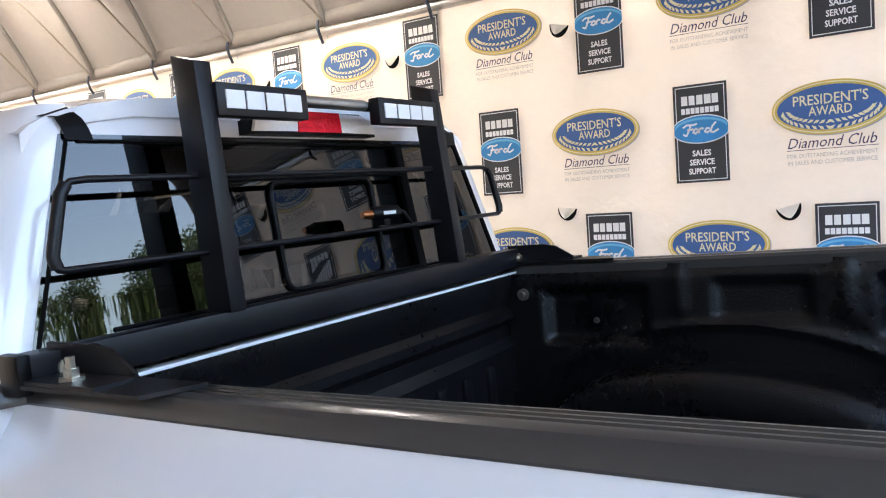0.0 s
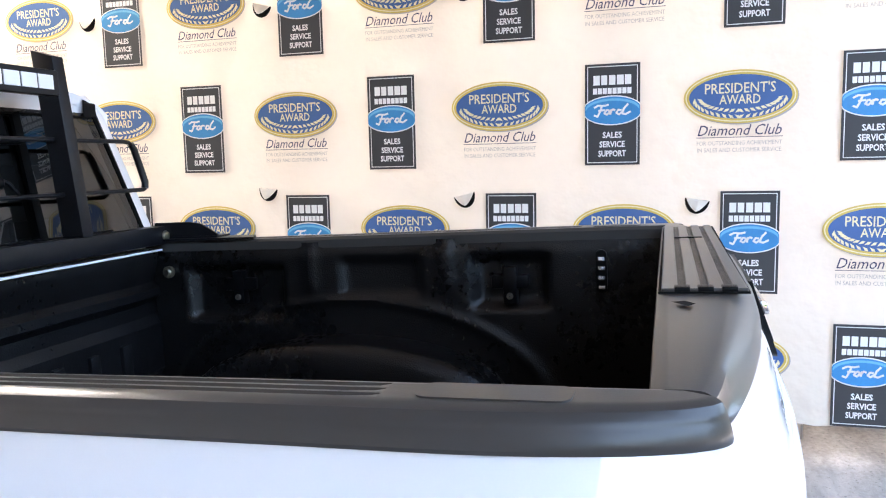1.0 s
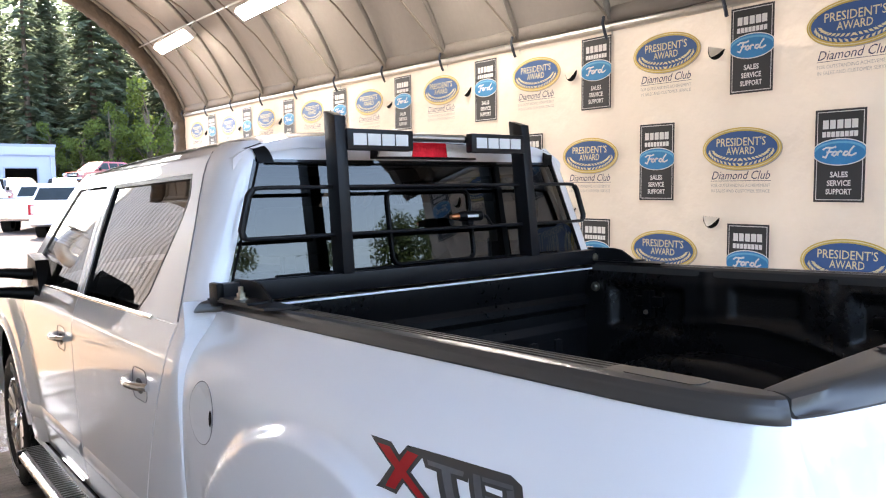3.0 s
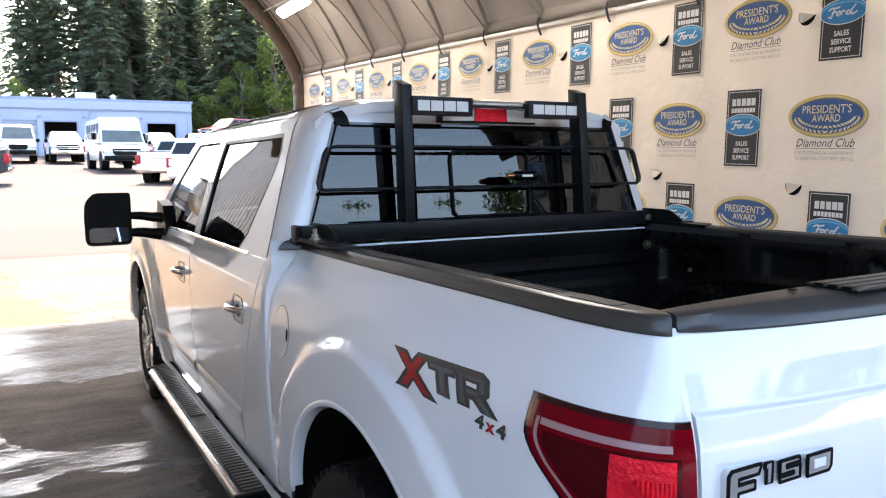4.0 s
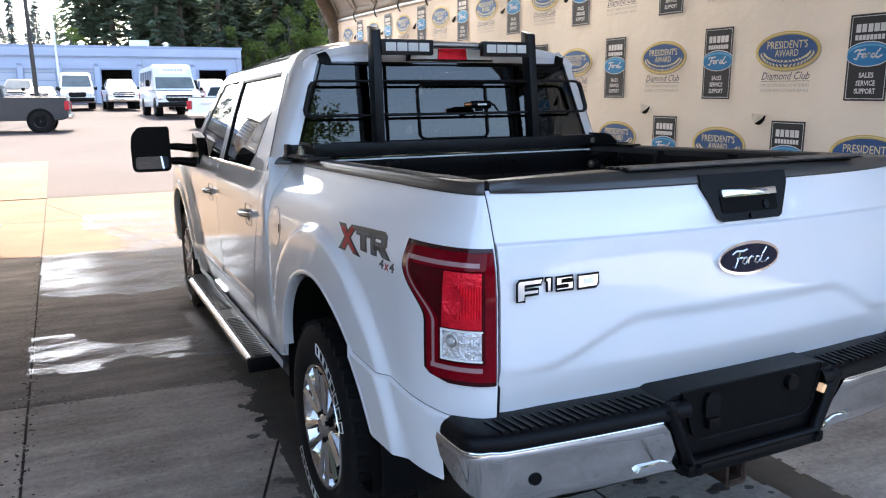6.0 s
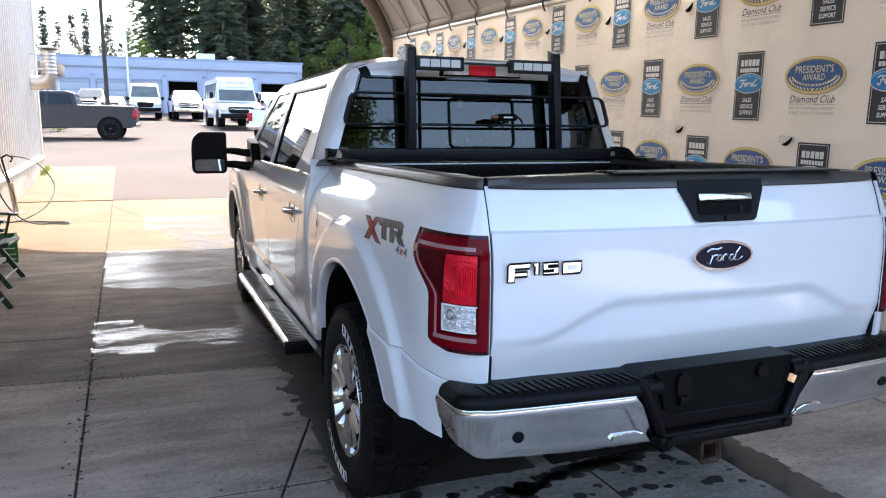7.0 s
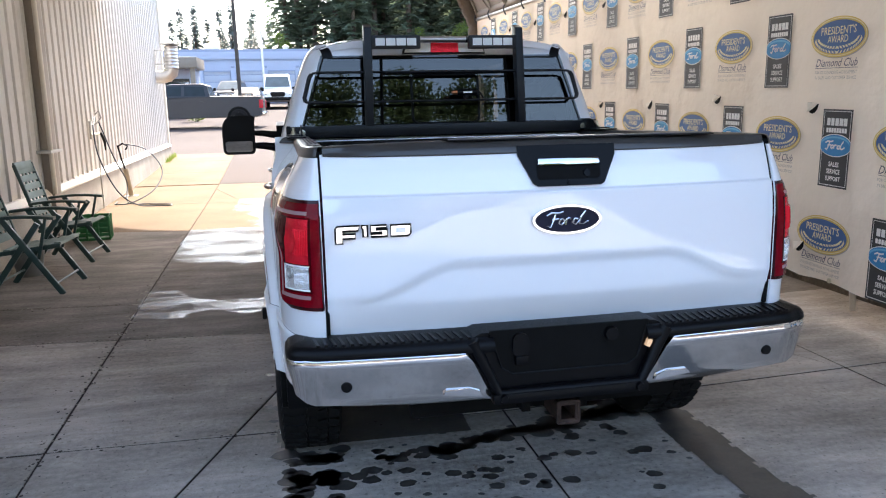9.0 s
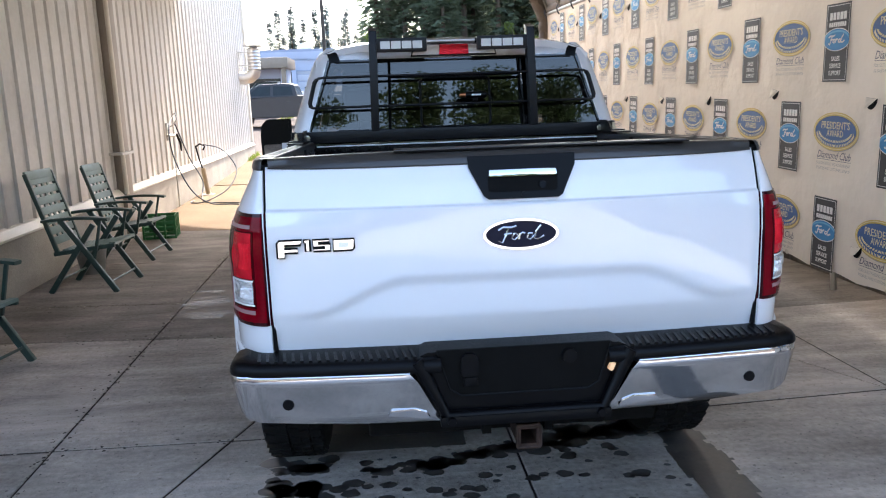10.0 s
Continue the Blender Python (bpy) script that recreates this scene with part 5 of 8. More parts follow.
def build_bumper():
    def plan(x):
        """How far back the bumper stands at x."""
        a = abs(x)
        return -0.150 + 0.05 * (a / 0.85) ** 2 + 0.30 * max(0.0, (a - 0.80) / 0.14) ** 3 * 0.55

    # outline of one half seen from above: back edge, then round the corner; x, y and the outward way
    way = [(x, plan(x), 0.0, -1.0) for x in [0.262 + 0.598 * i / 25 for i in range(26)]]
    x0, y0 = way[-1][0], way[-1][1]
    for q in spread(8, 90, 10):
        n = (math.sin(radians(q)), -math.cos(radians(q)))
        way.append((x0 + 0.048 * n[0], y0 + 0.055 + 0.055 * n[1], *n))
    way += [(x0 + 0.050, y0 + 0.09, 1.0, 0.0), (x0 + 0.050, y0 + 0.15, 1.0, 0.0)]
    for side in (-1, 1):
        rows = []
        for x, y, nx, ny in way:
            low = 0.592 + 0.02 * step(0.5, 0.85, x) + 0.03 * step(0.84, 0.91, x) + 0.05 * step(-0.02, 0.07, y)
            top = 0.762 - 0.17 * max(0.0, 1 - (x - 0.262) / 0.085) if x < 0.347 else 0.762
            top = max(top, low + 0.004)
            col = []
            for k in range(12):
                z = low + (top - low) * k / 11
                out = 0.010 - 0.034 * (0.75 - z) / 0.16 - 0.006 * step(0.750, 0.758, z) - 0.014 * (1 - step(0.590, 0.612, z))
                col.append(((x + nx * out) * side, y + ny * out, z))
            rows.append(col)
        chrome = part("chrome_bumper_half", Shape().slab(rows, (0, 0.03, 0)), CHROME, truck, "chrome bumper half with water spots", 50)
        part("bright_lip", Shape().tube([((x + nx * 0.004) * side, y + ny * 0.004, 0.764) for x, y, nx, ny in way if x > 0.35], 0.005, 6), LIP, chrome)
        sensor = Shape().turned([(0.0, 0.001), (0.0, 0.0165), (0.006, 0.019), (0.02, 0.019)], 18, axis="y", at=Matrix.Translation((0.735 * side, plan(0.735) + 0.000, 0.675)))
        part("parking_sensor", sensor, BLACK, chrome, "round black parking sensor")
        # scoop in the chrome near the middle
        part("bumper_scoop", Shape().prism([(0.30 * side, 0.612), (0.43 * side, 0.628), (0.42 * side, 0.640), (0.345 * side, 0.644), (0.31 * side, 0.63)], plan(0.36) + 0.006, plan(0.36) + 0.03, "y"), LIP, chrome)
        # black step pad on top
        rows = []
        for x, y, nx, ny in way:
            inner = (x - nx * 0.05, max(0.04, y + 0.03) if nx < 0.05 else y - ny * 0.09 + 0.02)
            row = [((x + nx * d) * side, y + ny * d, z) for d, z in ((0.006, 0.764), (0.011, 0.774), (0.008, 0.790), (-0.002, 0.803), (-0.014, 0.808))]
            rows.append(row + [(inner[0] * side, inner[1], 0.812), (inner[0] * side, inner[1] + 0.02, 0.77)])
        pad = part("bumper_pad", Shape().grid(rows), BLACK, truck, "black ribbed bumper step pad", 50)
        for i in range(19):
            x = 0.335 + i * 0.0265
            y = plan(x)
            ridge = [(x, y + 0.010), (x + 0.010, y + 0.010), (x + 0.020, y + 0.095), (x + 0.012, y + 0.095)]
            part("tread", Shape().prism([(a * side, b) for a, b in ridge], 0.8055, 0.8135, "z"), BLACK, pad)
    # middle: black moulding with the recessed plate field
    prof = [(-0.262, 0.592), (0.262, 0.592), (0.350, 0.764), (0.345, 0.800), (0.30, 0.820), (-0.30, 0.820), (-0.345, 0.800), (-0.350, 0.764)]
    mid = part("bumper_centre", Shape().prism(prof, -0.120, 0.05, "y"), BLACK, truck, "black centre moulding of the bumper")
    frame_pts = [(-0.335, 0.80), (-0.318, 0.765), (-0.245, 0.612), (0.245, 0.612), (0.318, 0.765), (0.335, 0.80)]
    part("moulding_rim", Shape().tube([(a, -0.135, b) for a, b in frame_pts], 0.022, 10), BLACK, mid)
    part("lower_bar", Shape().box((-0.27, -0.160, 0.585), (0.27, -0.10, 0.622), 0.012), BLACK, mid)
    part("plate_field", Shape().prism([(-0.275, 0.826), (0.275, 0.826), (0.235, 0.70), (0.20, 0.678), (-0.20, 0.678), (-0.235, 0.70)], -0.128, -0.118, "y"), UNDER, mid, "empty dark plate field")
    part("field_rim", Shape().tube([(a, -0.130, b) for a, b in ((-0.275, 0.826), (-0.235, 0.70), (-0.20, 0.678), (0.20, 0.678), (0.235, 0.70), (0.275, 0.826))], 0.003, 6), BLACK, mid)
    sock = part("trailer_socket", Shape().prism(rounded(-0.20, 0.735, -0.145, 0.815, 0.025), -0.142, -0.12, "y").box((-0.192, -0.150, 0.712), (-0.150, -0.12, 0.742), 0.004), BLACK, mid, "black trailer socket")
    part("socket_cover", Shape().turned([(-0.145, 0.001), (-0.145, 0.022), (-0.12, 0.025)], 18, axis="y", at=Matrix.Translation((0.14, 0, 0.79))), BLACK, mid)
    part("plate_lamp", Shape().box((0.266, -0.146, 0.734), (0.282, -0.126, 0.762), 0.004, at=Matrix.Translation((0.274, 0, 0.75)) @ pose(0, 0, 0, 0, 25, 0) @ Matrix.Translation((-0.274, 0, -0.75))), AMBER, mid, "lit plate lamp")
    for x in (-0.235, 0.235):
        part("bolt_cover", Shape().turned([(-0.168, 0.001), (-0.168, 0.013), (-0.155, 0.016)], 14, axis="y", at=Matrix.Translation((x, 0, 0.606))), BLACK, mid)
    # receiver
    s = Shape()
    for a, b, c, d in ((-0.036, 0.42, -0.026, 0.49), (0.026, 0.42, 0.036, 0.49), (-0.036, 0.42, 0.036, 0.43), (-0.036, 0.48, 0.036, 0.49)):
        s.box((a + 0.024, -0.05, b + 0.038), (c + 0.024, 0.25, d + 0.038))
    hitch = part("tow_receiver", s, RUST, truck, "rusty square tow receiver")
    part("receiver_lip", Shape().tube([(a + 0.024, -0.05, b + 0.038) for a, b in rounded(-0.038, 0.417, 0.038, 0.493, 0.008)], 0.006, 6, closed=True), RUST, hitch)
    part("hitch_beam", Shape().box((-0.5, 0.10, 0.46), (0.5, 0.18, 0.54), 0.01).box((-0.12, 0.02, 0.48), (-0.09, 0.15, 0.56)).box((0.09, 0.02, 0.48), (0.12, 0.15, 0.56)), UNDER, hitch)
    part("spare_carrier", Shape().turned([(0.42, 0.02), (0.42, 0.30), (0.46, 0.36), (0.58, 0.36), (0.60, 0.2)], 30, axis="z", at=Matrix.Translation((0, 0.62, 0))), RUBBER, truck, "spare tyre under the bed")


def build_bed():
    bed = part("bed_floor", Shape().box((-0.78, 0.06, 0.84), (0.78, 1.74, 0.875)), LINER, truck, "black lined bed floor")
    for i in range(12):
        x = -0.60 + i * 0.109
        part("floor_rib", Shape().box((x - 0.028, 0.09, 0.872), (x + 0.028, 1.70, 0.884), 0.005), LINER, bed)
    # front wall with horizontal swages
    prof = [(1.735, 0.87), (1.735, 0.96), (1.722, 0.98), (1.722, 1.13), (1.742, 1.16), (1.742, 1.20), (1.715, 1.225), (1.715, 1.25), (1.742, 1.275), (1.742, 1.252), (1.715, 1.335), (1.715, 1.366), (1.735, 1.378), (1.765, 1.380)]
    rows = [[(x, a + (0.012 if abs(x) > 0.69 else 0.0), b) for a, b in prof] for x in spread(-0.77, 0.77, 30)]
    wall = part("bed_front_wall", Shape().grid(rows), LINER, truck, "black lined bed front wall", 20)
    for x in spread(-0.55, 0.55, 9):
        part("wall_rib", Shape().box((x - 0.02, 1.708, 0.95), (x + 0.02, 1.73, 1.10), 0.008), LINER, wall)
    part("bright_edge", Shape().box((-0.75, 1.700, 1.371), (0.75, 1.74, 1.3785), 0.002), WHITE, wall, "white painted top edge")
    for side in (-1, 1):
        # side wall: sheet with pressed pockets
        def wall_x(y, z):
            x = 0.752 + 0.010 * step(1.34, 1.375, z)
            for y0, y1, z0, z1, d in ((1.26, 1.62, 1.13, 1.325, 0.035), (0.42, 0.66, 1.17, 1.345, 0.035), (0.80, 1.08, 1.205, 1.345, 0.018)):
                inside = min(step(y0, y0 + 0.03, y), 1 - step(y1 - 0.03, y1, y), step(z0, z0 + 0.03, z), 1 - step(z1 - 0.03, z1, z))
                x += d * max(0.0, inside)
            r = math.hypot((y - 1.05) / 0.62, (z - 0.875) / 0.33)
            x -= 0.012 * math.exp(-((r - 1) / 0.035) ** 2)
            x -= 0.010 * max(math.exp(-((y - 0.73) / 0.022) ** 2), math.exp(-((y - 1.17) / 0.022) ** 2)) * step(1.20, 1.26, z)
            return x
        rows = [[(wall_x(y, z) * side, y, z) for z in spread(0.87, 1.385, 44)] for y in spread(0.09, 1.745, 110)]
        w = part("bed_side_wall", Shape().grid(rows), LINER, truck, "black lined bed side wall with pockets", 60)
        # wheel box
        rows = []
        for i in range(31):
            a = math.pi * i / 30
            y, z = 1.05 - 0.50 * math.cos(a), 0.872 + 0.225 * math.sin(a) ** 0.75
            y2, z2 = 1.05 - 0.42 * math.cos(a), 0.872 + 0.19 * math.sin(a) ** 0.8
            rows.append([(0.765 * side, y, z), (0.63 * side, y, z), (0.60 * side, 1.05 + (y - 1.05) * 0.98, 0.872 + (z - 0.872) * 0.97), (0.585 * side, y2, z2), (0.583 * side, 1.05 - 0.3 * math.cos(a), 0.872 + 0.12 * math.sin(a)), (0.583 * side, 1.05, 0.872)])
        part("wheel_box", Shape().grid(rows), LINER, w, "black lined wheel box", 60)
        # tie-down plates and bolts
        for y in (1.43, 0.54):
            q = Shape().box((0.755, y - 0.055, 1.235), (0.785, y + 0.055, 1.275), 0.006).box((0.75, y - 0.02, 1.19), (0.785, y + 0.02, 1.30), 0.006)
            q.v = [(p[0] * side, p[1], p[2]) for p in q.v]
            hook = part("tie_down", q, BLACK, w, "black tie-down bracket")
            part("tie_bolt", Shape().turned([(0.742 * side, 0.001), (0.742 * side, 0.009), (0.75 * side, 0.010)], 10, at=Matrix.Translation((0, y, 1.215))), BOLT, hook)
        part("bed_lamp", Shape().prism(rounded(0.262, 1.225, 0.292, 1.345, 0.014), 0.742 * side, 0.755 * side, "x"), BLACK, w, "black lamp strip")
        for i in range(4):
            part("lamp_diode", Shape().box((min(0.738 * side, 0.743 * side), 0.268, 1.235 + i * 0.027), (max(0.738 * side, 0.743 * side), 0.286, 1.245 + i * 0.027), 0.001), CLEAR, w)
        part("rack_bolt", Shape().turned([(0.728 * side, 0.001), (0.728 * side, 0.011), (0.738 * side, 0.013), (0.739 * side, 0.020), (0.75 * side, 0.020)], 12, at=Matrix.Translation((0, 1.68, 1.30))), BOLT, w)
        # rail cap with grooves
        rows = []
        for y in [CORNER * (1 - math.cos(radians(90 * i / 14))) for i in range(14)] + spread(CORNER, 1.775, 48):
            q = flank(y, 1.372, 0.004)
            x1, yy, x0 = max(q.x, 0.789), q.y, 0.760
            inner = max(yy, 0.10)
            wide = x1 - x0
            up = 0.006 * (1 - step(0.2, 1.4, y))
            deep = 0.006 * step(0.33, 0.36, y) * (1 - step(1.50, 1.53, y))
            row = [(0.0, 1.366), (0.0, 1.391), (0.06, 1.400)]
            for g in (0.20, 0.37, 0.54):
                row += [(g - 0.06, 1.401), (g - 0.035, 1.401 - deep), (g + 0.035, 1.401 - deep), (g + 0.06, 1.401)]
            row += [(0.74, 1.401), (0.84, 1.398), (0.90, 1.392), (0.925, 1.3885), (0.93, 1.3865), (0.945, 1.3850), (0.985, 1.376), (1.0, 1.371), (0.985, 1.367), (0.85, 1.366)]
            more = 0.023 * (1 - step(1.5, 1.9, y)) if side > 0 else 0.0
            rows.append([((x0 + g * wide) * side + g * more, inner + (yy - inner) * g, z + up) for g, z in row])
        cap = part("rail_cap", Shape().grid(rows), CAP, truck, "weathered black bed rail cap with grooves", 30)
        part("cap_cover", Shape().prism([(b * side, a) for a, b in rounded(0.17, 0.771, 0.30, 0.812, 0.012)], 1.403, 1.4085, "z"), CAP, cap, "stake pocket cover")


def build_wheel(name, at):
    w = thing("wheel", "", "", None)
    w.parent = truck
    w.matrix_basis = at
    for key in ("label", "category"):
        if key in w:
            del w[key]
    tyre = Shape().turned([(-0.118, 0.240), (-0.130, 0.27), (-0.137, 0.32), (-0.130, 0.365), (-0.118, 0.386), (-0.10, 0.398), (-0.06, 0.402), (0.06, 0.402), (0.10, 0.398), (0.118, 0.386), (0.130, 0.365), (0.137, 0.32), (0.130, 0.27), (0.118, 0.240)], 56)
    t = part("tyre", tyre, RUBBER, w, "black all-terrain tyre with raised pale side marks", 50)
    s = Shape()
    for k in range(44):
        turn = pose(0, 0, 0, k * 360 / 44)
        for i, (x0, x1, d) in enumerate(((-0.118, -0.072, 0.0), (-0.064, -0.022, 0.5), (-0.014, 0.026, 0.0), (0.034, 0.070, 0.5), (0.076, 0.118, 0.0))):
            s.box((x0, -0.018, 0.396 - (0.006 if i in (0, 4) else 0)), (x1, 0.018, 0.410 - (0.004 if i in (0, 4) else 0)), 0.0, at=turn @ pose(0, 0, 0, d * 360 / 44) @ pose(0, 0, 0, 0, 0, 12 if i % 2 else -12))
    part("tread", s, RUBBER, t)
    for start, count in ((100, 8), (262, 8)):
        for k in range(count):
            a = radians(start + k * 8.5)
            rows = [[(-0.1385, r * math.cos(a + d), r * math.sin(a + d)) for d in (-0.055, 0.055)] for r in (0.305, 0.345)]
            part("side_mark", Shape().tube([rows[0][0], rows[0][1], rows[1][1], rows[1][0]], 0.0022, 5, closed=True), PRINT_WHITE, t, "pale outlined side mark")
    rim = part("rim", Shape().turned([(-0.118, 0.242), (-0.125, 0.238), (-0.122, 0.225), (-0.10, 0.215), (-0.02, 0.205), (0.10, 0.21), (0.115, 0.24)], 48), RIM, w, "bright alloy rim")
    part("brake_disc", Shape().turned([(-0.02, 0.02), (-0.02, 0.17), (0.0, 0.175), (0.0, 0.02)], 32).turned([(0.03, 0.02), (0.03, 0.205), (0.05, 0.205)], 32), UNDER, w)
    s = Shape()
    for k in range(6):
        turn = pose(0, 0, 0, k * 60)
        for q in (-1, 1):
            a, b, c, d = 0.006 * q, 0.030 * q, 0.022 * q, 0.064 * q
            s.put([(-0.104, a, 0.05), (-0.104, b, 0.05), (-0.120, d, 0.224), (-0.120, c, 0.224), (-0.116, (a + b) / 2, 0.06), (-0.131, (c + d) / 2, 0.220),
                   (-0.06, a, 0.05), (-0.06, b * 1.2, 0.05), (-0.07, d * 1.1, 0.224), (-0.07, c * 0.8, 0.224)],
                  [(0, 4, 5, 3), (4, 1, 2, 5), (1, 7, 8, 2), (6, 0, 3, 9)], at=turn)
    part("spokes", s, RIM, rim, "six pairs of bright spokes", 20)
    part("hub_cap", Shape().turned([(-0.125, 0.001), (-0.125, 0.030), (-0.118, 0.040), (-0.095, 0.065), (-0.05, 0.07)], 24), RIM, rim)
    for k in range(6):
        a = radians(30 + k * 60)
        part("lug_nut", Shape().turned([(-0.118, 0.001), (-0.118, 0.010), (-0.09, 0.011)], 8, at=Matrix.Translation((0, 0.058 * math.cos(a), 0.058 * math.sin(a)))), GAP, rim)
    return w


def build_mirrors():
    for side in (-1, 1):
        s = Shape().prism([(-0.112, 0.150), (0.050, 0.150), (0.078, 0.143), (0.108, 0.112), (0.122, 0.082), (0.128, 0.020), (0.126, -0.120), (0.116, -0.145), (0.095, -0.155), (-0.095, -0.155),
                           (-0.115, -0.147), (-0.125, -0.125), (-0.125, 0.125), (-0.121, 0.142)][::-1], -0.055, 0.075, "y")
        s.v = [((p[0] * (1 - 0.12 * max(0, p[1]) / 0.075)) * side + 1.252 * side, p[1] + 4.0, p[2] * (1 - 0.1 * max(0, p[1]) / 0.075) + 1.372) for p in s.v]
        m = part("tow_mirror", s, BLACK, truck, "large black towing mirror", 40)
        part("main_glass", Shape().prism([(1.252 * side + a * side, 1.372 + b) for a, b in [(-0.105, -0.035), (0.110, -0.035), (0.106, 0.075), (0.066, 0.130), (-0.100, 0.130)]], 3.9425, 3.946, "y"), BLACK, m, "dark upper mirror cover")
        spot = Shape().prism([(1.252 * side + a * side, 1.372 + b) for a, b in rounded(-0.105, -0.135, 0.105, -0.05, 0.02)], 3.930, 3.946, "y")
        spot.v = [(q[0], q[1] - 0.30 * (q[2] - 1.28), q[2]) for q in spot.v]
        part("spot_glass", spot, MIRROR, m, "wide-angle mirror glass")
        for z, r in ((1.385, 0.026), (1.285, 0.030)):
            part("mirror_arm", Shape().tube([(1.15 * side, 4.02, z), (1.06 * side, 4.03, z - 0.005), (1.0 * side, 4.02, z - 0.015), (0.915 * side, 4.0, z - 0.02)], [r * 0.8, r, r * 1.1, r * 1.4], 12, flat=1.0), BLACK, m, "black mirror arm")
        part("mirror_mount", Shape().prism([(3.84, 1.235), (4.16, 1.235), (4.16, 1.32), (4.10, 1.47), (3.92, 1.44), (3.86, 1.34)], 0.89 * side, 0.955 * side, "x"), BLACK, m)


def build_steps():
    for side in (-1, 1):
        rows = []
        for y in spread(1.93, 4.05, 20):
            rows.append([(x * side, y, z) for x, z in ((0.92, 0.405), (0.935, 0.412), (1.035, 0.412), (1.056, 0.405), (1.066, 0.39), (1.058, 0.365), (1.02, 0.350), (0.93, 0.355), (0.92, 0.405))])
        lift_board = 0.025
        rows = [[(a, b, c + lift_board) for a, b, c in r] for r in rows]
        board = part("running_board", Shape().grid(rows), BLACK, truck, "black running board with a bright edge and a ribbed tread", 40)
        edge = [[(x * side, y, z + lift_board) for x, z in ((1.046, 0.4115), (1.057, 0.4070), (1.0655, 0.3960), (1.0665, 0.385))] for y in spread(1.94, 4.04, 20)]
        part("bright_edge", Shape().grid(edge), CHROME, board, "chrome edge strip", 40)
        part("tread_pad", Shape().box((min(0.935 * side, 1.038 * side), 1.94, 0.435), (max(0.935 * side, 1.038 * side), 4.03, 0.441), 0.002), BLACK, board, "black ribbed tread")
        rib = None
        for i in range(66):
            y = 1.945 + i * 0.0325
            if 2.70 < y < 2.93:
                continue
            if rib is None:
                rib = part("tread_rib", Shape().box((min(0.942 * side, 1.03 * side), 0, 0.440), (max(0.942 * side, 1.03 * side), 0.014, 0.447)), CAP, board)
                rib.location.y = y
            else:
                o = new("tread_rib", rib.data)
                o.parent = board
                o.location.y = y
        for y in (1.925, 4.06):
            part("board_end", Shape().box((min(0.915 * side, 1.070 * side), y - 0.02, 0.370), (max(0.915 * side, 1.070 * side), y + 0.02, 0.443), 0.012), BLACK, board)
        for y in (2.2, 3.0, 3.8):
            part("board_bracket", Shape().box((min(0.6 * side, 0.98 * side), y - 0.03, 0.37), (max(0.6 * side, 0.98 * side), y + 0.03, 0.40)), UNDER, board)


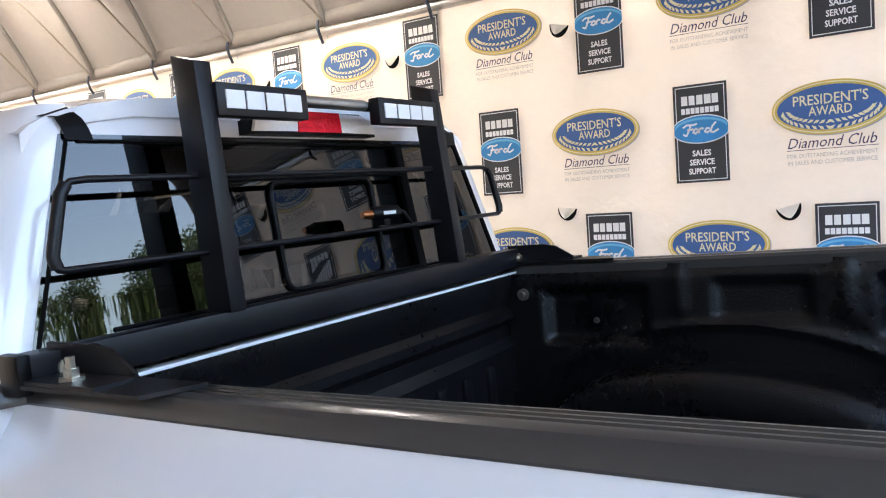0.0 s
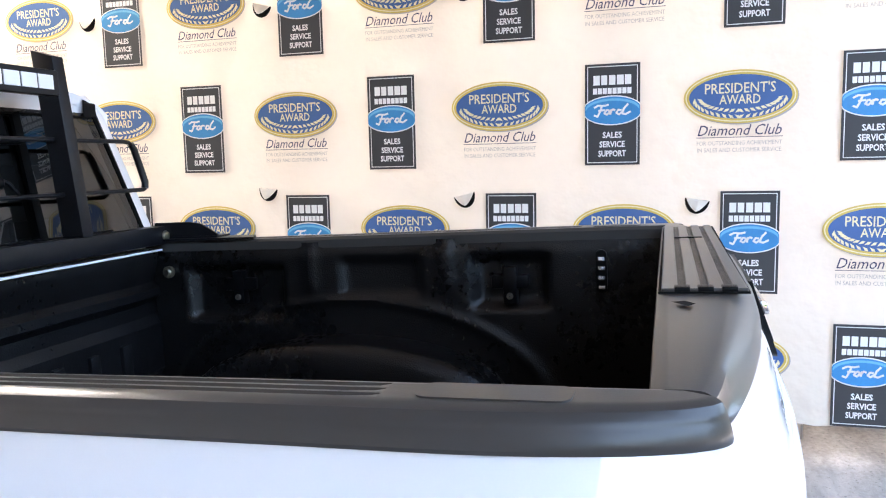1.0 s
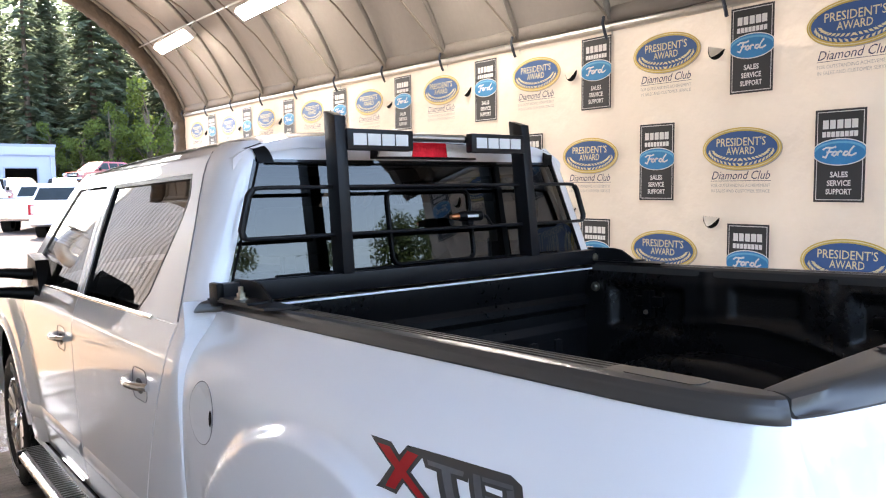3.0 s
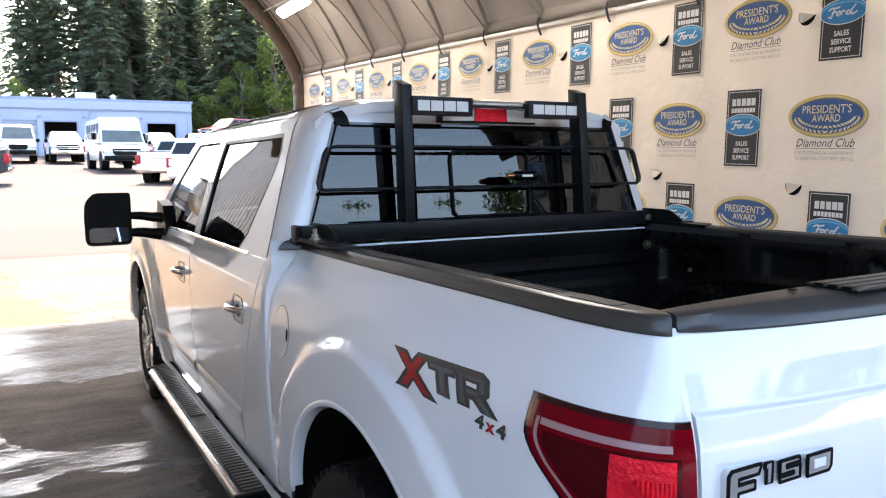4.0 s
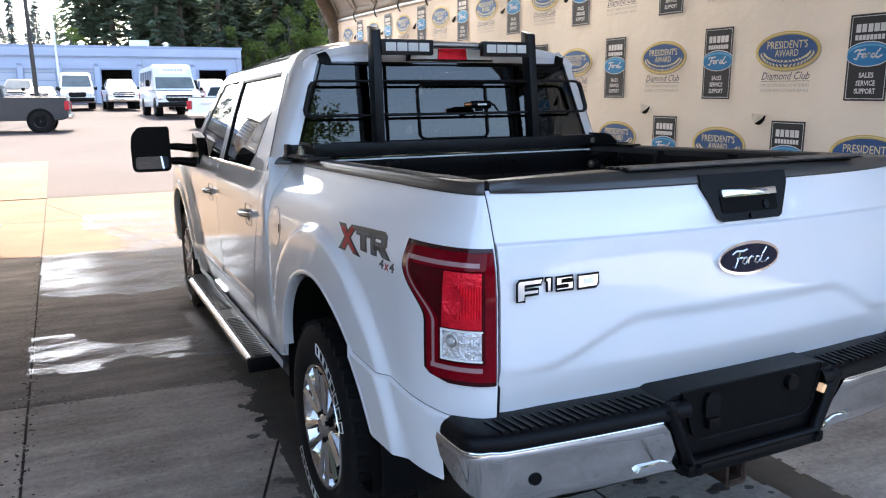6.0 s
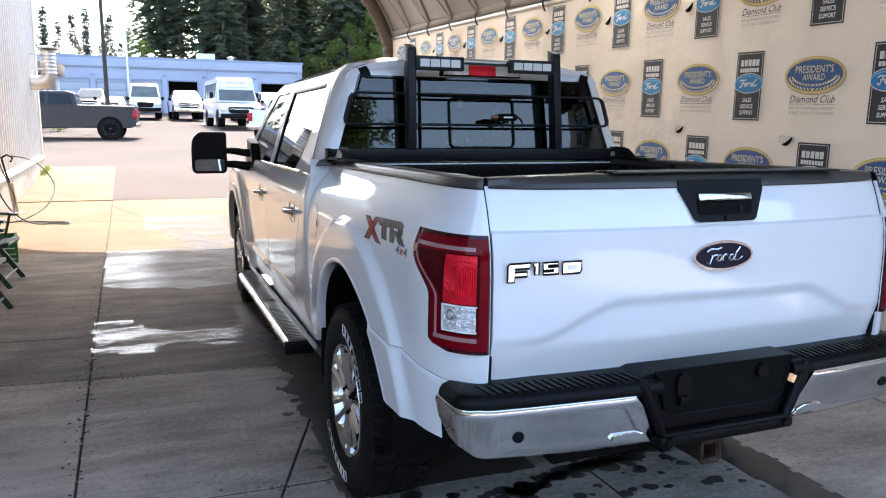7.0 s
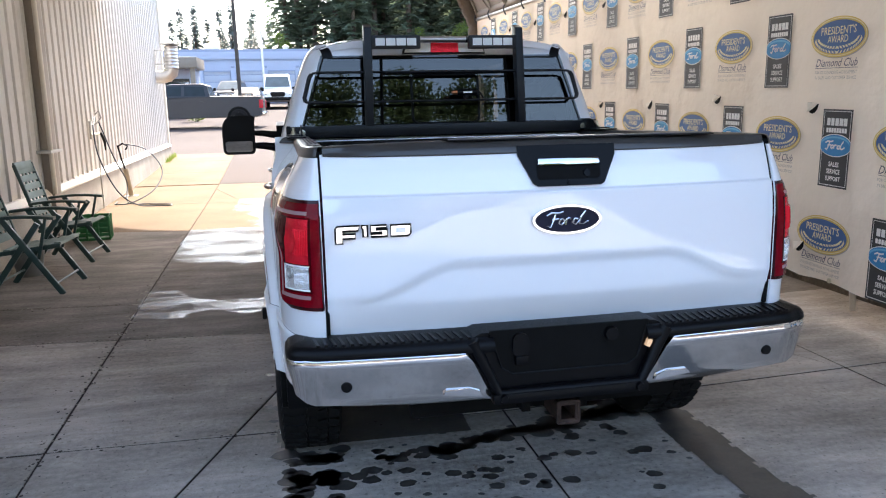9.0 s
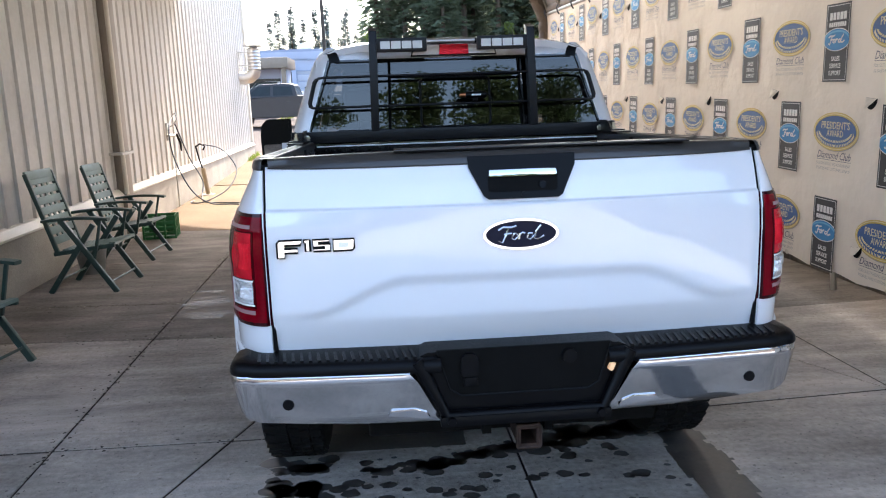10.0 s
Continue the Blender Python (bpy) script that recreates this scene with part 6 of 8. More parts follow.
def build_decals():
    """Side decal as plain red and grey shapes."""
    for side in (-1, 1):
        def skin(y, z, off):
            return mirrored(flank(y, z, off), side)

        def lay(name, polys, off, material, label=""):
            s = Shape()
            for poly in polys:
                b = bmesh.new()
                b.faces.new([b.verts.new((u, z, 0)) for u, z in poly])
                bmesh.ops.triangulate(b, faces=list(b.faces))
                for _ in range(3):
                    long = [e for e in b.edges if e.calc_length() > 0.022]
                    if long:
                        bmesh.ops.subdivide_edges(b, edges=long, cuts=1)
                bmesh.ops.triangulate(b, faces=list(b.faces))
                b.verts.index_update()
                s.put([skin(0.76 - q.co.x, q.co.y - 0.014 * step(0.0, 0.45, q.co.x), off) for q in b.verts], [[q.index for q in g.verts] for g in b.faces])
                b.free()
            return part(name, s, material, truck, label)

        lay("side_decal", [[(-0.038, 1.228), (0.028, 1.229), (0.196, 1.149), (0.136, 1.149)],
                           [(0.011, 1.148), (0.068, 1.147), (0.127, 1.232), (0.074, 1.233)],
                           [(0.074, 1.233), (0.325, 1.250), (0.352, 1.242), (0.238, 1.229), (0.113, 1.223)],
                           [(0.119, 1.225), (0.235, 1.232), (0.241, 1.216), (0.214, 1.215), (0.239, 1.172), (0.186, 1.171), (0.164, 1.212), (0.135, 1.211)],
                           [(0.231, 1.238), (0.328, 1.249), (0.353, 1.241), (0.367, 1.214), (0.359, 1.206), (0.409, 1.178), (0.347, 1.178), (0.315, 1.193), (0.304, 1.193), (0.310, 1.175), (0.265, 1.173)]], 0.0012, DECAL, "red and charcoal side decal")
        lay("decal_cross", [[(-0.010, 1.220), (0.028, 1.221), (0.162, 1.156), (0.131, 1.157)], [(0.035, 1.154), (0.064, 1.155), (0.110, 1.225), (0.079, 1.225)]], 0.002, DECAL_RED, "red crossed bars")
        for poly in ([(0.135, 1.224), (0.227, 1.229), (0.228, 1.222), (0.198, 1.219), (0.222, 1.178), (0.201, 1.177), (0.175, 1.219), (0.141, 1.217)],
                     [(0.247, 1.232), (0.264, 1.233), (0.293, 1.180), (0.274, 1.180)],
                     [(0.267, 1.233), (0.335, 1.238), (0.339, 1.232), (0.271, 1.227)],
                     [(0.325, 1.228), (0.339, 1.232), (0.348, 1.214), (0.334, 1.210)],
                     [(0.283, 1.209), (0.331, 1.212), (0.332, 1.205), (0.288, 1.203)],
                     [(0.321, 1.201), (0.339, 1.204), (0.390, 1.180), (0.366, 1.180)]):
            lay("decal_bar", [poly], 0.002, DECAL_GREY, "grey block")
        lay("decal_gap", [[(0.279, 1.223), (0.317, 1.225), (0.320, 1.217), (0.284, 1.216)]], 0.002, WHITE)
        for i, (sign, paint) in enumerate((("4", DECAL), ("x", DECAL_RED), ("4", DECAL))):
            me = Shape().words(sign, 0.036, 0, None, bold=0.0015, width=0.032)
            u = 0.036 * i if side < 0 else 0.073 - 0.036 * i
            s = Shape().put([skin(0.412 - u - p[0], 1.148 + p[1], 0.0015) if side < 0 else skin(0.330 + u + p[0], 1.148 + p[1], 0.0015) for p in me.v], me.f)
            part("drive_lettering", s, paint, truck, "small drive lettering")


build_body()
build_cab()
seat(0.40, 3.25, 0.52, SEAT_PALE)
seat(-0.40, 3.25, 0.52, SEAT_PALE)
seat(0.0, 2.10, 1.45, SEAT_PALE)
part("steering_wheel", Shape().tube([(-0.40 + 0.19 * math.cos(a), 3.95 + 0.06 * math.sin(a), 1.12 + 0.18 * math.sin(a)) for a in spread(0, math.tau * 23 / 24, 24)], 0.016, 8, closed=True).tube([(-0.58, 3.95, 1.12), (-0.22, 3.95, 1.12)], 0.02, 8), BLACK, truck, "black steering wheel")
part("inside_mirror", Shape().box((-0.12, 3.80, 1.66), (0.12, 3.83, 1.73), 0.012), BLACK, truck)
build_gate()
known = set(truck.children)
build_tail_light(-1)
build_tail_light(1)
build_bumper()
for ob_ in set(truck.children) - known:
    ob_.location.z = -0.014
build_bed()
for c in (REAR, NOSE):
    lift = 0.408 + 0.014 * (c[0] - 1.05)
    build_wheel("wheel", pose(-0.842, c[0], lift))
    build_wheel("wheel", pose(0.842, c[0], lift, 0, 0, 180))
build_mirrors()
build_steps()
build_decals()


# ---- the rack behind the cab, bolted on the bed ----
def build_rack():
    rack = thing("headache_rack", "black steel cab guard rack on the bed rails", "truck rack", STANCE @ Matrix.Translation((-0.016, 0, 0)))
    part("base_beam", Shape().box((-0.842, 1.695, 1.392), (0.842, 1.750, 1.452), 0.004), RACK, rack, "black base beam")
    for side in (-1, 1):
        part("rail_plate", Shape().prism([(0.768 * side, 1.36), (0.852 * side, 1.40), (0.862 * side, 1.765), (0.762 * side, 1.765)], 1.402, 1.4085, "z"), RACK, rack, "black rail plate")
        part("rail_bracket", Shape().prism([(1.50, 1.408), (1.735, 1.408), (1.735, 1.462), (1.60, 1.462), (1.56, 1.455), (1.50, 1.420)], 0.782 * side, 0.789 * side, "x").box((min(0.78 * side, 0.855 * side), 1.50, 1.4085), (max(0.78 * side, 0.855 * side), 1.735, 1.4145)), RACK, rack, "black corner bracket")
        part("end_plug", Shape().box((min(0.838 * side, 0.862 * side), 1.691, 1.388), (max(0.838 * side, 0.862 * side), 1.754, 1.456), 0.008), BLACK, rack)
        nut = part("bracket_bolt", Shape().turned([(1.4145, 0.001), (1.4145, 0.021), (1.419, 0.021), (1.419, 0.013), (1.432, 0.013), (1.432, 0.008), (1.450, 0.008), (1.450, 0.001)], 6, axis="z", at=Matrix.Translation((0.825 * side, 1.605, 0))), BOLT, rack, "zinc bolt and nut")
        part("beam_bolt", Shape().turned([(1.681, 0.001), (1.681, 0.010), (1.689, 0.012), (1.690, 0.017), (1.695, 0.017)], 14, axis="y", at=Matrix.Translation((0.78 * side, 0, 1.42))), BOLT, rack)
        # upright
        x = 0.418 * side
        s = Shape().box((x - 0.021, -0.036, 1.450), (x + 0.021, 0.036, 1.980), 0.004)
        s.v = [(p[0] + (0.016 * side * (1.7 - p[2])), p[1] + 1.72 + 0.07 * (p[2] - 1.45), p[2] - (0.02 * (p[1] < 0) if p[2] > 1.9 else 0)) for p in s.v]
        part("upright", s, RACK, rack, "black square upright")
        # side loop
        bend = []
        for a, b in ((0.0, 1.72), (0.262, 1.72), (0.292, 1.717), (0.306, 1.706), (0.315, 1.69), (0.342, 1.592), (0.343, 1.576), (0.336, 1.568), (0.325, 1.565), (0.0, 1.565)):
            bend.append(((0.415 + a) * side, 1.728 + 0.07 * (b - 1.45), b + 0.010))
        part("side_loop", Shape().tube(bend, 0.0068, 10), RACK, rack, "black bent side loop")
        part("loop_guard", Shape().tube([((0.415 + a) * side, 1.728 + 0.07 * (b - 1.45), b + 0.010) for a, b in ((0.300, 1.712), (0.313, 1.695), (0.343, 1.590), (0.338, 1.570))], 0.0115, 10), RACK, rack)
    for z in (1.72, 1.565):
        part("cross_bar", Shape().tube([(-0.415, 1.728 + 0.07 * (z - 1.45), z + 0.010), (0.415, 1.728 + 0.07 * (z - 1.45), z + 0.010)], 0.0068, 10), RACK, rack, "black cross bar")
    part("top_bar", Shape().tube([(-0.41, 1.752, 1.898), (0.41, 1.752, 1.898)], 0.013, 10), RACK, rack, "black top bar")
    part("bar_sleeve", Shape().tube([(-0.155, 1.750, 1.900), (0.12, 1.750, 1.900)], 0.0145, 12), STEEL, rack, "bright sleeve of the top bar")
    for x0, x1 in ((-0.398, -0.135), (0.128, 0.395)):
        sign = part("name_plate", Shape().box((x0, 1.706, 1.848), (x1, 1.742, 1.918), 0.006), RACK, rack, "black name plate with white letter blocks")
        w = (x1 - x0 - 0.040) / 4
        for i in range(4):
            a = x0 + 0.020 + i * w
            s = Shape().prism([(a + 0.002, 1.864), (a + w - 0.004, 1.864), (a + w - 0.004, 1.902), (a + 0.002, 1.902)], 1.7035, 1.708, "y")
            part("letter_block", s, LETTER, sign, "white letter block")
    return rack


build_rack()


def build_latch():
    t = thing("bar_clamp_lamp", "black and copper clamp lamp hung on the rack bar", "work lamp", STANCE @ Matrix.Translation((-0.0, 0, 0.012)))
    y = 1.716
    part("body", Shape().turned([(0.045, 0.001), (0.045, 0.014), (0.055, 0.019), (0.150, 0.019), (0.158, 0.012), (0.158, 0.001)], 16, at=Matrix.Translation((0, y, 1.604))), BLACK, t, "black barrel")
    part("tip", Shape().turned([(0.012, 0.001), (0.012, 0.008), (0.03, 0.012), (0.048, 0.012)], 14, at=Matrix.Translation((0, y, 1.604))), COPPER, t, "copper tip")
    part("mark", Shape().box((0.075, y - 0.0205, 1.600), (0.125, y - 0.018, 1.609)), LETTER, t)
    part("lever", Shape().tube([(0.155, y, 1.610), (0.172, y - 0.01, 1.600), (0.19, y - 0.02, 1.570)], [0.006, 0.006, 0.004], 8), BLACK, t, "dark lever")
    part("clamp", Shape().box((0.085, y - 0.01, 1.572), (0.11, y + 0.03, 1.592), 0.003), BLACK, t)


build_latch()


# ---- lamps under the canopy ----
def build_lamp(y):
    c = Vector(arch(y, 41, 3.02))
    at = Matrix.Translation(c) @ pose(0, 0, 0, 0, 38, 0)
    t = thing("tube_lamp", "lit white fluorescent lamp under the canopy", "ceiling lamp", at, "lamps under the canopy")
    part("housing", Shape().box((-0.085, -0.62, -0.02), (0.085, 0.62, 0.055), 0.012), PRINT_WHITE, t, "white lamp housing")
    part("cover", Shape().box((-0.075, -0.60, -0.065), (0.075, 0.60, -0.018), 0.02), LAMP_ON, t, "lit diffuser")
    for s in (-0.45, 0.45):
        part("hanger", Shape().tube([(0, s, 0.05), (0, s, 0.22)], 0.008, 6), STEEL, t)


for y_ in (4.5, 7.3, 10.1):
    build_lamp(y_)


# ---- garden chairs along the house ----
def build_chair(at):
    """Folding recliner; it faces its own x."""
    t = thing("garden_chair", "dark green folding plastic recliner beside the metal wall", "garden chair", at, "garden chairs")
    w = 0.27
    for side in (-1, 1):
        y = w * side
        part("front_leg", Shape().box((-0.025, -0.015, 0), (0.025, 0.015, 0.85), 0.004, at=Matrix.Translation((0.34, y * 1.12, 0)) @ pose(0, 0, 0, 0, -33, 0)), GREEN, t)
        part("rear_leg", Shape().box((-0.025, -0.015, 0), (0.025, 0.015, 0.80), 0.004, at=Matrix.Translation((-0.30, y * 1.02, 0)) @ pose(0, 0, 0, 0, 36, 0)), GREEN, t)
        s = Shape()
        rows = []
        for i in range(13):
            q = i / 12
            x, z = -0.28 + 0.61 * q, 0.695 + 0.030 * math.sin(q * 2.6) - 0.015 * q
            rows.append([(x, y * 1.12 + a, z + b) for a, b in ((-0.04, 0.0), (-0.035, 0.012), (0.035, 0.012), (0.04, 0.0), (0.030, -0.014), (-0.030, -0.014))])
        s.grid(rows, closed=True).put(rows[0], [(5, 4, 3, 2, 1, 0)]).put(rows[-1], [(0, 1, 2, 3, 4, 5)])
        part("armrest", s, GREEN, t, "curved armrest")
        part("arm_strut", Shape().box((-0.013, -0.011, 0), (0.013, 0.011, 0.385), 0.004, at=Matrix.Translation((0.16, y * 1.10, 0.33)) @ pose(0, 0, 0, 0, 14, 0)), GREEN, t)
        part("back_rail", Shape().box((-0.020, -0.014, 0), (0.020, 0.014, 0.80), 0.005, at=Matrix.Translation((-0.20, y * 0.88, 0.36)) @ pose(0, 0, 0, 0, -16, 0)), GREEN, t)
        part("seat_rail", Shape().box((0, y * 0.88 - 0.013, 0), (0.58, y * 0.88 + 0.013, 0.04), 0.006, at=Matrix.Translation((-0.24, 0, 0.35)) @ pose(0, 0, 0, 0, -7, 0)), GREEN, t)
    back = Matrix.Translation((-0.20, 0, 0.36)) @ pose(0, 0, 0, 0, -16, 0)
    for i in range(7):
        z = 0.10 + i * 0.098
        part("back_slat", Shape().box((-0.010, -w * 0.86, z), (0.010, w * 0.86, z + 0.074), 0.005, at=back), GREEN_PALE, t, "pale back slat")
    part("head_slat", Shape().box((-0.014, -w * 0.90, 0.735), (0.014, w * 0.90, 0.825), 0.012, at=back), GREEN_PALE, t)
    for i in range(3):
        y = -0.10 + i * 0.10
        part("back_web", Shape().box((-0.009, y - 0.018, 0.10), (0.006, y + 0.018, 0.74), 0.003, at=back), GREEN_PALE, t)
    for i in range(6):
        x = -0.16 + i * 0.088
        rows = [[(x + a, b, 0.402 + 0.0108 * i - 0.012 * math.sin(math.pi * (i / 5)) + c) for a, c in ((0, 0), (0.004, 0.012), (0.058, 0.012), (0.062, 0.0))] for b in spread(-w * 0.9, w * 0.9, 6)]
        part("seat_slat", Shape().slab(rows, (0, 0, -0.012)), GREEN_PALE, t, "pale seat slat")
    for x, z in ((0.28, 0.10), (-0.20, 0.13)):
        part("cross_bar", Shape().tube([(x, -w * 1.1, z), (x, w * 1.1, z)], 0.011, 8), GREEN, t)
    return t


first_chair = build_chair(pose(-3.205, 4.75, 0, 0, 0, -3) @ Matrix.Scale(0.95, 4))
copy_thing(first_chair, pose(-3.295, 6.15, 0, 0, 0, -3) @ Matrix.Scale(0.95, 4))
copy_thing(first_chair, pose(-3.16, 2.34, 0, 0, 0, -10) @ Matrix.Scale(1.0, 4))


def build_crate():
    t = thing("bottle_crate", "bright green plastic bottle crate on the floor", "crate", pose(-3.37, 7.42, 0, 0, 0, 8))
    a, b, h = 0.19, 0.16, 0.29
    part("base", Shape().box((-a, -b, 0), (a, b, 0.03), 0.004), CRATE, t)
    for i, z in enumerate((0.05, 0.115, 0.18, 0.245)):
        for x0, y0, x1, y1 in ((-a, -b, a, -b + 0.012), (-a, b - 0.012, a, b), (-a, -b, -a + 0.012, b), (a - 0.012, -b, a, b)):
            part("side_band", Shape().box((x0, y0, z), (x1, y1, z + 0.042), 0.003), CRATE, t)
    for x in (-a, -a / 3, a / 3, a):
        for y in (-b, b):
            part("rib", Shape().box((x - 0.012, y - 0.012, 0), (x + 0.012, y + 0.012, h), 0.003), CRATE, t)
    for y in (-b / 3, b / 3):
        for x in (-a, a):
            part("rib", Shape().box((x - 0.012, y - 0.012, 0), (x + 0.012, y + 0.012, h), 0.003), CRATE, t)


build_crate()
single("bucket", Shape().turned([(0.0, 0.01), (0.0, 0.11), (0.26, 0.15), (0.275, 0.155), (0.275, 0.145), (0.02, 0.10), (0.02, 0.01)], 28, axis="z"), TIN, "dark grey bucket under a garden chair", "bucket", pose(-3.45, 5.35, 0))


def build_hose():
    x = house_x(10.4)
    rack = thing("hose_hanger", "steel wall hanger with a coiled wash hose", "hose hanger", Matrix.Translation((x + 0.03, 10.4, -0.32)))
    part("hook", Shape().tube([(0.0, 0, 1.62), (0.10, 0, 1.66), (0.17, 0.03, 1.75), (0.14, 0.05, 1.86), (0.08, 0.05, 1.80)], 0.012, 8), STEEL, rack)
    part("plate", Shape().box((-0.01, -0.05, 1.42), (0.03, 0.05, 1.70), 0.006), STEEL, rack)
    part("valve", Shape().tube([(0.03, -0.10, 1.50), (0.10, 0.0, 1.50), (0.10, 0.14, 1.50)], 0.022, 8), BOLT, rack, "brass valve")
    part("supply_pipe", Shape().tube([(0.09, 0.03, 1.50), (0.08, 0.03, 0.85), (0.08, 0.03, 0.33)], 0.013, 8), STEEL, rack)
    part("spray_gun", Shape().tube([(0.14, 0.03, 1.52), (0.17, 0.10, 1.38), (0.16, 0.16, 1.24)], [0.018, 0.022, 0.012], 8), BLACK, rack)

    def smooth(pts, n=12):
        out = []
        q = [Vector(p) for p in [pts[0]] + list(pts) + [pts[-1]]]
        for i in range(1, len(q) - 2):
            for k in range(n):
                u = k / n
                out.append(0.5 * ((2 * q[i]) + (q[i + 1] - q[i - 1]) * u + (2 * q[i - 1] - 5 * q[i] + 4 * q[i + 1] - q[i + 2]) * u * u + (3 * q[i] - q[i - 1] - 3 * q[i + 1] + q[i + 2]) * u ** 3))
        return out + [q[-2]]

    x = house_x(10.4)
    pts = [(x + 0.12, 10.40, 1.46), (x + 0.16, 10.05, 1.25), (x + 0.22, 10.0, 0.82), (x + 0.40, 10.15, 0.30), (x + 0.62, 10.4, 0.05), (x + 0.95, 10.45, 0.015), (-2.95, 10.40, 0.014), (-2.98, 10.60, 0.014),
           (-3.35, 10.75, 0.014), (-3.70, 10.95, 0.03), (x + 0.30, 11.3, 0.35), (x + 0.26, 10.75, 0.78), (x + 0.14, 10.48, 1.38)]
    single("wash_hose", Shape().tube(smooth(pts), 0.011, 8), HOSE, "dark wash hose looped from the wall to the floor", "hose")
    y = 12.1
    xx = house_x(y) + 0.16
    post = thing("nozzle_post", "tan pipe post holding a spray wand", "post", Matrix.Translation((xx, y, lot_height(y))))
    part("pipe", Shape().tube([(0.10, 0, 0), (0.04, 0, 0.50)], 0.045, 12), WAND, post, "tan pipe")
    part("wand", Shape().tube([(0.04, 0, 0.45), (-0.02, 0, 0.70), (-0.06, 0, 0.92)], 0.016, 8), BLACK, post)
    part("grip", Shape().tube([(-0.06, 0, 0.90), (0.02, 0.02, 0.95), (0.10, 0.03, 0.90), (0.06, 0.02, 0.83)], 0.016, 8), BLACK, post)
    part("foot", Shape().box((-0.02, -0.10, 0), (0.2, 0.10, 0.015)), STEEL, post)
    pts = [(xx + 0.08, y, 0.94), (xx + 0.45, y - 0.15, 0.84), (xx + 0.72, y - 0.35, 0.50), (xx + 0.65, y - 0.8, 0.2), (xx + 0.35, y - 1.2, 0.03), (xx + 0.1, y - 1.25, 0.014), (xx + 0.05, y - 0.9, 0.014)]
    single("wand_hose", Shape().tube(smooth(pts), 0.010, 8), HOSE, "dark hose from a spray wand to the floor", "hose")


build_hose()


# ---- the lot: building, vehicles, poles, trees ----
def build_workshop():
    y, top = 70.0, 6.85
    t = thing("workshop", "long pale blue workshop with open bay doors", "building", Matrix.Translation((0.54, 0, -0.42)))
    base = lot_height(y) + 0.12
    bays = [(-28.0, 4.2, 1), (-22.5, 4.2, 1), (-17.0, 4.2, 1), (-10.5, 1.2, 0), (-8.32, 2.36, 1), (-5.5, 2.36, 1), (-2.65, 2.4, 1), (0.3, 2.4, 0), (4.15, 3.5, 1), (8.2, 2.35, 0)]
    h = 5.1
    x = -34.0
    wall = Shape()
    for c, w, shut in bays:
        wall.box((x, y, base), (c - w / 2, y + 0.3, h + 0.0))
        x = c + w / 2
    wall.box((x, y, base), (10.75, y + 0.3, h)).box((-34, y, h), (10.75, y + 0.3, top))
    wall.box((10.45, y + 0.3, base), (10.75, y + 26, top)).box((-34, y + 0.3, base), (-33.7, y + 26, top)).box((-34, y + 25.7, base), (10.75, y + 26, top))
    part("wall", wall, BLUE_WALL, t, "pale blue painted block wall")
    part("roof", Shape().box((-34.1, y - 0.1, top), (10.85, y + 26.1, top + 0.22)), BLUE_DARK, t, "flat roof edge")
    part("fascia", Shape().box((-34.0, y - 0.06, 6.05), (10.75, y - 0.01, 6.15)), BLUE_DARK, t)
    part("back_room", Shape().box((-33, y + 7.0, base), (10.8, y + 7.2, 7.0)).box((-33, y + 0.4, base), (10.8, y + 7, base + 0.32)), DOORWAY, t, "dark workshop inside")
    for c, w, shut in bays:
        if shut:
            d = part("bay_door", Shape().box((c - w / 2, y + 0.08, base), (c + w / 2, y + 0.16, h)), BLUE_DARK, t, "closed bay door")
            for i in range(5):
                part("door_panel", Shape().box((c - w / 2 + 0.06, y + 0.04, base + 0.35 + i * 0.62), (c + w / 2 - 0.06, y + 0.085, base + 0.91 + i * 0.62), 0.01), BAY_DOOR, d)
        part("bay_trim", Shape().box((c - w / 2 - 0.12, y - 0.04, base), (c - w / 2, y - 0.002, h + 0.12)).box((c + w / 2, y - 0.04, base), (c + w / 2 + 0.12, y - 0.002, h + 0.12)).box((c - w / 2, y - 0.04, h), (c + w / 2, y - 0.002, h + 0.12)), BLUE_DARK, t)
    for x in (-9.75, -6.92, -4.08, -1.22, 2.1, 6.5):
        p = part("pilaster", Shape().box((x - 0.2, y - 0.10, base), (x + 0.2, y - 0.005, 5.55), 0.02), BLUE_WALL, t)
        part("wall_lamp", Shape().box((x - 0.16, y - 0.24, 5.44), (x + 0.16, y - 0.105, 5.60), 0.02), BLUE_DARK, p, "grey wall lamp")
    part("parapet_band", Shape().box((-34.0, y - 0.12, 6.20), (10.75, y - 0.065, 6.85)), BLUE_WALL, t)
    for x in (2.45, 10.4):
        part("downpipe", Shape().tube([(x, y - 0.1, base), (x, y - 0.1, 6.1)], 0.06, 8), BAY_DOOR, t)
    for x, w in ((1.7, 1.6), (-9.6, 1.3)):
        part("roof_unit", Shape().box((x, y + 3, top + 0.2), (x + w, y + 4.5, top + 0.95), 0.05), STEEL, t, "roof ventilation unit")
    for x in (-2.2, 4.6):
        part("roof_vent", Shape().turned([(top + 0.2, 0.25), (top + 0.5, 0.25), (top + 0.55, 0.38), (top + 0.75, 0.05)], 12, axis="z", at=Matrix.Translation((x, y + 2, 0))), STEEL, t)


build_workshop()


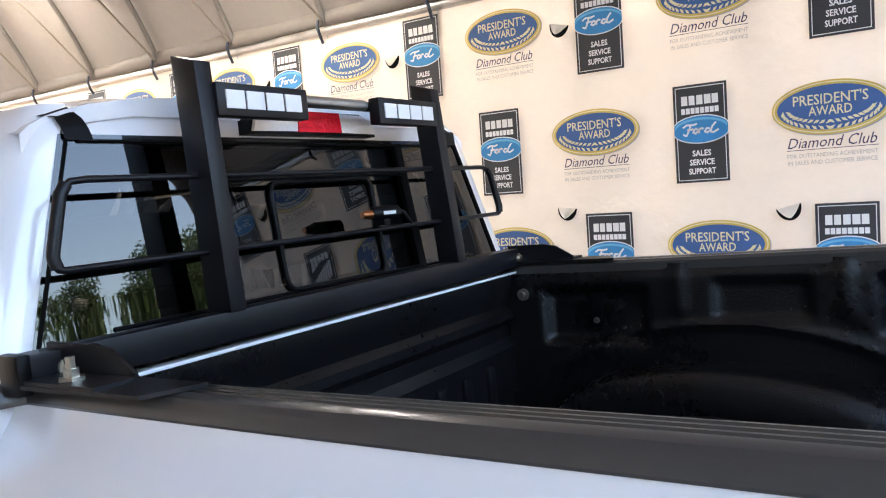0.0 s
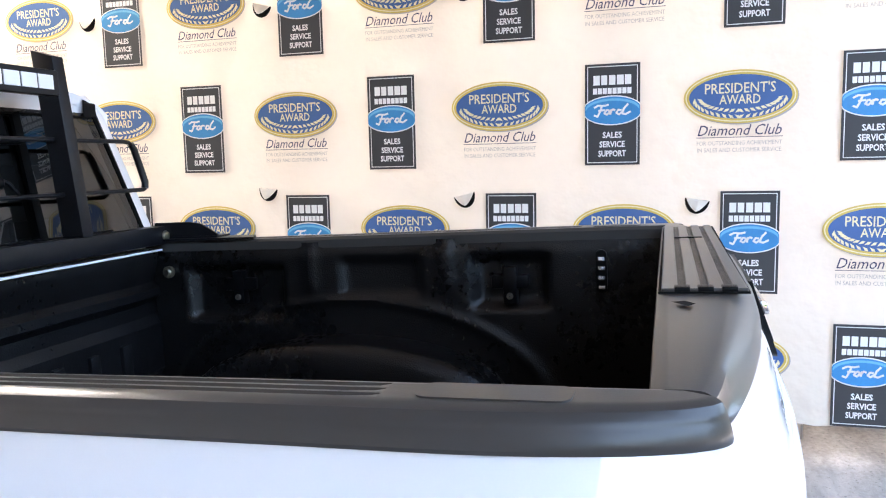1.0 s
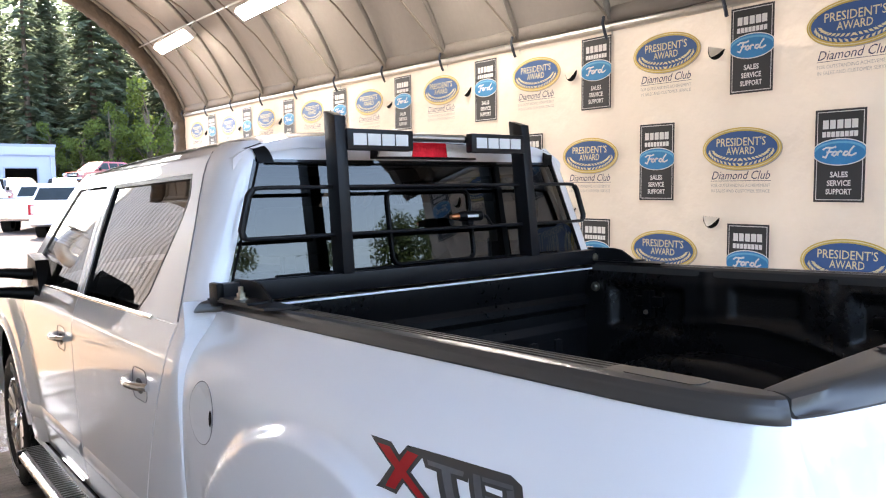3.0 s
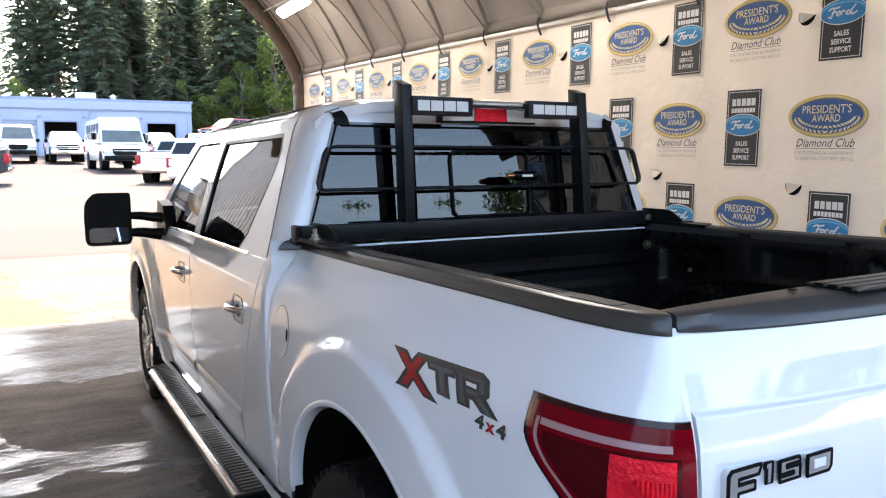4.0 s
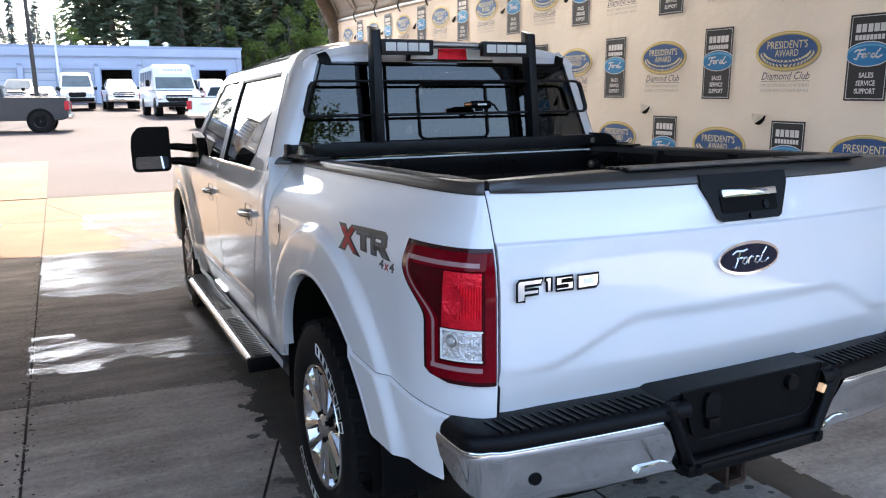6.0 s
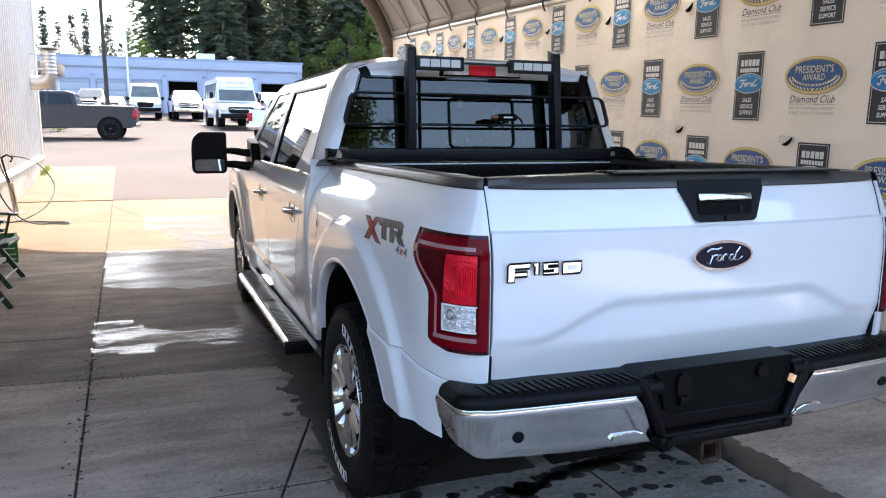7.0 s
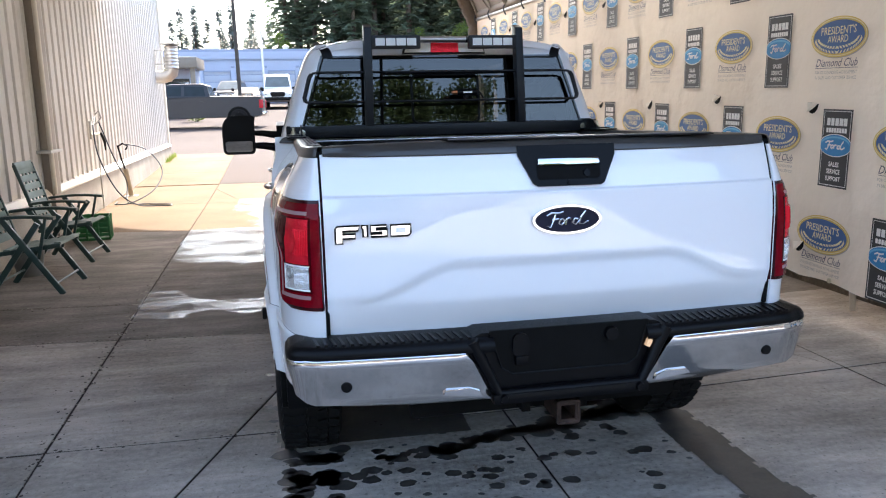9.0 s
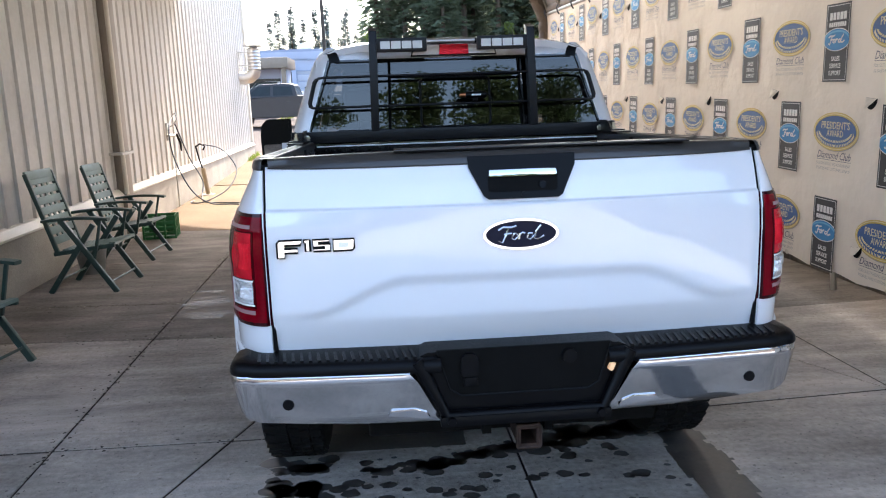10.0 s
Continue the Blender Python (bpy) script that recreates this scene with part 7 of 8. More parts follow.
def build_porch():
    y = 45.0
    t = thing("entry_porch", "grey flat-roofed entry porch across the lot", "building", Matrix.Translation((-7.85, y, lot_height(y))))
    part("roof", Shape().box((-3.4, -1.2, 2.75), (1.5, 2.5, 3.35), 0.03), TAUPE, t, "grey flat roof")
    part("wall", Shape().box((-3.2, 0.6, 0), (1.2, 2.4, 2.75)), BLUE_WALL, t)
    for x in (-2.9, 1.2):
        part("post", Shape().box((x - 0.12, -1.0, 0), (x + 0.12, -0.76, 2.75)), TAUPE, t)
    part("window", Shape().box((-2.6, 0.55, 0.7), (0.8, 0.6, 2.2)), CAR_GLASS, t)


build_porch()


def car_wheel(parent, x, y, r, w):
    s = 1 if x > 0 else -1
    wh = part("wheel", Shape().turned([(x - w / 2, r * 0.6), (x - w / 2, r * 0.92), (x - w * 0.35, r), (x + w * 0.35, r), (x + w / 2, r * 0.92), (x + w / 2, r * 0.6)], 28, at=Matrix.Translation((0, y, r))), RUBBER, parent, "black tyre")
    part("rim", Shape().turned([(x + s * w * 0.30, 0.01), (x + s * w * 0.44, r * 0.12), (x + s * w * 0.34, r * 0.5), (x + s * w * 0.46, r * 0.62)], 24, at=Matrix.Translation((0, y, r))), ALLOY, wh, "bright rim")
    for k in range(7):
        a = k * math.tau / 7
        c, d = Vector((0, math.cos(a), math.sin(a))), Vector((0, -math.sin(a), math.cos(a)))
        pts = [Vector((x + s * w * 0.47, y, r)) + (c * q + d * e) * r for q, e in ((0.26, -0.03), (0.54, -0.11), (0.57, 0.0), (0.54, 0.11), (0.26, 0.03))]
        part("rim_gap", Shape().put(pts, [(0, 1, 2, 3, 4)]), GAP, wh, "", 0)


def shell(outline, w, tuck, at_z=None):
    """A body drawn out of its side outline, with softened flanks; tuck: how much narrower its top is."""
    zs = [z for _, z in outline]
    z0, z1 = min(zs), max(zs)
    s = Shape()
    n = len(outline)
    cy = sum(y for y, _ in outline) / n
    secs = []
    for k, inset in ((-1, 0.05), (-1, 0.0), (1, 0.0), (1, 0.05)):
        row = []
        for y, z in outline:
            half = w - tuck * ((z - z0) / (z1 - z0)) - (0.06 if inset == 0.0 else 0.0) + (0.0 if inset == 0.0 else 0.0)
            if inset == 0.0:
                row.append((k * (half), y, z))
            else:
                row.append((k * half, y + (cy - y) * 0.012, z + ((z0 + z1) / 2 - z) * 0.05))
        secs.append(row)
    order = [secs[0], secs[1], secs[2], secs[3]]
    s.grid(order, closed=True)
    s.put(order[0], [tuple(range(n))]).put(order[3], [tuple(range(n - 1, -1, -1))])
    return s


def vehicle(kind, name, label, category, paint, at):
    """Parked vehicle; it faces its own y, its rear end at y = 0."""
    t = thing(name, label, category, at, "parked vehicles")
    if kind == "long_pickup":
        kind = "pickup"
        L, w, r, ax = 6.21, 0.98, 0.41, (1.05, 5.11)
        low = [(0.0, 0.55), (0.05, 1.36), (2.19, 1.38), (4.71, 1.30), (4.86, 1.29), (5.96, 1.17), (6.16, 1.0), (6.19, 0.55), (5.86, 0.42), (0.3, 0.45)]
        top = [(2.23, 1.33), (2.37, 1.84), (2.62, 1.93), (3.96, 1.91), (4.91, 1.30)]
        panes = [[(2.43, 1.40), (2.51, 1.78), (3.32, 1.82), (3.32, 1.40)], [(3.44, 1.40), (3.44, 1.82), (3.98, 1.80), (4.56, 1.40)]]
    elif kind == "pickup":
        L, w, r, ax = 5.85, 0.98, 0.41, (1.15, 4.80)
        low = [(0.0, 0.55), (0.05, 1.32), (1.78, 1.34), (4.35, 1.28), (4.5, 1.27), (5.6, 1.15), (5.8, 1.0), (5.83, 0.55), (5.5, 0.42), (0.3, 0.45)]
        top = [(1.82, 1.30), (2.0, 1.84), (2.3, 1.92), (3.6, 1.90), (4.55, 1.28)]
        panes = [[(2.12, 1.36), (2.22, 1.78), (2.98, 1.80), (2.98, 1.36)], [(3.10, 1.36), (3.10, 1.80), (3.62, 1.78), (4.20, 1.36)]]
    elif kind == "suv":
        L, w, r, ax = 5.1, 0.98, 0.40, (1.05, 4.05)
        low = [(0.0, 0.5), (-0.02, 1.15), (0.1, 1.25), (3.7, 1.2), (4.85, 1.08), (5.05, 0.9), (5.08, 0.5), (4.8, 0.38), (0.2, 0.42)]
        top = [(0.05, 1.22), (0.35, 1.82), (0.7, 1.92), (2.9, 1.90), (3.85, 1.20)]
        panes = [[(0.42, 1.28), (0.62, 1.74), (1.35, 1.78), (1.35, 1.28)], [(1.45, 1.28), (1.45, 1.78), (2.3, 1.78), (2.3, 1.28)], [(2.4, 1.28), (2.4, 1.78), (2.85, 1.76), (3.5, 1.28)]]
    elif kind == "car":
        L, w, r, ax = 4.6, 0.90, 0.33, (0.9, 3.7)
        low = [(0.0, 0.4), (0.0, 0.9), (0.3, 1.0), (3.3, 0.98), (4.4, 0.85), (4.58, 0.6), (4.5, 0.3), (0.2, 0.3)]
        top = [(0.4, 0.97), (1.05, 1.40), (1.6, 1.48), (2.4, 1.45), (3.4, 0.97)]
        panes = [[(0.85, 1.02), (1.12, 1.36), (1.75, 1.39), (1.75, 1.02)], [(1.85, 1.02), (1.85, 1.39), (2.35, 1.37), (2.95, 1.02)]]
    elif kind == "van":
        L, w, r, ax = 5.6, 1.02, 0.36, (1.0, 4.6)
        low = [(0.0, 0.45), (0.0, 1.30), (4.55, 1.30), (5.3, 1.18), (5.58, 0.95), (5.6, 0.45), (5.3, 0.32), (0.2, 0.35)]
        top = [(0.0, 1.28), (0.05, 2.25), (0.3, 2.33), (3.75, 2.31), (4.05, 2.20), (4.85, 1.28)]
        panes = [[(3.55, 1.45), (3.55, 2.05), (4.1, 2.05), (4.5, 1.45)]]
    else:
        L, w, r, ax = 6.9, 1.12, 0.40, (1.6, 5.9)
        low = [(0.0, 0.55), (0.0, 1.30), (5.0, 1.30), (6.4, 1.22), (6.78, 1.05), (6.82, 0.5), (6.5, 0.4), (0.2, 0.42)]
        top = [(0.0, 1.28), (0.0, 2.50), (0.25, 2.62), (4.9, 2.66), (5.30, 2.50), (5.45, 1.98), (5.95, 1.28)]
        panes = [[(0.5 + i * 0.9, 1.55), (0.5 + i * 0.9, 2.35), (1.28 + i * 0.9, 2.35), (1.28 + i * 0.9, 1.55)] for i in range(5)]
    body = part("body", shell(low, w, 0.05), paint, t, "painted body", 40)
    tuck = 0.14 if kind in ("van", "bus") else 0.24
    cab = part("cabin", shell(top, w - 0.03, tuck), paint, t, "painted cabin", 40)
    z0, z1 = min(z for _, z in top), max(z for _, z in top)

    def half(z):
        return w - 0.03 - tuck * (z - z0) / (z1 - z0)

    for side in (-1, 1):
        for p in panes:
            part("side_window", Shape().put([(side * (half(z) + 0.006), y, z) for y, z in p], [tuple(range(len(p)))]), CAR_GLASS, cab, "dark side window", 0)

    def cross(name_, a, b, lo, hi, grow):
        """A pane across the cabin between two points of its outline."""
        pts = []
        for q, sgn in ((lo, -1), (lo, 1), (hi, 1), (hi, -1)):
            y, z = a[0] + (b[0] - a[0]) * q, a[1] + (b[1] - a[1]) * q
            d = Vector((0, b[1] - a[1], a[0] - b[0])).normalized() * grow
            pts.append((sgn * (half(z) - 0.09), y + d.y, z + d.z))
        part(name_, Shape().put(pts, [(0, 1, 2, 3)]), SCREEN_GLASS if name_ == "windshield" else CAR_GLASS, cab, "dark glass", 0)

    if kind == "bus":
        cross("windshield", top[-1], top[-2], 0.12, 0.98, 0.012)
        part("destination_board", Shape().put([(-0.7, 5.43, 2.14), (0.7, 5.43, 2.14), (0.7, 5.35, 2.46), (-0.7, 5.35, 2.46)], [(0, 1, 2, 3)]), PRINT_WHITE, cab, "pale front board", 0)
        for i in range(7):
            part("board_bar", Shape().box((-0.5 + i * 0.15, 5.34, 2.32), (-0.5 + i * 0.15 + 0.1, 5.40, 2.39)), PRINT_GREY, cab, "unreadable mark")
    else:
        cross("windshield", top[-1], top[-2], 0.10, 0.92, 0.010)
    if kind != "bus":
        cross("rear_window", top[1], top[0], 0.10, 0.80, 0.010)
    gw = 0.66 if kind in ("pickup", "bus") else 0.52
    g = part("grille", Shape().prism([(-gw * 0.8, 0.68), (gw * 0.8, 0.68), (gw, 0.80), (gw, 0.98), (gw * 0.9, 1.02), (-gw * 0.9, 1.02), (-gw, 0.98), (-gw, 0.80)], L - 0.12, L + 0.004, "y"), BLACK, body, "dark grille")
    for z in ((0.80, 0.90) if kind in ("pickup", "suv") else (0.90,)):
        part("grille_bar", Shape().box((-gw * 0.94, L - 0.02, z - 0.022), (gw * 0.94, L + 0.022, z + 0.022), 0.006), CHROME if kind != "van" else BLACK, g)
    for side in (-1, 1):
        for y in sorted({p[0][0] for p in panes} | {panes[-1][-1][0]})[:-1]:
            part("door_line", Shape().box((min(side * (w - 0.068), side * (w - 0.048)), y - 0.055, 0.62), (max(side * (w - 0.068), side * (w - 0.048)), y - 0.043, low[1][1] - 0.03)), GAP, body)
            if kind not in ("bus", "van"):
                part("door_handle", Shape().box((min(side * (w - 0.09), side * (w - 0.028)), y + 0.06, low[1][1] - 0.24), (max(side * (w - 0.09), side * (w - 0.028)), y + 0.24, low[1][1] - 0.20), 0.01), paint, body)
    part("front_bumper", Shape().box((-w + 0.04, L - 0.16, 0.42), (w - 0.04, L + 0.05, 0.66), 0.03), BLACK if kind in ("van", "bus") else CHROME, body, "front bumper")
    part("rear_bumper", Shape().box((-w + 0.04, -0.10, 0.48), (w - 0.04, 0.10, 0.68), 0.03), CHROME if kind == "pickup" else paint, body, "rear bumper")
    hi = 1.20 if kind in ("pickup", "suv") else 0.86 if kind == "car" else 1.25
    for side in (-1, 1):
        part("head_lamp", Shape().box((min(side * (w - 0.30), side * (w - 0.02)), L - 0.22, 0.80), (max(side * (w - 0.30), side * (w - 0.02)), L - 0.01, 0.98), 0.02), CLEAR, body, "clear head lamp")
        part("tail_lamp", Shape().box((min(side * (w - 0.20), side * (w + 0.006)), -0.012, hi - 0.36), (max(side * (w - 0.20), side * (w + 0.006)), 0.16, hi), 0.02), VEHICLE_RED, body, "red tail lamp")
        part("door_mirror", Shape().box((min(side * (w + 0.02), side * (w + 0.22)), panes[-1][-1][0] - 0.12, 1.18 if kind != "bus" else 1.5), (max(side * (w + 0.02), side * (w + 0.22)), panes[-1][-1][0], 1.40 if kind != "bus" else 1.85), 0.02), BLACK, body, "black door mirror")
        for y in ax:
            # closed near-black disc in place of a shaded wheel opening
            part("wheel_arch", Shape().turned([(side * (w - 0.35), r * 1.22), (side * (w + 0.004), r * 1.22), (side * (w + 0.006), 0.02)], 28, at=Matrix.Translation((0, y, r * 1.02))), GAP, body, "near-black disc drawn as the shaded wheel opening")
            car_wheel(t, side * (w - 0.10), y, r, 0.24)
    if kind == "pickup":
        # solid near-black block in place of the shaded open bed
        part("bed_opening", Shape().box((-w + 0.16, 0.10, 1.0), (w - 0.16, 1.72, low[1][1] + 0.025)), GAP, body, "near-black block drawn as the shaded open bed")
        part("tailgate_bar", Shape().box((-0.35, -0.012, 1.06), (0.35, 0.02, 1.16), 0.004), paint, body)
    return t


def parked(kind, name, label, category, paint, x, y, heading):
    """Placed by the middle of its near end; heading: degrees from straight ahead."""
    return vehicle(kind, name, label, category, paint, pose(x + 0.0078 * y, y, lot_height(y), 0.0, 0, heading))


parked("long_pickup", "parked_pickup", "charcoal grey crew cab pickup truck parked on the lot", "pickup truck", CAR_GREY, -2.58, 33.6, 88)
parked("pickup", "parked_pickup", "white pickup truck with red tail lamps parked on the lot", "pickup truck", CAR_WHITE, 2.75, 32.2, -30)
parked("suv", "parked_suv", "white sport utility vehicle parked on the lot", "sport utility", CAR_WHITE, 3.45, 28.6, -28)
parked("bus", "shuttle_bus", "white shuttle bus with a dark windshield on the lot", "shuttle bus", CAR_WHITE, 1.9, 48.0, 184)
parked("van", "cargo_van", "white high-roof cargo van parked on the lot", "van", CAR_WHITE, -2.75, 59.5, 181)
parked("pickup", "parked_pickup", "white pickup truck parked nose-out on the lot", "pickup truck", CAR_WHITE, -0.2, 58.5, 183)
parked("pickup", "parked_pickup", "white pickup truck parked nose-out on the lot", "pickup truck", CAR_WHITE, 5.6, 59.0, 186)
parked("car", "parked_car", "dark red car parked on the lot", "car", CAR_RED, 3.9, 56.0, 182)
parked("car", "parked_car", "dark blue car parked on the lot", "car", CAR_BLUE, -4.6, 57.0, 178)
parked("pickup", "parked_pickup", "white pickup truck parked behind the grey one", "pickup truck", CAR_WHITE, -7.3, 49.0, 165)
parked("suv", "parked_suv", "dark sport utility vehicle parked by the workshop", "sport utility", CAR_GREY, -6.0, 61.0, 176)
parked("car", "parked_car", "white car parked by the workshop", "car", CAR_WHITE, 7.9, 60.5, 170)
parked("suv", "parked_suv", "dark sport utility vehicle parked by the workshop", "sport utility", CAR_BLUE, 9.6, 62.5, 176)


def build_bank():
    rows = []
    for y in spread(58, 84, 10):
        rows.append([(x, y, lot_height(y) - 0.05 + 1.35 * step(11.6, 14.5, x) * step(58, 62, y)) for x in spread(11.4, 60, 24)])
    single("raised_lot", Shape().grid(rows), TARMAC, "raised part of the lot beside the workshop", "ground", kind="structure")


build_bank()
vehicle("suv", "parked_suv", "red sport utility vehicle on the raised lot", "sport utility", CAR_RED, pose(15.2, 64, lot_height(64) + 1.28, 0, 0, 120))
vehicle("pickup", "parked_pickup", "white pickup truck on the raised lot", "pickup truck", CAR_WHITE, pose(20.1, 66, lot_height(66) + 1.28, 0, 0, 100))


def build_pole(x, y, h, r, paint, label, head):
    t = thing("lamp_pole", label, "lamp pole", Matrix.Translation((x, y, lot_height(y))), "poles on the lot")
    part("pole", Shape().tube([(0, 0, 0), (-0.012 * h, 0, h)], [r, r * 0.7], 10), paint, t)
    part("foot", Shape().turned([(0, 0.02), (0, r * 3), (0.5, r * 3), (0.55, r)], 14, axis="z"), FOUND, t, "concrete foot")
    if head:
        part("head", Shape().box((-0.55, -0.15, h - 0.10), (0.10, 0.15, h + 0.05), 0.03), paint, t, "lamp head")
    return t


build_pole(-3.80, 40.0, 12.0, 0.11, POLE, "dark wooden utility pole on the lot", False)
build_pole(-3.3, 60.0, 9.2, 0.10, STEEL, "pale lamp pole with a small lamp head", True)


# ---- trees ----
def tree_meshes(s, leaf):
    """Wood and leaves of one tree as two meshes."""
    out = []
    for slot, name, material in ((0, "trunk", BARK), (1, "crown", leaf)):
        faces = [f for f, m in zip(s.f, s.m) if m == slot]
        used = sorted({i for f in faces for i in f})
        at = {i: k for k, i in enumerate(used)}
        q = Shape()
        q.put([s.v[i] for i in used], [tuple(at[i] for i in f) for f in faces])
        out.append(q.mesh(name, material, 0))
    return out


def fir_mesh(seed, h, wide, bare, needle=NEEDLE):
    rng = random.Random(seed)
    s = Shape()
    s.tube([(0, 0, 0), (0.05, 0.03, h * 0.5), (0, 0, h)], [h * 0.014, h * 0.009, 0.02], 7, 0)
    z = h * bare
    while z < h * 0.985:
        q = (z - h * bare) / (h * (1 - bare))
        reach = wide * (1 - q) ** 0.75 * rng.uniform(0.75, 1.1) + 0.25
        n = rng.randint(4, 6)
        a0 = rng.random() * 6.28
        for k in range(n):
            if rng.random() < 0.10:
                continue
            a = a0 + k * 6.28 / n + rng.uniform(-0.3, 0.3)
            d = Vector((math.cos(a), math.sin(a), 0))
            side = Vector((-d.y, d.x, 0))
            length = reach * rng.uniform(0.6, 1.1)
            droop = rng.uniform(0.15, 0.45)
            m = max(2, int(length / 0.42))
            for i in range(m):
                u = (i + 0.6) / m
                c = Vector((0, 0, z)) + d * (length * u) + Vector((0, 0, 0.25 * u - droop * length * u * u))
                for _ in range(4):
                    w = rng.uniform(0.38, 0.85) * (1.1 - 0.5 * u)
                    e = d * rng.uniform(0.35, 0.75) + side * rng.uniform(-0.6, 0.6) + Vector((0, 0, rng.uniform(-0.42, 0.08)))
                    f = side * w * 0.5 + Vector((0, 0, rng.uniform(-0.15, 0.15)))
                    s.put([c - f, c + f, c + e + f * 0.25, c + e - f * 0.25], [(0, 1, 2, 3)], 1)
        z += rng.uniform(0.32, 0.55) * (h / 24)
    return tree_meshes(s, needle)


def leafy_mesh(seed, h, wide, leaf, trunk=0.3, count=2600, size=1.0):
    rng = random.Random(seed)
    s = Shape()
    s.tube([(0, 0, 0), (0.1, 0, h * 0.3), (0, 0.1, h * 0.7)], [h * 0.022, h * 0.016, h * 0.006], 8, 0)
    clumps = []
    for i in range(16):
        a, q = rng.random() * 6.28, rng.uniform(trunk, 0.95)
        r = wide * math.sqrt(max(0.05, 1 - ((q - 0.6) / 0.45) ** 2)) * rng.uniform(0.25, 0.85)
        c = Vector((math.cos(a) * r, math.sin(a) * r, h * q))
        clumps.append((c, rng.uniform(0.16, 0.30) * wide))
        s.tube([(0, 0, h * max(0.2, q - 0.25)), c * 0.5 + Vector((0, 0, h * q * 0.45)), c], [h * 0.008, h * 0.005, 0.01], 5, 0)
    for i in range(count):
        c, r = rng.choice(clumps)
        d = Vector((rng.gauss(0, 1), rng.gauss(0, 1), rng.gauss(0, 0.8))).normalized() * r * rng.uniform(0.5, 1.25)
        p = c + d
        u = Vector((rng.gauss(0, 1), rng.gauss(0, 1), rng.gauss(0, 1))).normalized() * rng.uniform(0.08, 0.17) * size * wide / 3
        v = u.cross(Vector((rng.gauss(0, 1), rng.gauss(0, 1), rng.gauss(0, 1)))).normalized() * u.length * 0.7
        s.put([p - u, p - v, p + u, p + v], [(0, 1, 2, 3)], 1)
    return tree_meshes(s, leaf)


def plant(name, me, x, y, z, scale, turn, label, group):
    at = Matrix.Translation((x + (0.7 if y > 60 else 0), y, z)) @ pose(0, 0, 0, 0, 0, turn) @ Matrix.Scale(scale, 4)
    t = thing(name, label, "tree" if name != "shrub" else "shrub", at, group)
    for kind, mesh in zip(("trunk", "crown"), me):
        new(kind, mesh).parent = t


def build_trees():
    rng = random.Random(11)
    firs = [fir_mesh(1, 27, 3.6, 0.16), fir_mesh(2, 30, 3.3, 0.22), fir_mesh(3, 24, 3.9, 0.10), fir_mesh(4, 28, 3.0, 0.35)]
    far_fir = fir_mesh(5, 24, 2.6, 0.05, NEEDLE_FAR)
    base = lot_height(90)
    spots = [(-2.4, 90), (-1.0, 95), (0.2, 100), (0.9, 91), (3.2, 88), (4.2, 96)]
    spots += [(5.0 + 2.15 * i + rng.uniform(-0.7, 0.7), 84 + 5.0 * (i % 3) + rng.uniform(-1.5, 1.5)) for i in range(22)]
    spots += [(8.5 + 2.6 * i + rng.uniform(-0.8, 0.8), 103 + 5.0 * (i % 2) + rng.uniform(-1.5, 1.5)) for i in range(17)]
    for i, (x, y) in enumerate(spots):
        plant("fir_tree", firs[i % 4], x, y, base, rng.uniform(0.86, 1.12) * (0.9 if i == 0 else 1), rng.uniform(0, 360), "tall dark green fir tree behind the workshop", "firs behind the workshop")
    woods = Shape()
    for _ in range(16000):
        x = rng.uniform(6, 66)
        top = 30 + 4 * noise.noise((x * 0.35, 3, 0)) + 3 * noise.noise((x * 1.1, 8, 0))
        c = Vector((x, rng.uniform(110, 117), base + rng.uniform(0.3, 1.0) * top * rng.uniform(0.2, 1.0) ** 0.8))
        u = Vector((rng.uniform(-1, 1), rng.uniform(-0.4, 0.4), rng.uniform(-0.5, 0.5))).normalized() * rng.uniform(0.35, 0.8)
        v = Vector((rng.uniform(-0.5, 0.5), rng.uniform(-0.4, 0.4), 1)).normalized() * rng.uniform(0.3, 0.75)
        woods.put([c - u, c - v, c + u, c + v], [(0, 1, 2, 3)])
    single("far_woods", woods, NEEDLE, "dense hazy green woods behind the workshop", "woods", kind="stuff", sharp=0)
    light = leafy_mesh(7, 9, 3.2, LEAF, 0.15)
    dark = leafy_mesh(8, 11, 3.8, LEAF_DARK, 0.2, 12000, 0.62)
    for i, (x, y, sc) in enumerate(((-3.3, 82, 0.8), (-4.8, 84, 0.6), (17.5, 80, 1.0), (21.0, 79, 1.25), (15.2, 81, 0.8), (24.5, 80, 1.0), (28.5, 80, 1.1), (12.6, 82, 0.75))):
        plant("leafy_tree", light, x, y, lot_height(y) + (0.8 if x > 11 else 0), sc, rng.uniform(0, 360), "sunlit yellow-green leafy tree", "leafy trees")
    for i in range(16):
        x, y, sc = -24 + 1.15 * i + rng.uniform(-0.5, 0.5), 150 + 6 * (i % 2), 0.66 + 0.13 * math.sin(i * 2.1)
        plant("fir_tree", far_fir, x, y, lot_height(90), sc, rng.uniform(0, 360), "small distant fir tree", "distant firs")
    for i in range(68):
        a = -84 + i * 2.5
        r = (45 if i % 2 else 53) + 5 * math.sin(i * 2.3)
        x, y = r * math.sin(radians(a)), -r * math.cos(radians(a)) + 2
        plant("leafy_tree", dark, x, y, 0, rng.uniform(0.9, 1.2) * (1.0 if i % 2 else 1.1) * (1.2 if -20 < a < 17 else 0.82), rng.uniform(0, 360), "green leafy tree behind the wash bay", "trees behind the bay")
    shrub = leafy_mesh(9, 1.6, 1.1, LEAF, 0.1, 900)
    plant("shrub", shrub, -5.95, 39.0, lot_height(39), 1.0, 0, "small yellow-green shrub beside the entry porch", "")


build_trees()


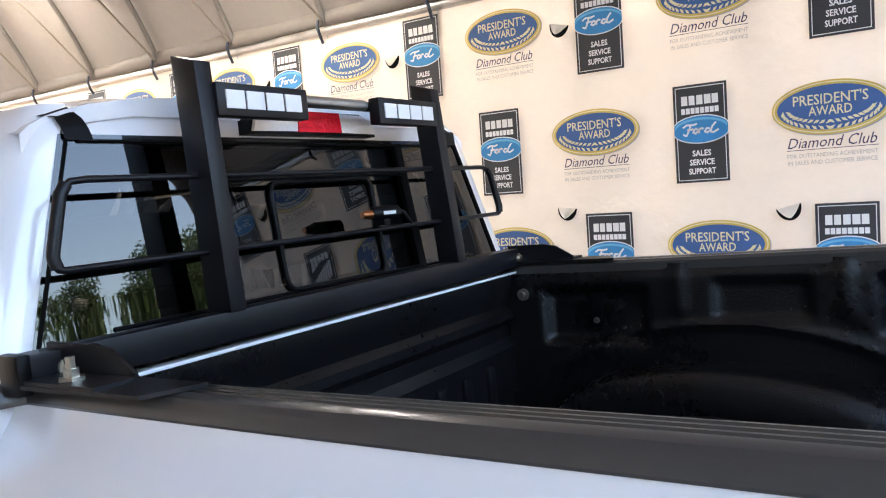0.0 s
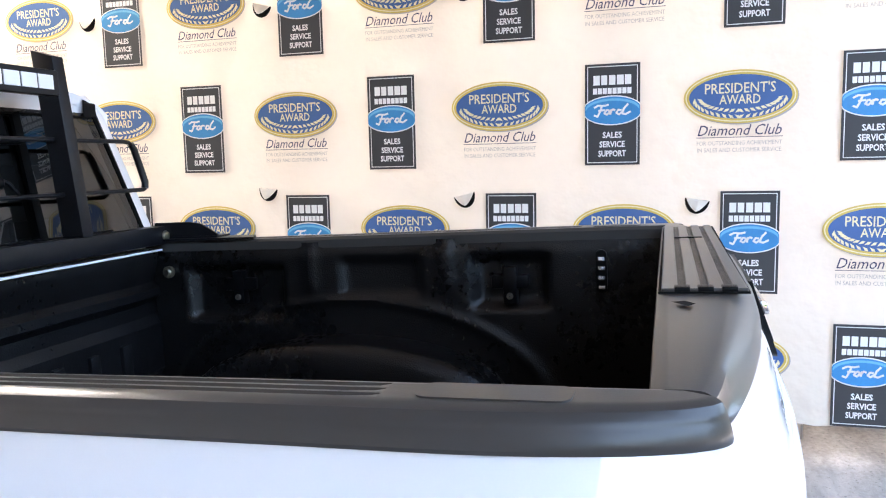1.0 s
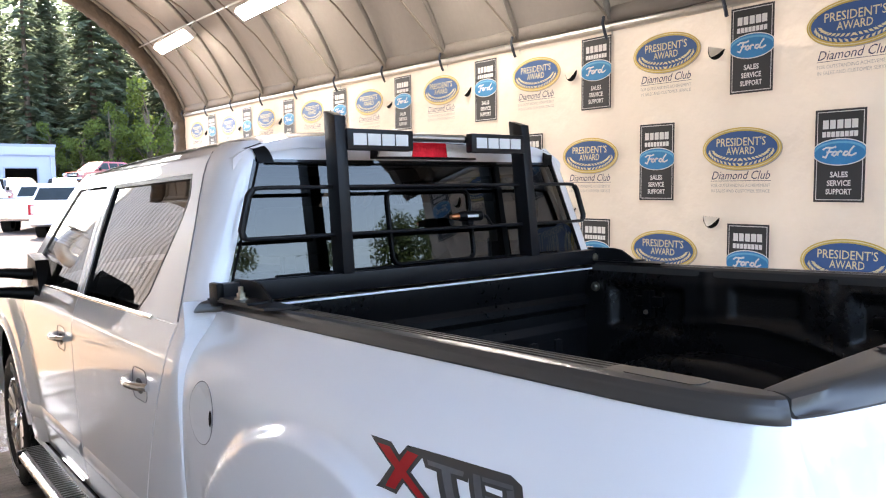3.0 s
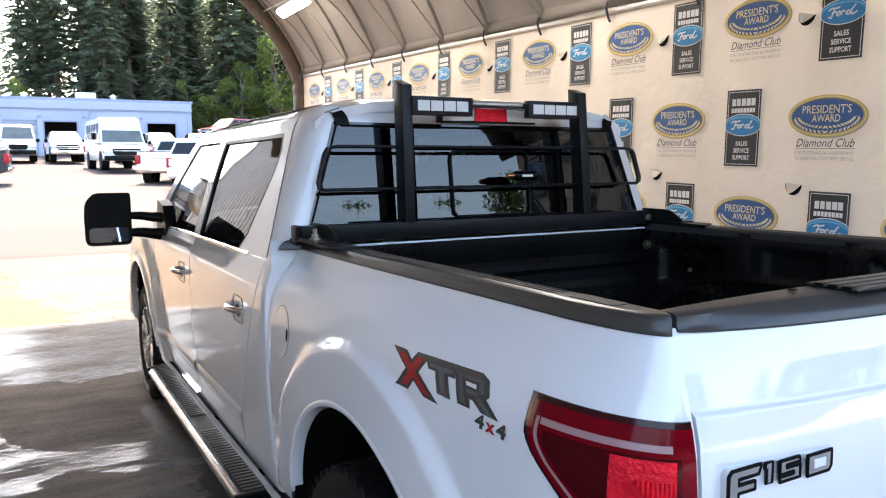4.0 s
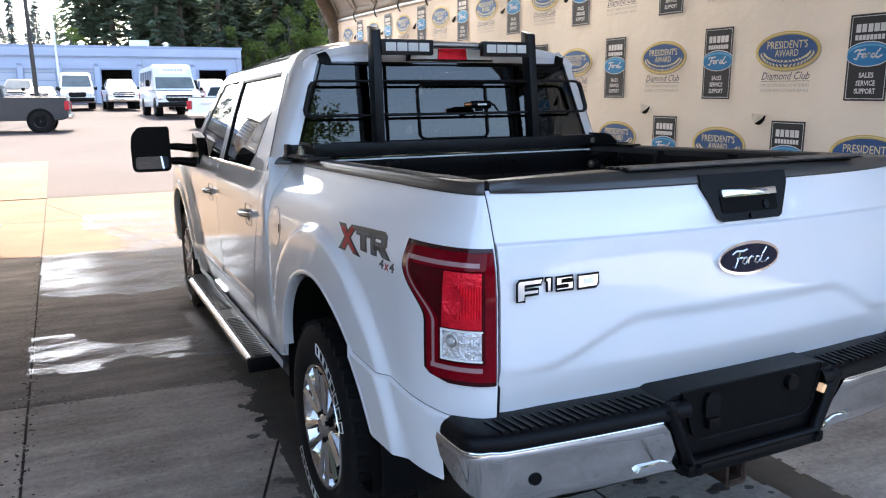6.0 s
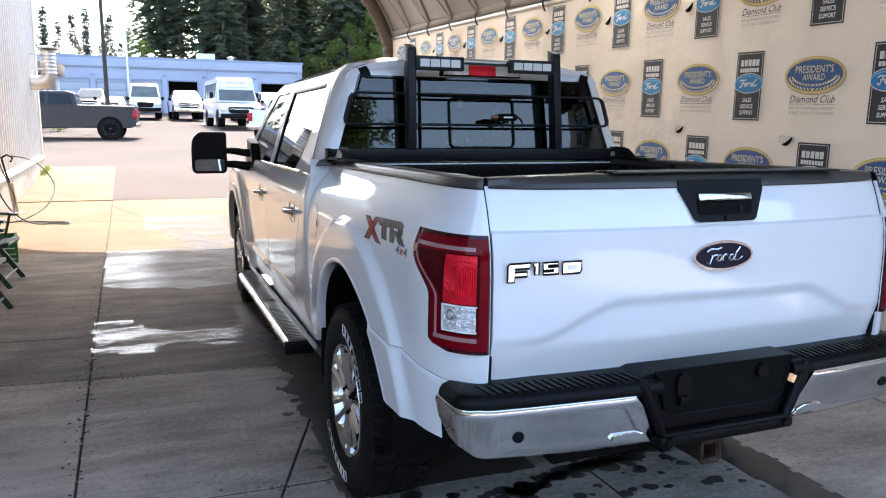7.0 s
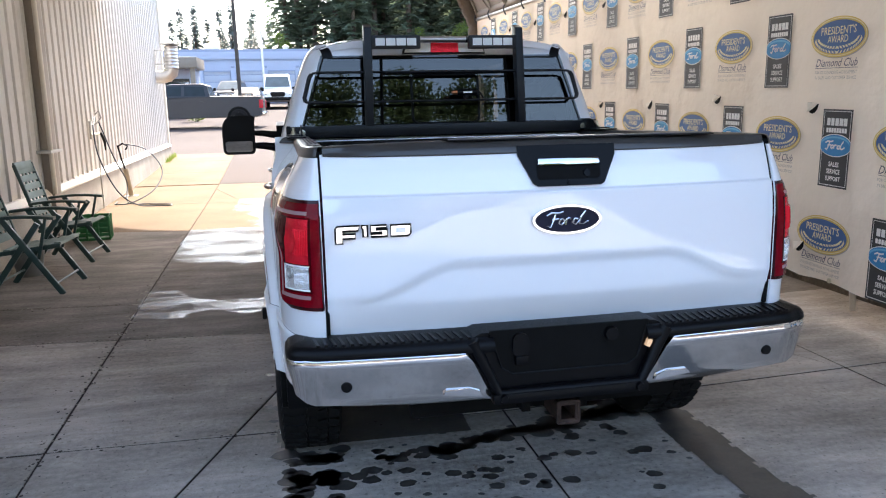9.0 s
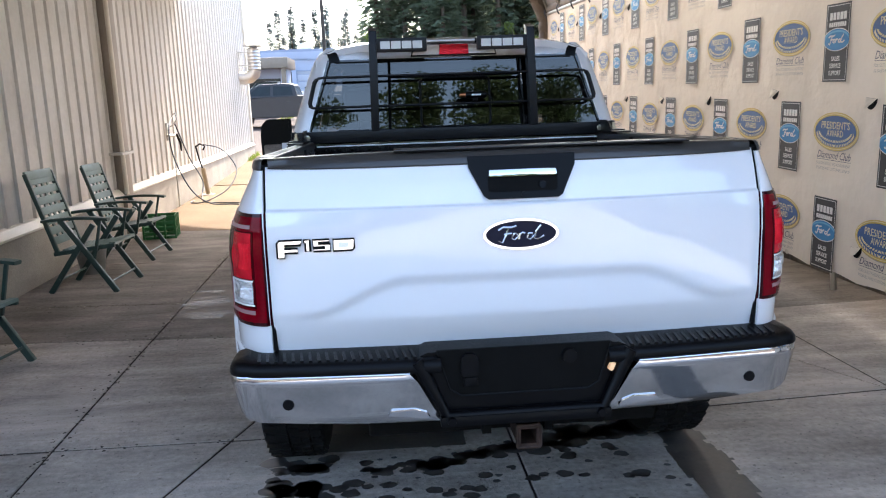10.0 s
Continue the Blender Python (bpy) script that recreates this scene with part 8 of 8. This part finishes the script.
def build_weeds():
    s = Shape()
    rng = random.Random(3)
    for _ in range(160):
        y = rng.uniform(18.4, 20.3)
        x = house_x(y) + 0.08 + abs(rng.gauss(0, 0.06))
        h, a = rng.uniform(0.04, 0.16), rng.random() * 6.28
        z = lot_height(y)
        s.put([(x - 0.008, y, z), (x + 0.008, y, z), (x + 0.05 * math.cos(a), y + 0.05 * math.sin(a), z + h)], [(0, 1, 2)])
    single("weeds", s, LEAF, "green weeds along the house footing", "weeds", kind="stuff", sharp=0)


build_weeds()


# ---- floor slabs, one by one ----
def cut(poly, px, py, nx, ny):
    """The part of a convex outline on the side of a line that its normal points to."""
    out = []
    for i, a in enumerate(poly):
        b = poly[(i + 1) % len(poly)]
        da, db = (a[0] - px) * nx + (a[1] - py) * ny, (b[0] - px) * nx + (b[1] - py) * ny
        if da >= 0:
            out.append(a)
        if da * db < 0:
            k = da / (da - db)
            out.append((a[0] + (b[0] - a[0]) * k, a[1] + (b[1] - a[1]) * k))
    return out


def shrink(poly, by):
    """An outline drawn in by the joint's half width."""
    n = len(poly)
    area = sum(poly[i][0] * poly[(i + 1) % n][1] - poly[(i + 1) % n][0] * poly[i][1] for i in range(n))
    if area < 0:
        poly = poly[::-1]
    out = poly
    for i in range(n):
        a, b = poly[i], poly[(i + 1) % n]
        d = math.hypot(b[0] - a[0], b[1] - a[1])
        if d < 1e-6:
            continue
        nx, ny = -(b[1] - a[1]) / d, (b[0] - a[0]) / d
        out = cut(out, a[0] + nx * by, a[1] + ny * by, nx, ny)
    return out


def build_floor():
    floor = thing("floor", "worn grey concrete slab floor with dark joints", "floor", kind="structure")
    runs = [lambda y: house_x(y) + 0.06, lambda y: -2.03 - 0.034 * y, lambda y: 0.15 - 0.03 * y, lambda y: 2.25 - 0.03 * y, lambda y: 4.4]
    cross = [-11.9, -8.5, -5.0, -2.2, 1.15, 2.87, 3.86, 7.60, 10.6, 13.6]
    tilt = [0.0, 0.0, 0.0, 0.0, 0.0, -0.075, -0.075, -0.16, -0.05, 0.0]
    tilt_mid = -1.6

    def ycross(i, x):
        return cross[i] + (tilt[i] * (x - tilt_mid) if x < 0.2 else tilt[i] * (0.2 - tilt_mid) + 0.08 * (x - 0.2) * (1 if 0 < i < 9 else 0))

    for i in range(len(cross) - 1):
        for k in range(4):
            quad = []
            for a, b in ((i, k), (i, k + 1), (i + 1, k + 1), (i + 1, k)):
                y = cross[a]
                for _ in range(3):
                    y = ycross(a, runs[b](y))
                quad.append((runs[b](y), y))
            pieces = [quad]
            if k == 1 and 3 <= i <= 4:
                pieces = [cut(quad, -1.228, 1.135, 0.947, -0.322), cut(quad, -1.228, 1.135, -0.947, 0.322)]
            if k == 2 and 3 <= i <= 4:
                pieces = [cut(quad, 2.05, 1.62, 0.90, 0.43), cut(quad, 2.05, 1.62, -0.90, -0.43)]
            if k == 0 and i == 6:
                pieces = [cut(quad, -2.2, 5.69, 0.03, 1.0), cut(quad, -2.2, 5.69, -0.03, -1.0)]
            if k == 1 and i in (7, 8):
                pieces = [cut(quad, -1.87, 10.77, 0.96, 0.284), cut(quad, -1.87, 10.77, -0.96, -0.284)]
            for q in pieces:
                q = shrink(q, 0.0055) if len(q) > 2 else []
                if len(q) < 3:
                    continue
                n = len(q)
                mid = (sum(p[0] for p in q) / n, sum(p[1] for p in q) / n)
                inner = [(mid[0] + (p[0] - mid[0]) * 0.995, mid[1] + (p[1] - mid[1]) * 0.995) for p in q]
                lift = random.uniform(-0.0015, 0.0015)
                s = Shape().put([(a, b, lot_height(b) + lift) for a, b in inner] + [(a, b, lot_height(b) - 0.004 + lift) for a, b in q] + [(a, b, lot_height(b) - 0.05) for a, b in q],
                                [tuple(range(n))] + [(j, n + j, n + (j + 1) % n, (j + 1) % n) for j in range(n)] + [(n + j, 2 * n + j, 2 * n + (j + 1) % n, n + (j + 1) % n) for j in range(n)])
                s.m = [0] * (n + 1) + [1] * n
                part("slab", s, [SUNLIT_CONCRETE if i >= 7 else BOUNCE_CONCRETE if i < 3 else WASHED if i > 4 else CONCRETE, JOINT], floor, sharp=0)
    # walk beside the house, out in the sun
    for a, b in ((13.6, 16.0), (16.0, 18.6), (18.6, 20.8)):
        q = [(house_x(a) + 0.06, a + 0.007), (-2.03 - 0.034 * a, a + 0.007), (-2.03 - 0.034 * b, b - 0.007), (house_x(b) + 0.06, b - 0.007)]
        s = Shape().put([(x, y, lot_height(y) + 0.012) for x, y in q] + [(x, y, lot_height(y) - 0.05) for x, y in q],
                        [(0, 1, 2, 3)] + [(j, 4 + j, 4 + (j + 1) % 4, (j + 1) % 4) for j in range(4)])
        part("slab", s, SUNLIT_CONCRETE, floor, sharp=0)


build_floor()


def film_patch(name, cells, x0, x1, y0, y1, keep, material, label, category, z=0.0035):
    """Flat wet patches: the cells of a fine grid that keep() wants, with a ragged outline."""
    nx, ny = cells
    s = Shape()
    pts = {}
    for i in range(nx):
        for k in range(ny):
            x, y = x0 + (x1 - x0) * (i + 0.5) / nx, y0 + (y1 - y0) * (k + 0.5) / ny
            if keep(x, y):
                face = []
                for a, b in ((i, k), (i + 1, k), (i + 1, k + 1), (i, k + 1)):
                    if (a, b) not in pts:
                        pts[a, b] = len(s.v)
                        s.v.append((x0 + (x1 - x0) * a / nx + 0.3 * (x1 - x0) / nx * noise.noise((a * 1.7, b * 1.7, 0)),
                                    y0 + (y1 - y0) * b / ny + 0.3 * (y1 - y0) / ny * noise.noise((a * 1.7, b * 1.7, 5)), z))
                    face.append(pts[a, b])
                s.f.append(tuple(face))
                s.m.append(0)
    return single(name, s, material, label, category, kind="stuff", sharp=0)


def fbm(x, y, z, scale):
    return noise.noise((x / scale, y / scale, z)) + 0.5 * noise.noise((x * 2.1 / scale, y * 2.1 / scale, z)) + 0.25 * noise.noise((x * 4.3 / scale, y * 4.3 / scale, z))


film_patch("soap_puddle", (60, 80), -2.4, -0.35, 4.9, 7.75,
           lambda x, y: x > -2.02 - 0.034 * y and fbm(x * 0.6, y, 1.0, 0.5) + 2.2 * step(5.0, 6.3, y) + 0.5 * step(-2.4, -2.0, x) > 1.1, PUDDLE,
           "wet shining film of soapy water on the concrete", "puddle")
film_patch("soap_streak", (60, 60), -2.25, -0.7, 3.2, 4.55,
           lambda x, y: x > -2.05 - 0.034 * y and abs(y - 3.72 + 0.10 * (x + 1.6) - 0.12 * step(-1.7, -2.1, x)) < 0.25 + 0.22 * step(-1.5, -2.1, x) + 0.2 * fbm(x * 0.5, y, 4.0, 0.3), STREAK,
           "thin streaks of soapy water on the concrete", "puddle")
# wet film whose paleness stands in for white glare
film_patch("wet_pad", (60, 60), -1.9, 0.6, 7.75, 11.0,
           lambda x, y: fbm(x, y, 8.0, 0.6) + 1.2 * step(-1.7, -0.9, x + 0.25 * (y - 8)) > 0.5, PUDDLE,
           "thin wet film, pale for the glare on the sunlit pad", "puddle", 0.004)

def build_drips():
    s = Shape()
    rng = random.Random(5)

    def blot(x, y, r):
        n = 16
        ph = rng.random() * 50
        pts = [(x, y, 0.003)] + [(x + r * (1 + 0.45 * noise.noise((ph, math.cos(a), math.sin(a)))) * math.cos(a) * 1.25,
                                  y + r * (1 + 0.45 * noise.noise((ph + 9, math.cos(a), math.sin(a)))) * math.sin(a), 0.003) for a in spread(0, math.tau * (n - 1) / n, n)]
        s.put(pts, [(0, i + 1, (i + 1) % n + 1) for i in range(n)])

    for _ in range(170):
        blot(rng.uniform(-0.75, 1.0), rng.choice((rng.uniform(0.1, 1.0), rng.uniform(0.5, 2.2))), rng.uniform(0.008, 0.035))
    for i in range(40):
        blot(-0.55 + i * 0.035, 0.72 + 0.32 * i / 40 + rng.uniform(-0.05, 0.05), rng.uniform(0.02, 0.055))
    for _ in range(45):
        blot(rng.uniform(-0.98, -0.72), rng.uniform(0.35, 0.95), rng.uniform(0.015, 0.05))
    for _ in range(40):
        blot(rng.gauss(-1.0, 0.05), rng.uniform(1.1, 3.2), rng.uniform(0.008, 0.028))
    for _ in range(60):
        blot(rng.uniform(0.2, 0.9), rng.gauss(1.25, 0.2), rng.uniform(0.02, 0.06))
    single("water_drips", s, WET, "dark water drips on the concrete under the truck", "wet spots", kind="stuff", sharp=0)


build_drips()


def build_grit():
    """Crumbs and dirt that lie along the long joint and the cross joints."""
    rng = random.Random(21)
    pale, dark = Shape(), Shape()

    def crumb(shape, x, y, r):
        n = 6
        a0 = rng.random() * 6
        ring = [(x + r * rng.uniform(0.6, 1.2) * math.cos(a0 + math.tau * i / n), y + r * rng.uniform(0.6, 1.2) * math.sin(a0 + math.tau * i / n), 0.0015) for i in range(n)]
        shape.put(ring + [(x, y, 0.0015 + 0.35 * r)], [(i, (i + 1) % n, n) for i in range(n)])

    for _ in range(620):
        y = rng.uniform(-0.5, 7.4)
        x = -2.03 - 0.034 * y + rng.gauss(0, 0.035)
        crumb(pale if rng.random() < 0.55 else dark, x, y, rng.uniform(0.003, 0.012))
    for _ in range(420):
        x = rng.uniform(-3.5, -0.2)
        j = rng.choice((1.15, 2.87, 3.86))
        crumb(dark if rng.random() < 0.6 else pale, x, j + (-0.075 * (x + 1.6) if j > 2 else 0) + rng.gauss(0, 0.025), rng.uniform(0.003, 0.010))
    for _ in range(260):
        crumb(dark, rng.uniform(-3.4, -0.3), rng.uniform(-0.3, 7.3), rng.uniform(0.002, 0.007))
    single("joint_crumbs", pale, FOUND, "pale concrete crumbs along the floor joints", "grit", kind="stuff", sharp=0)
    single("joint_grit", dark, JOINT, "dark grit along the floor joints", "grit", kind="stuff", sharp=0)


build_grit()
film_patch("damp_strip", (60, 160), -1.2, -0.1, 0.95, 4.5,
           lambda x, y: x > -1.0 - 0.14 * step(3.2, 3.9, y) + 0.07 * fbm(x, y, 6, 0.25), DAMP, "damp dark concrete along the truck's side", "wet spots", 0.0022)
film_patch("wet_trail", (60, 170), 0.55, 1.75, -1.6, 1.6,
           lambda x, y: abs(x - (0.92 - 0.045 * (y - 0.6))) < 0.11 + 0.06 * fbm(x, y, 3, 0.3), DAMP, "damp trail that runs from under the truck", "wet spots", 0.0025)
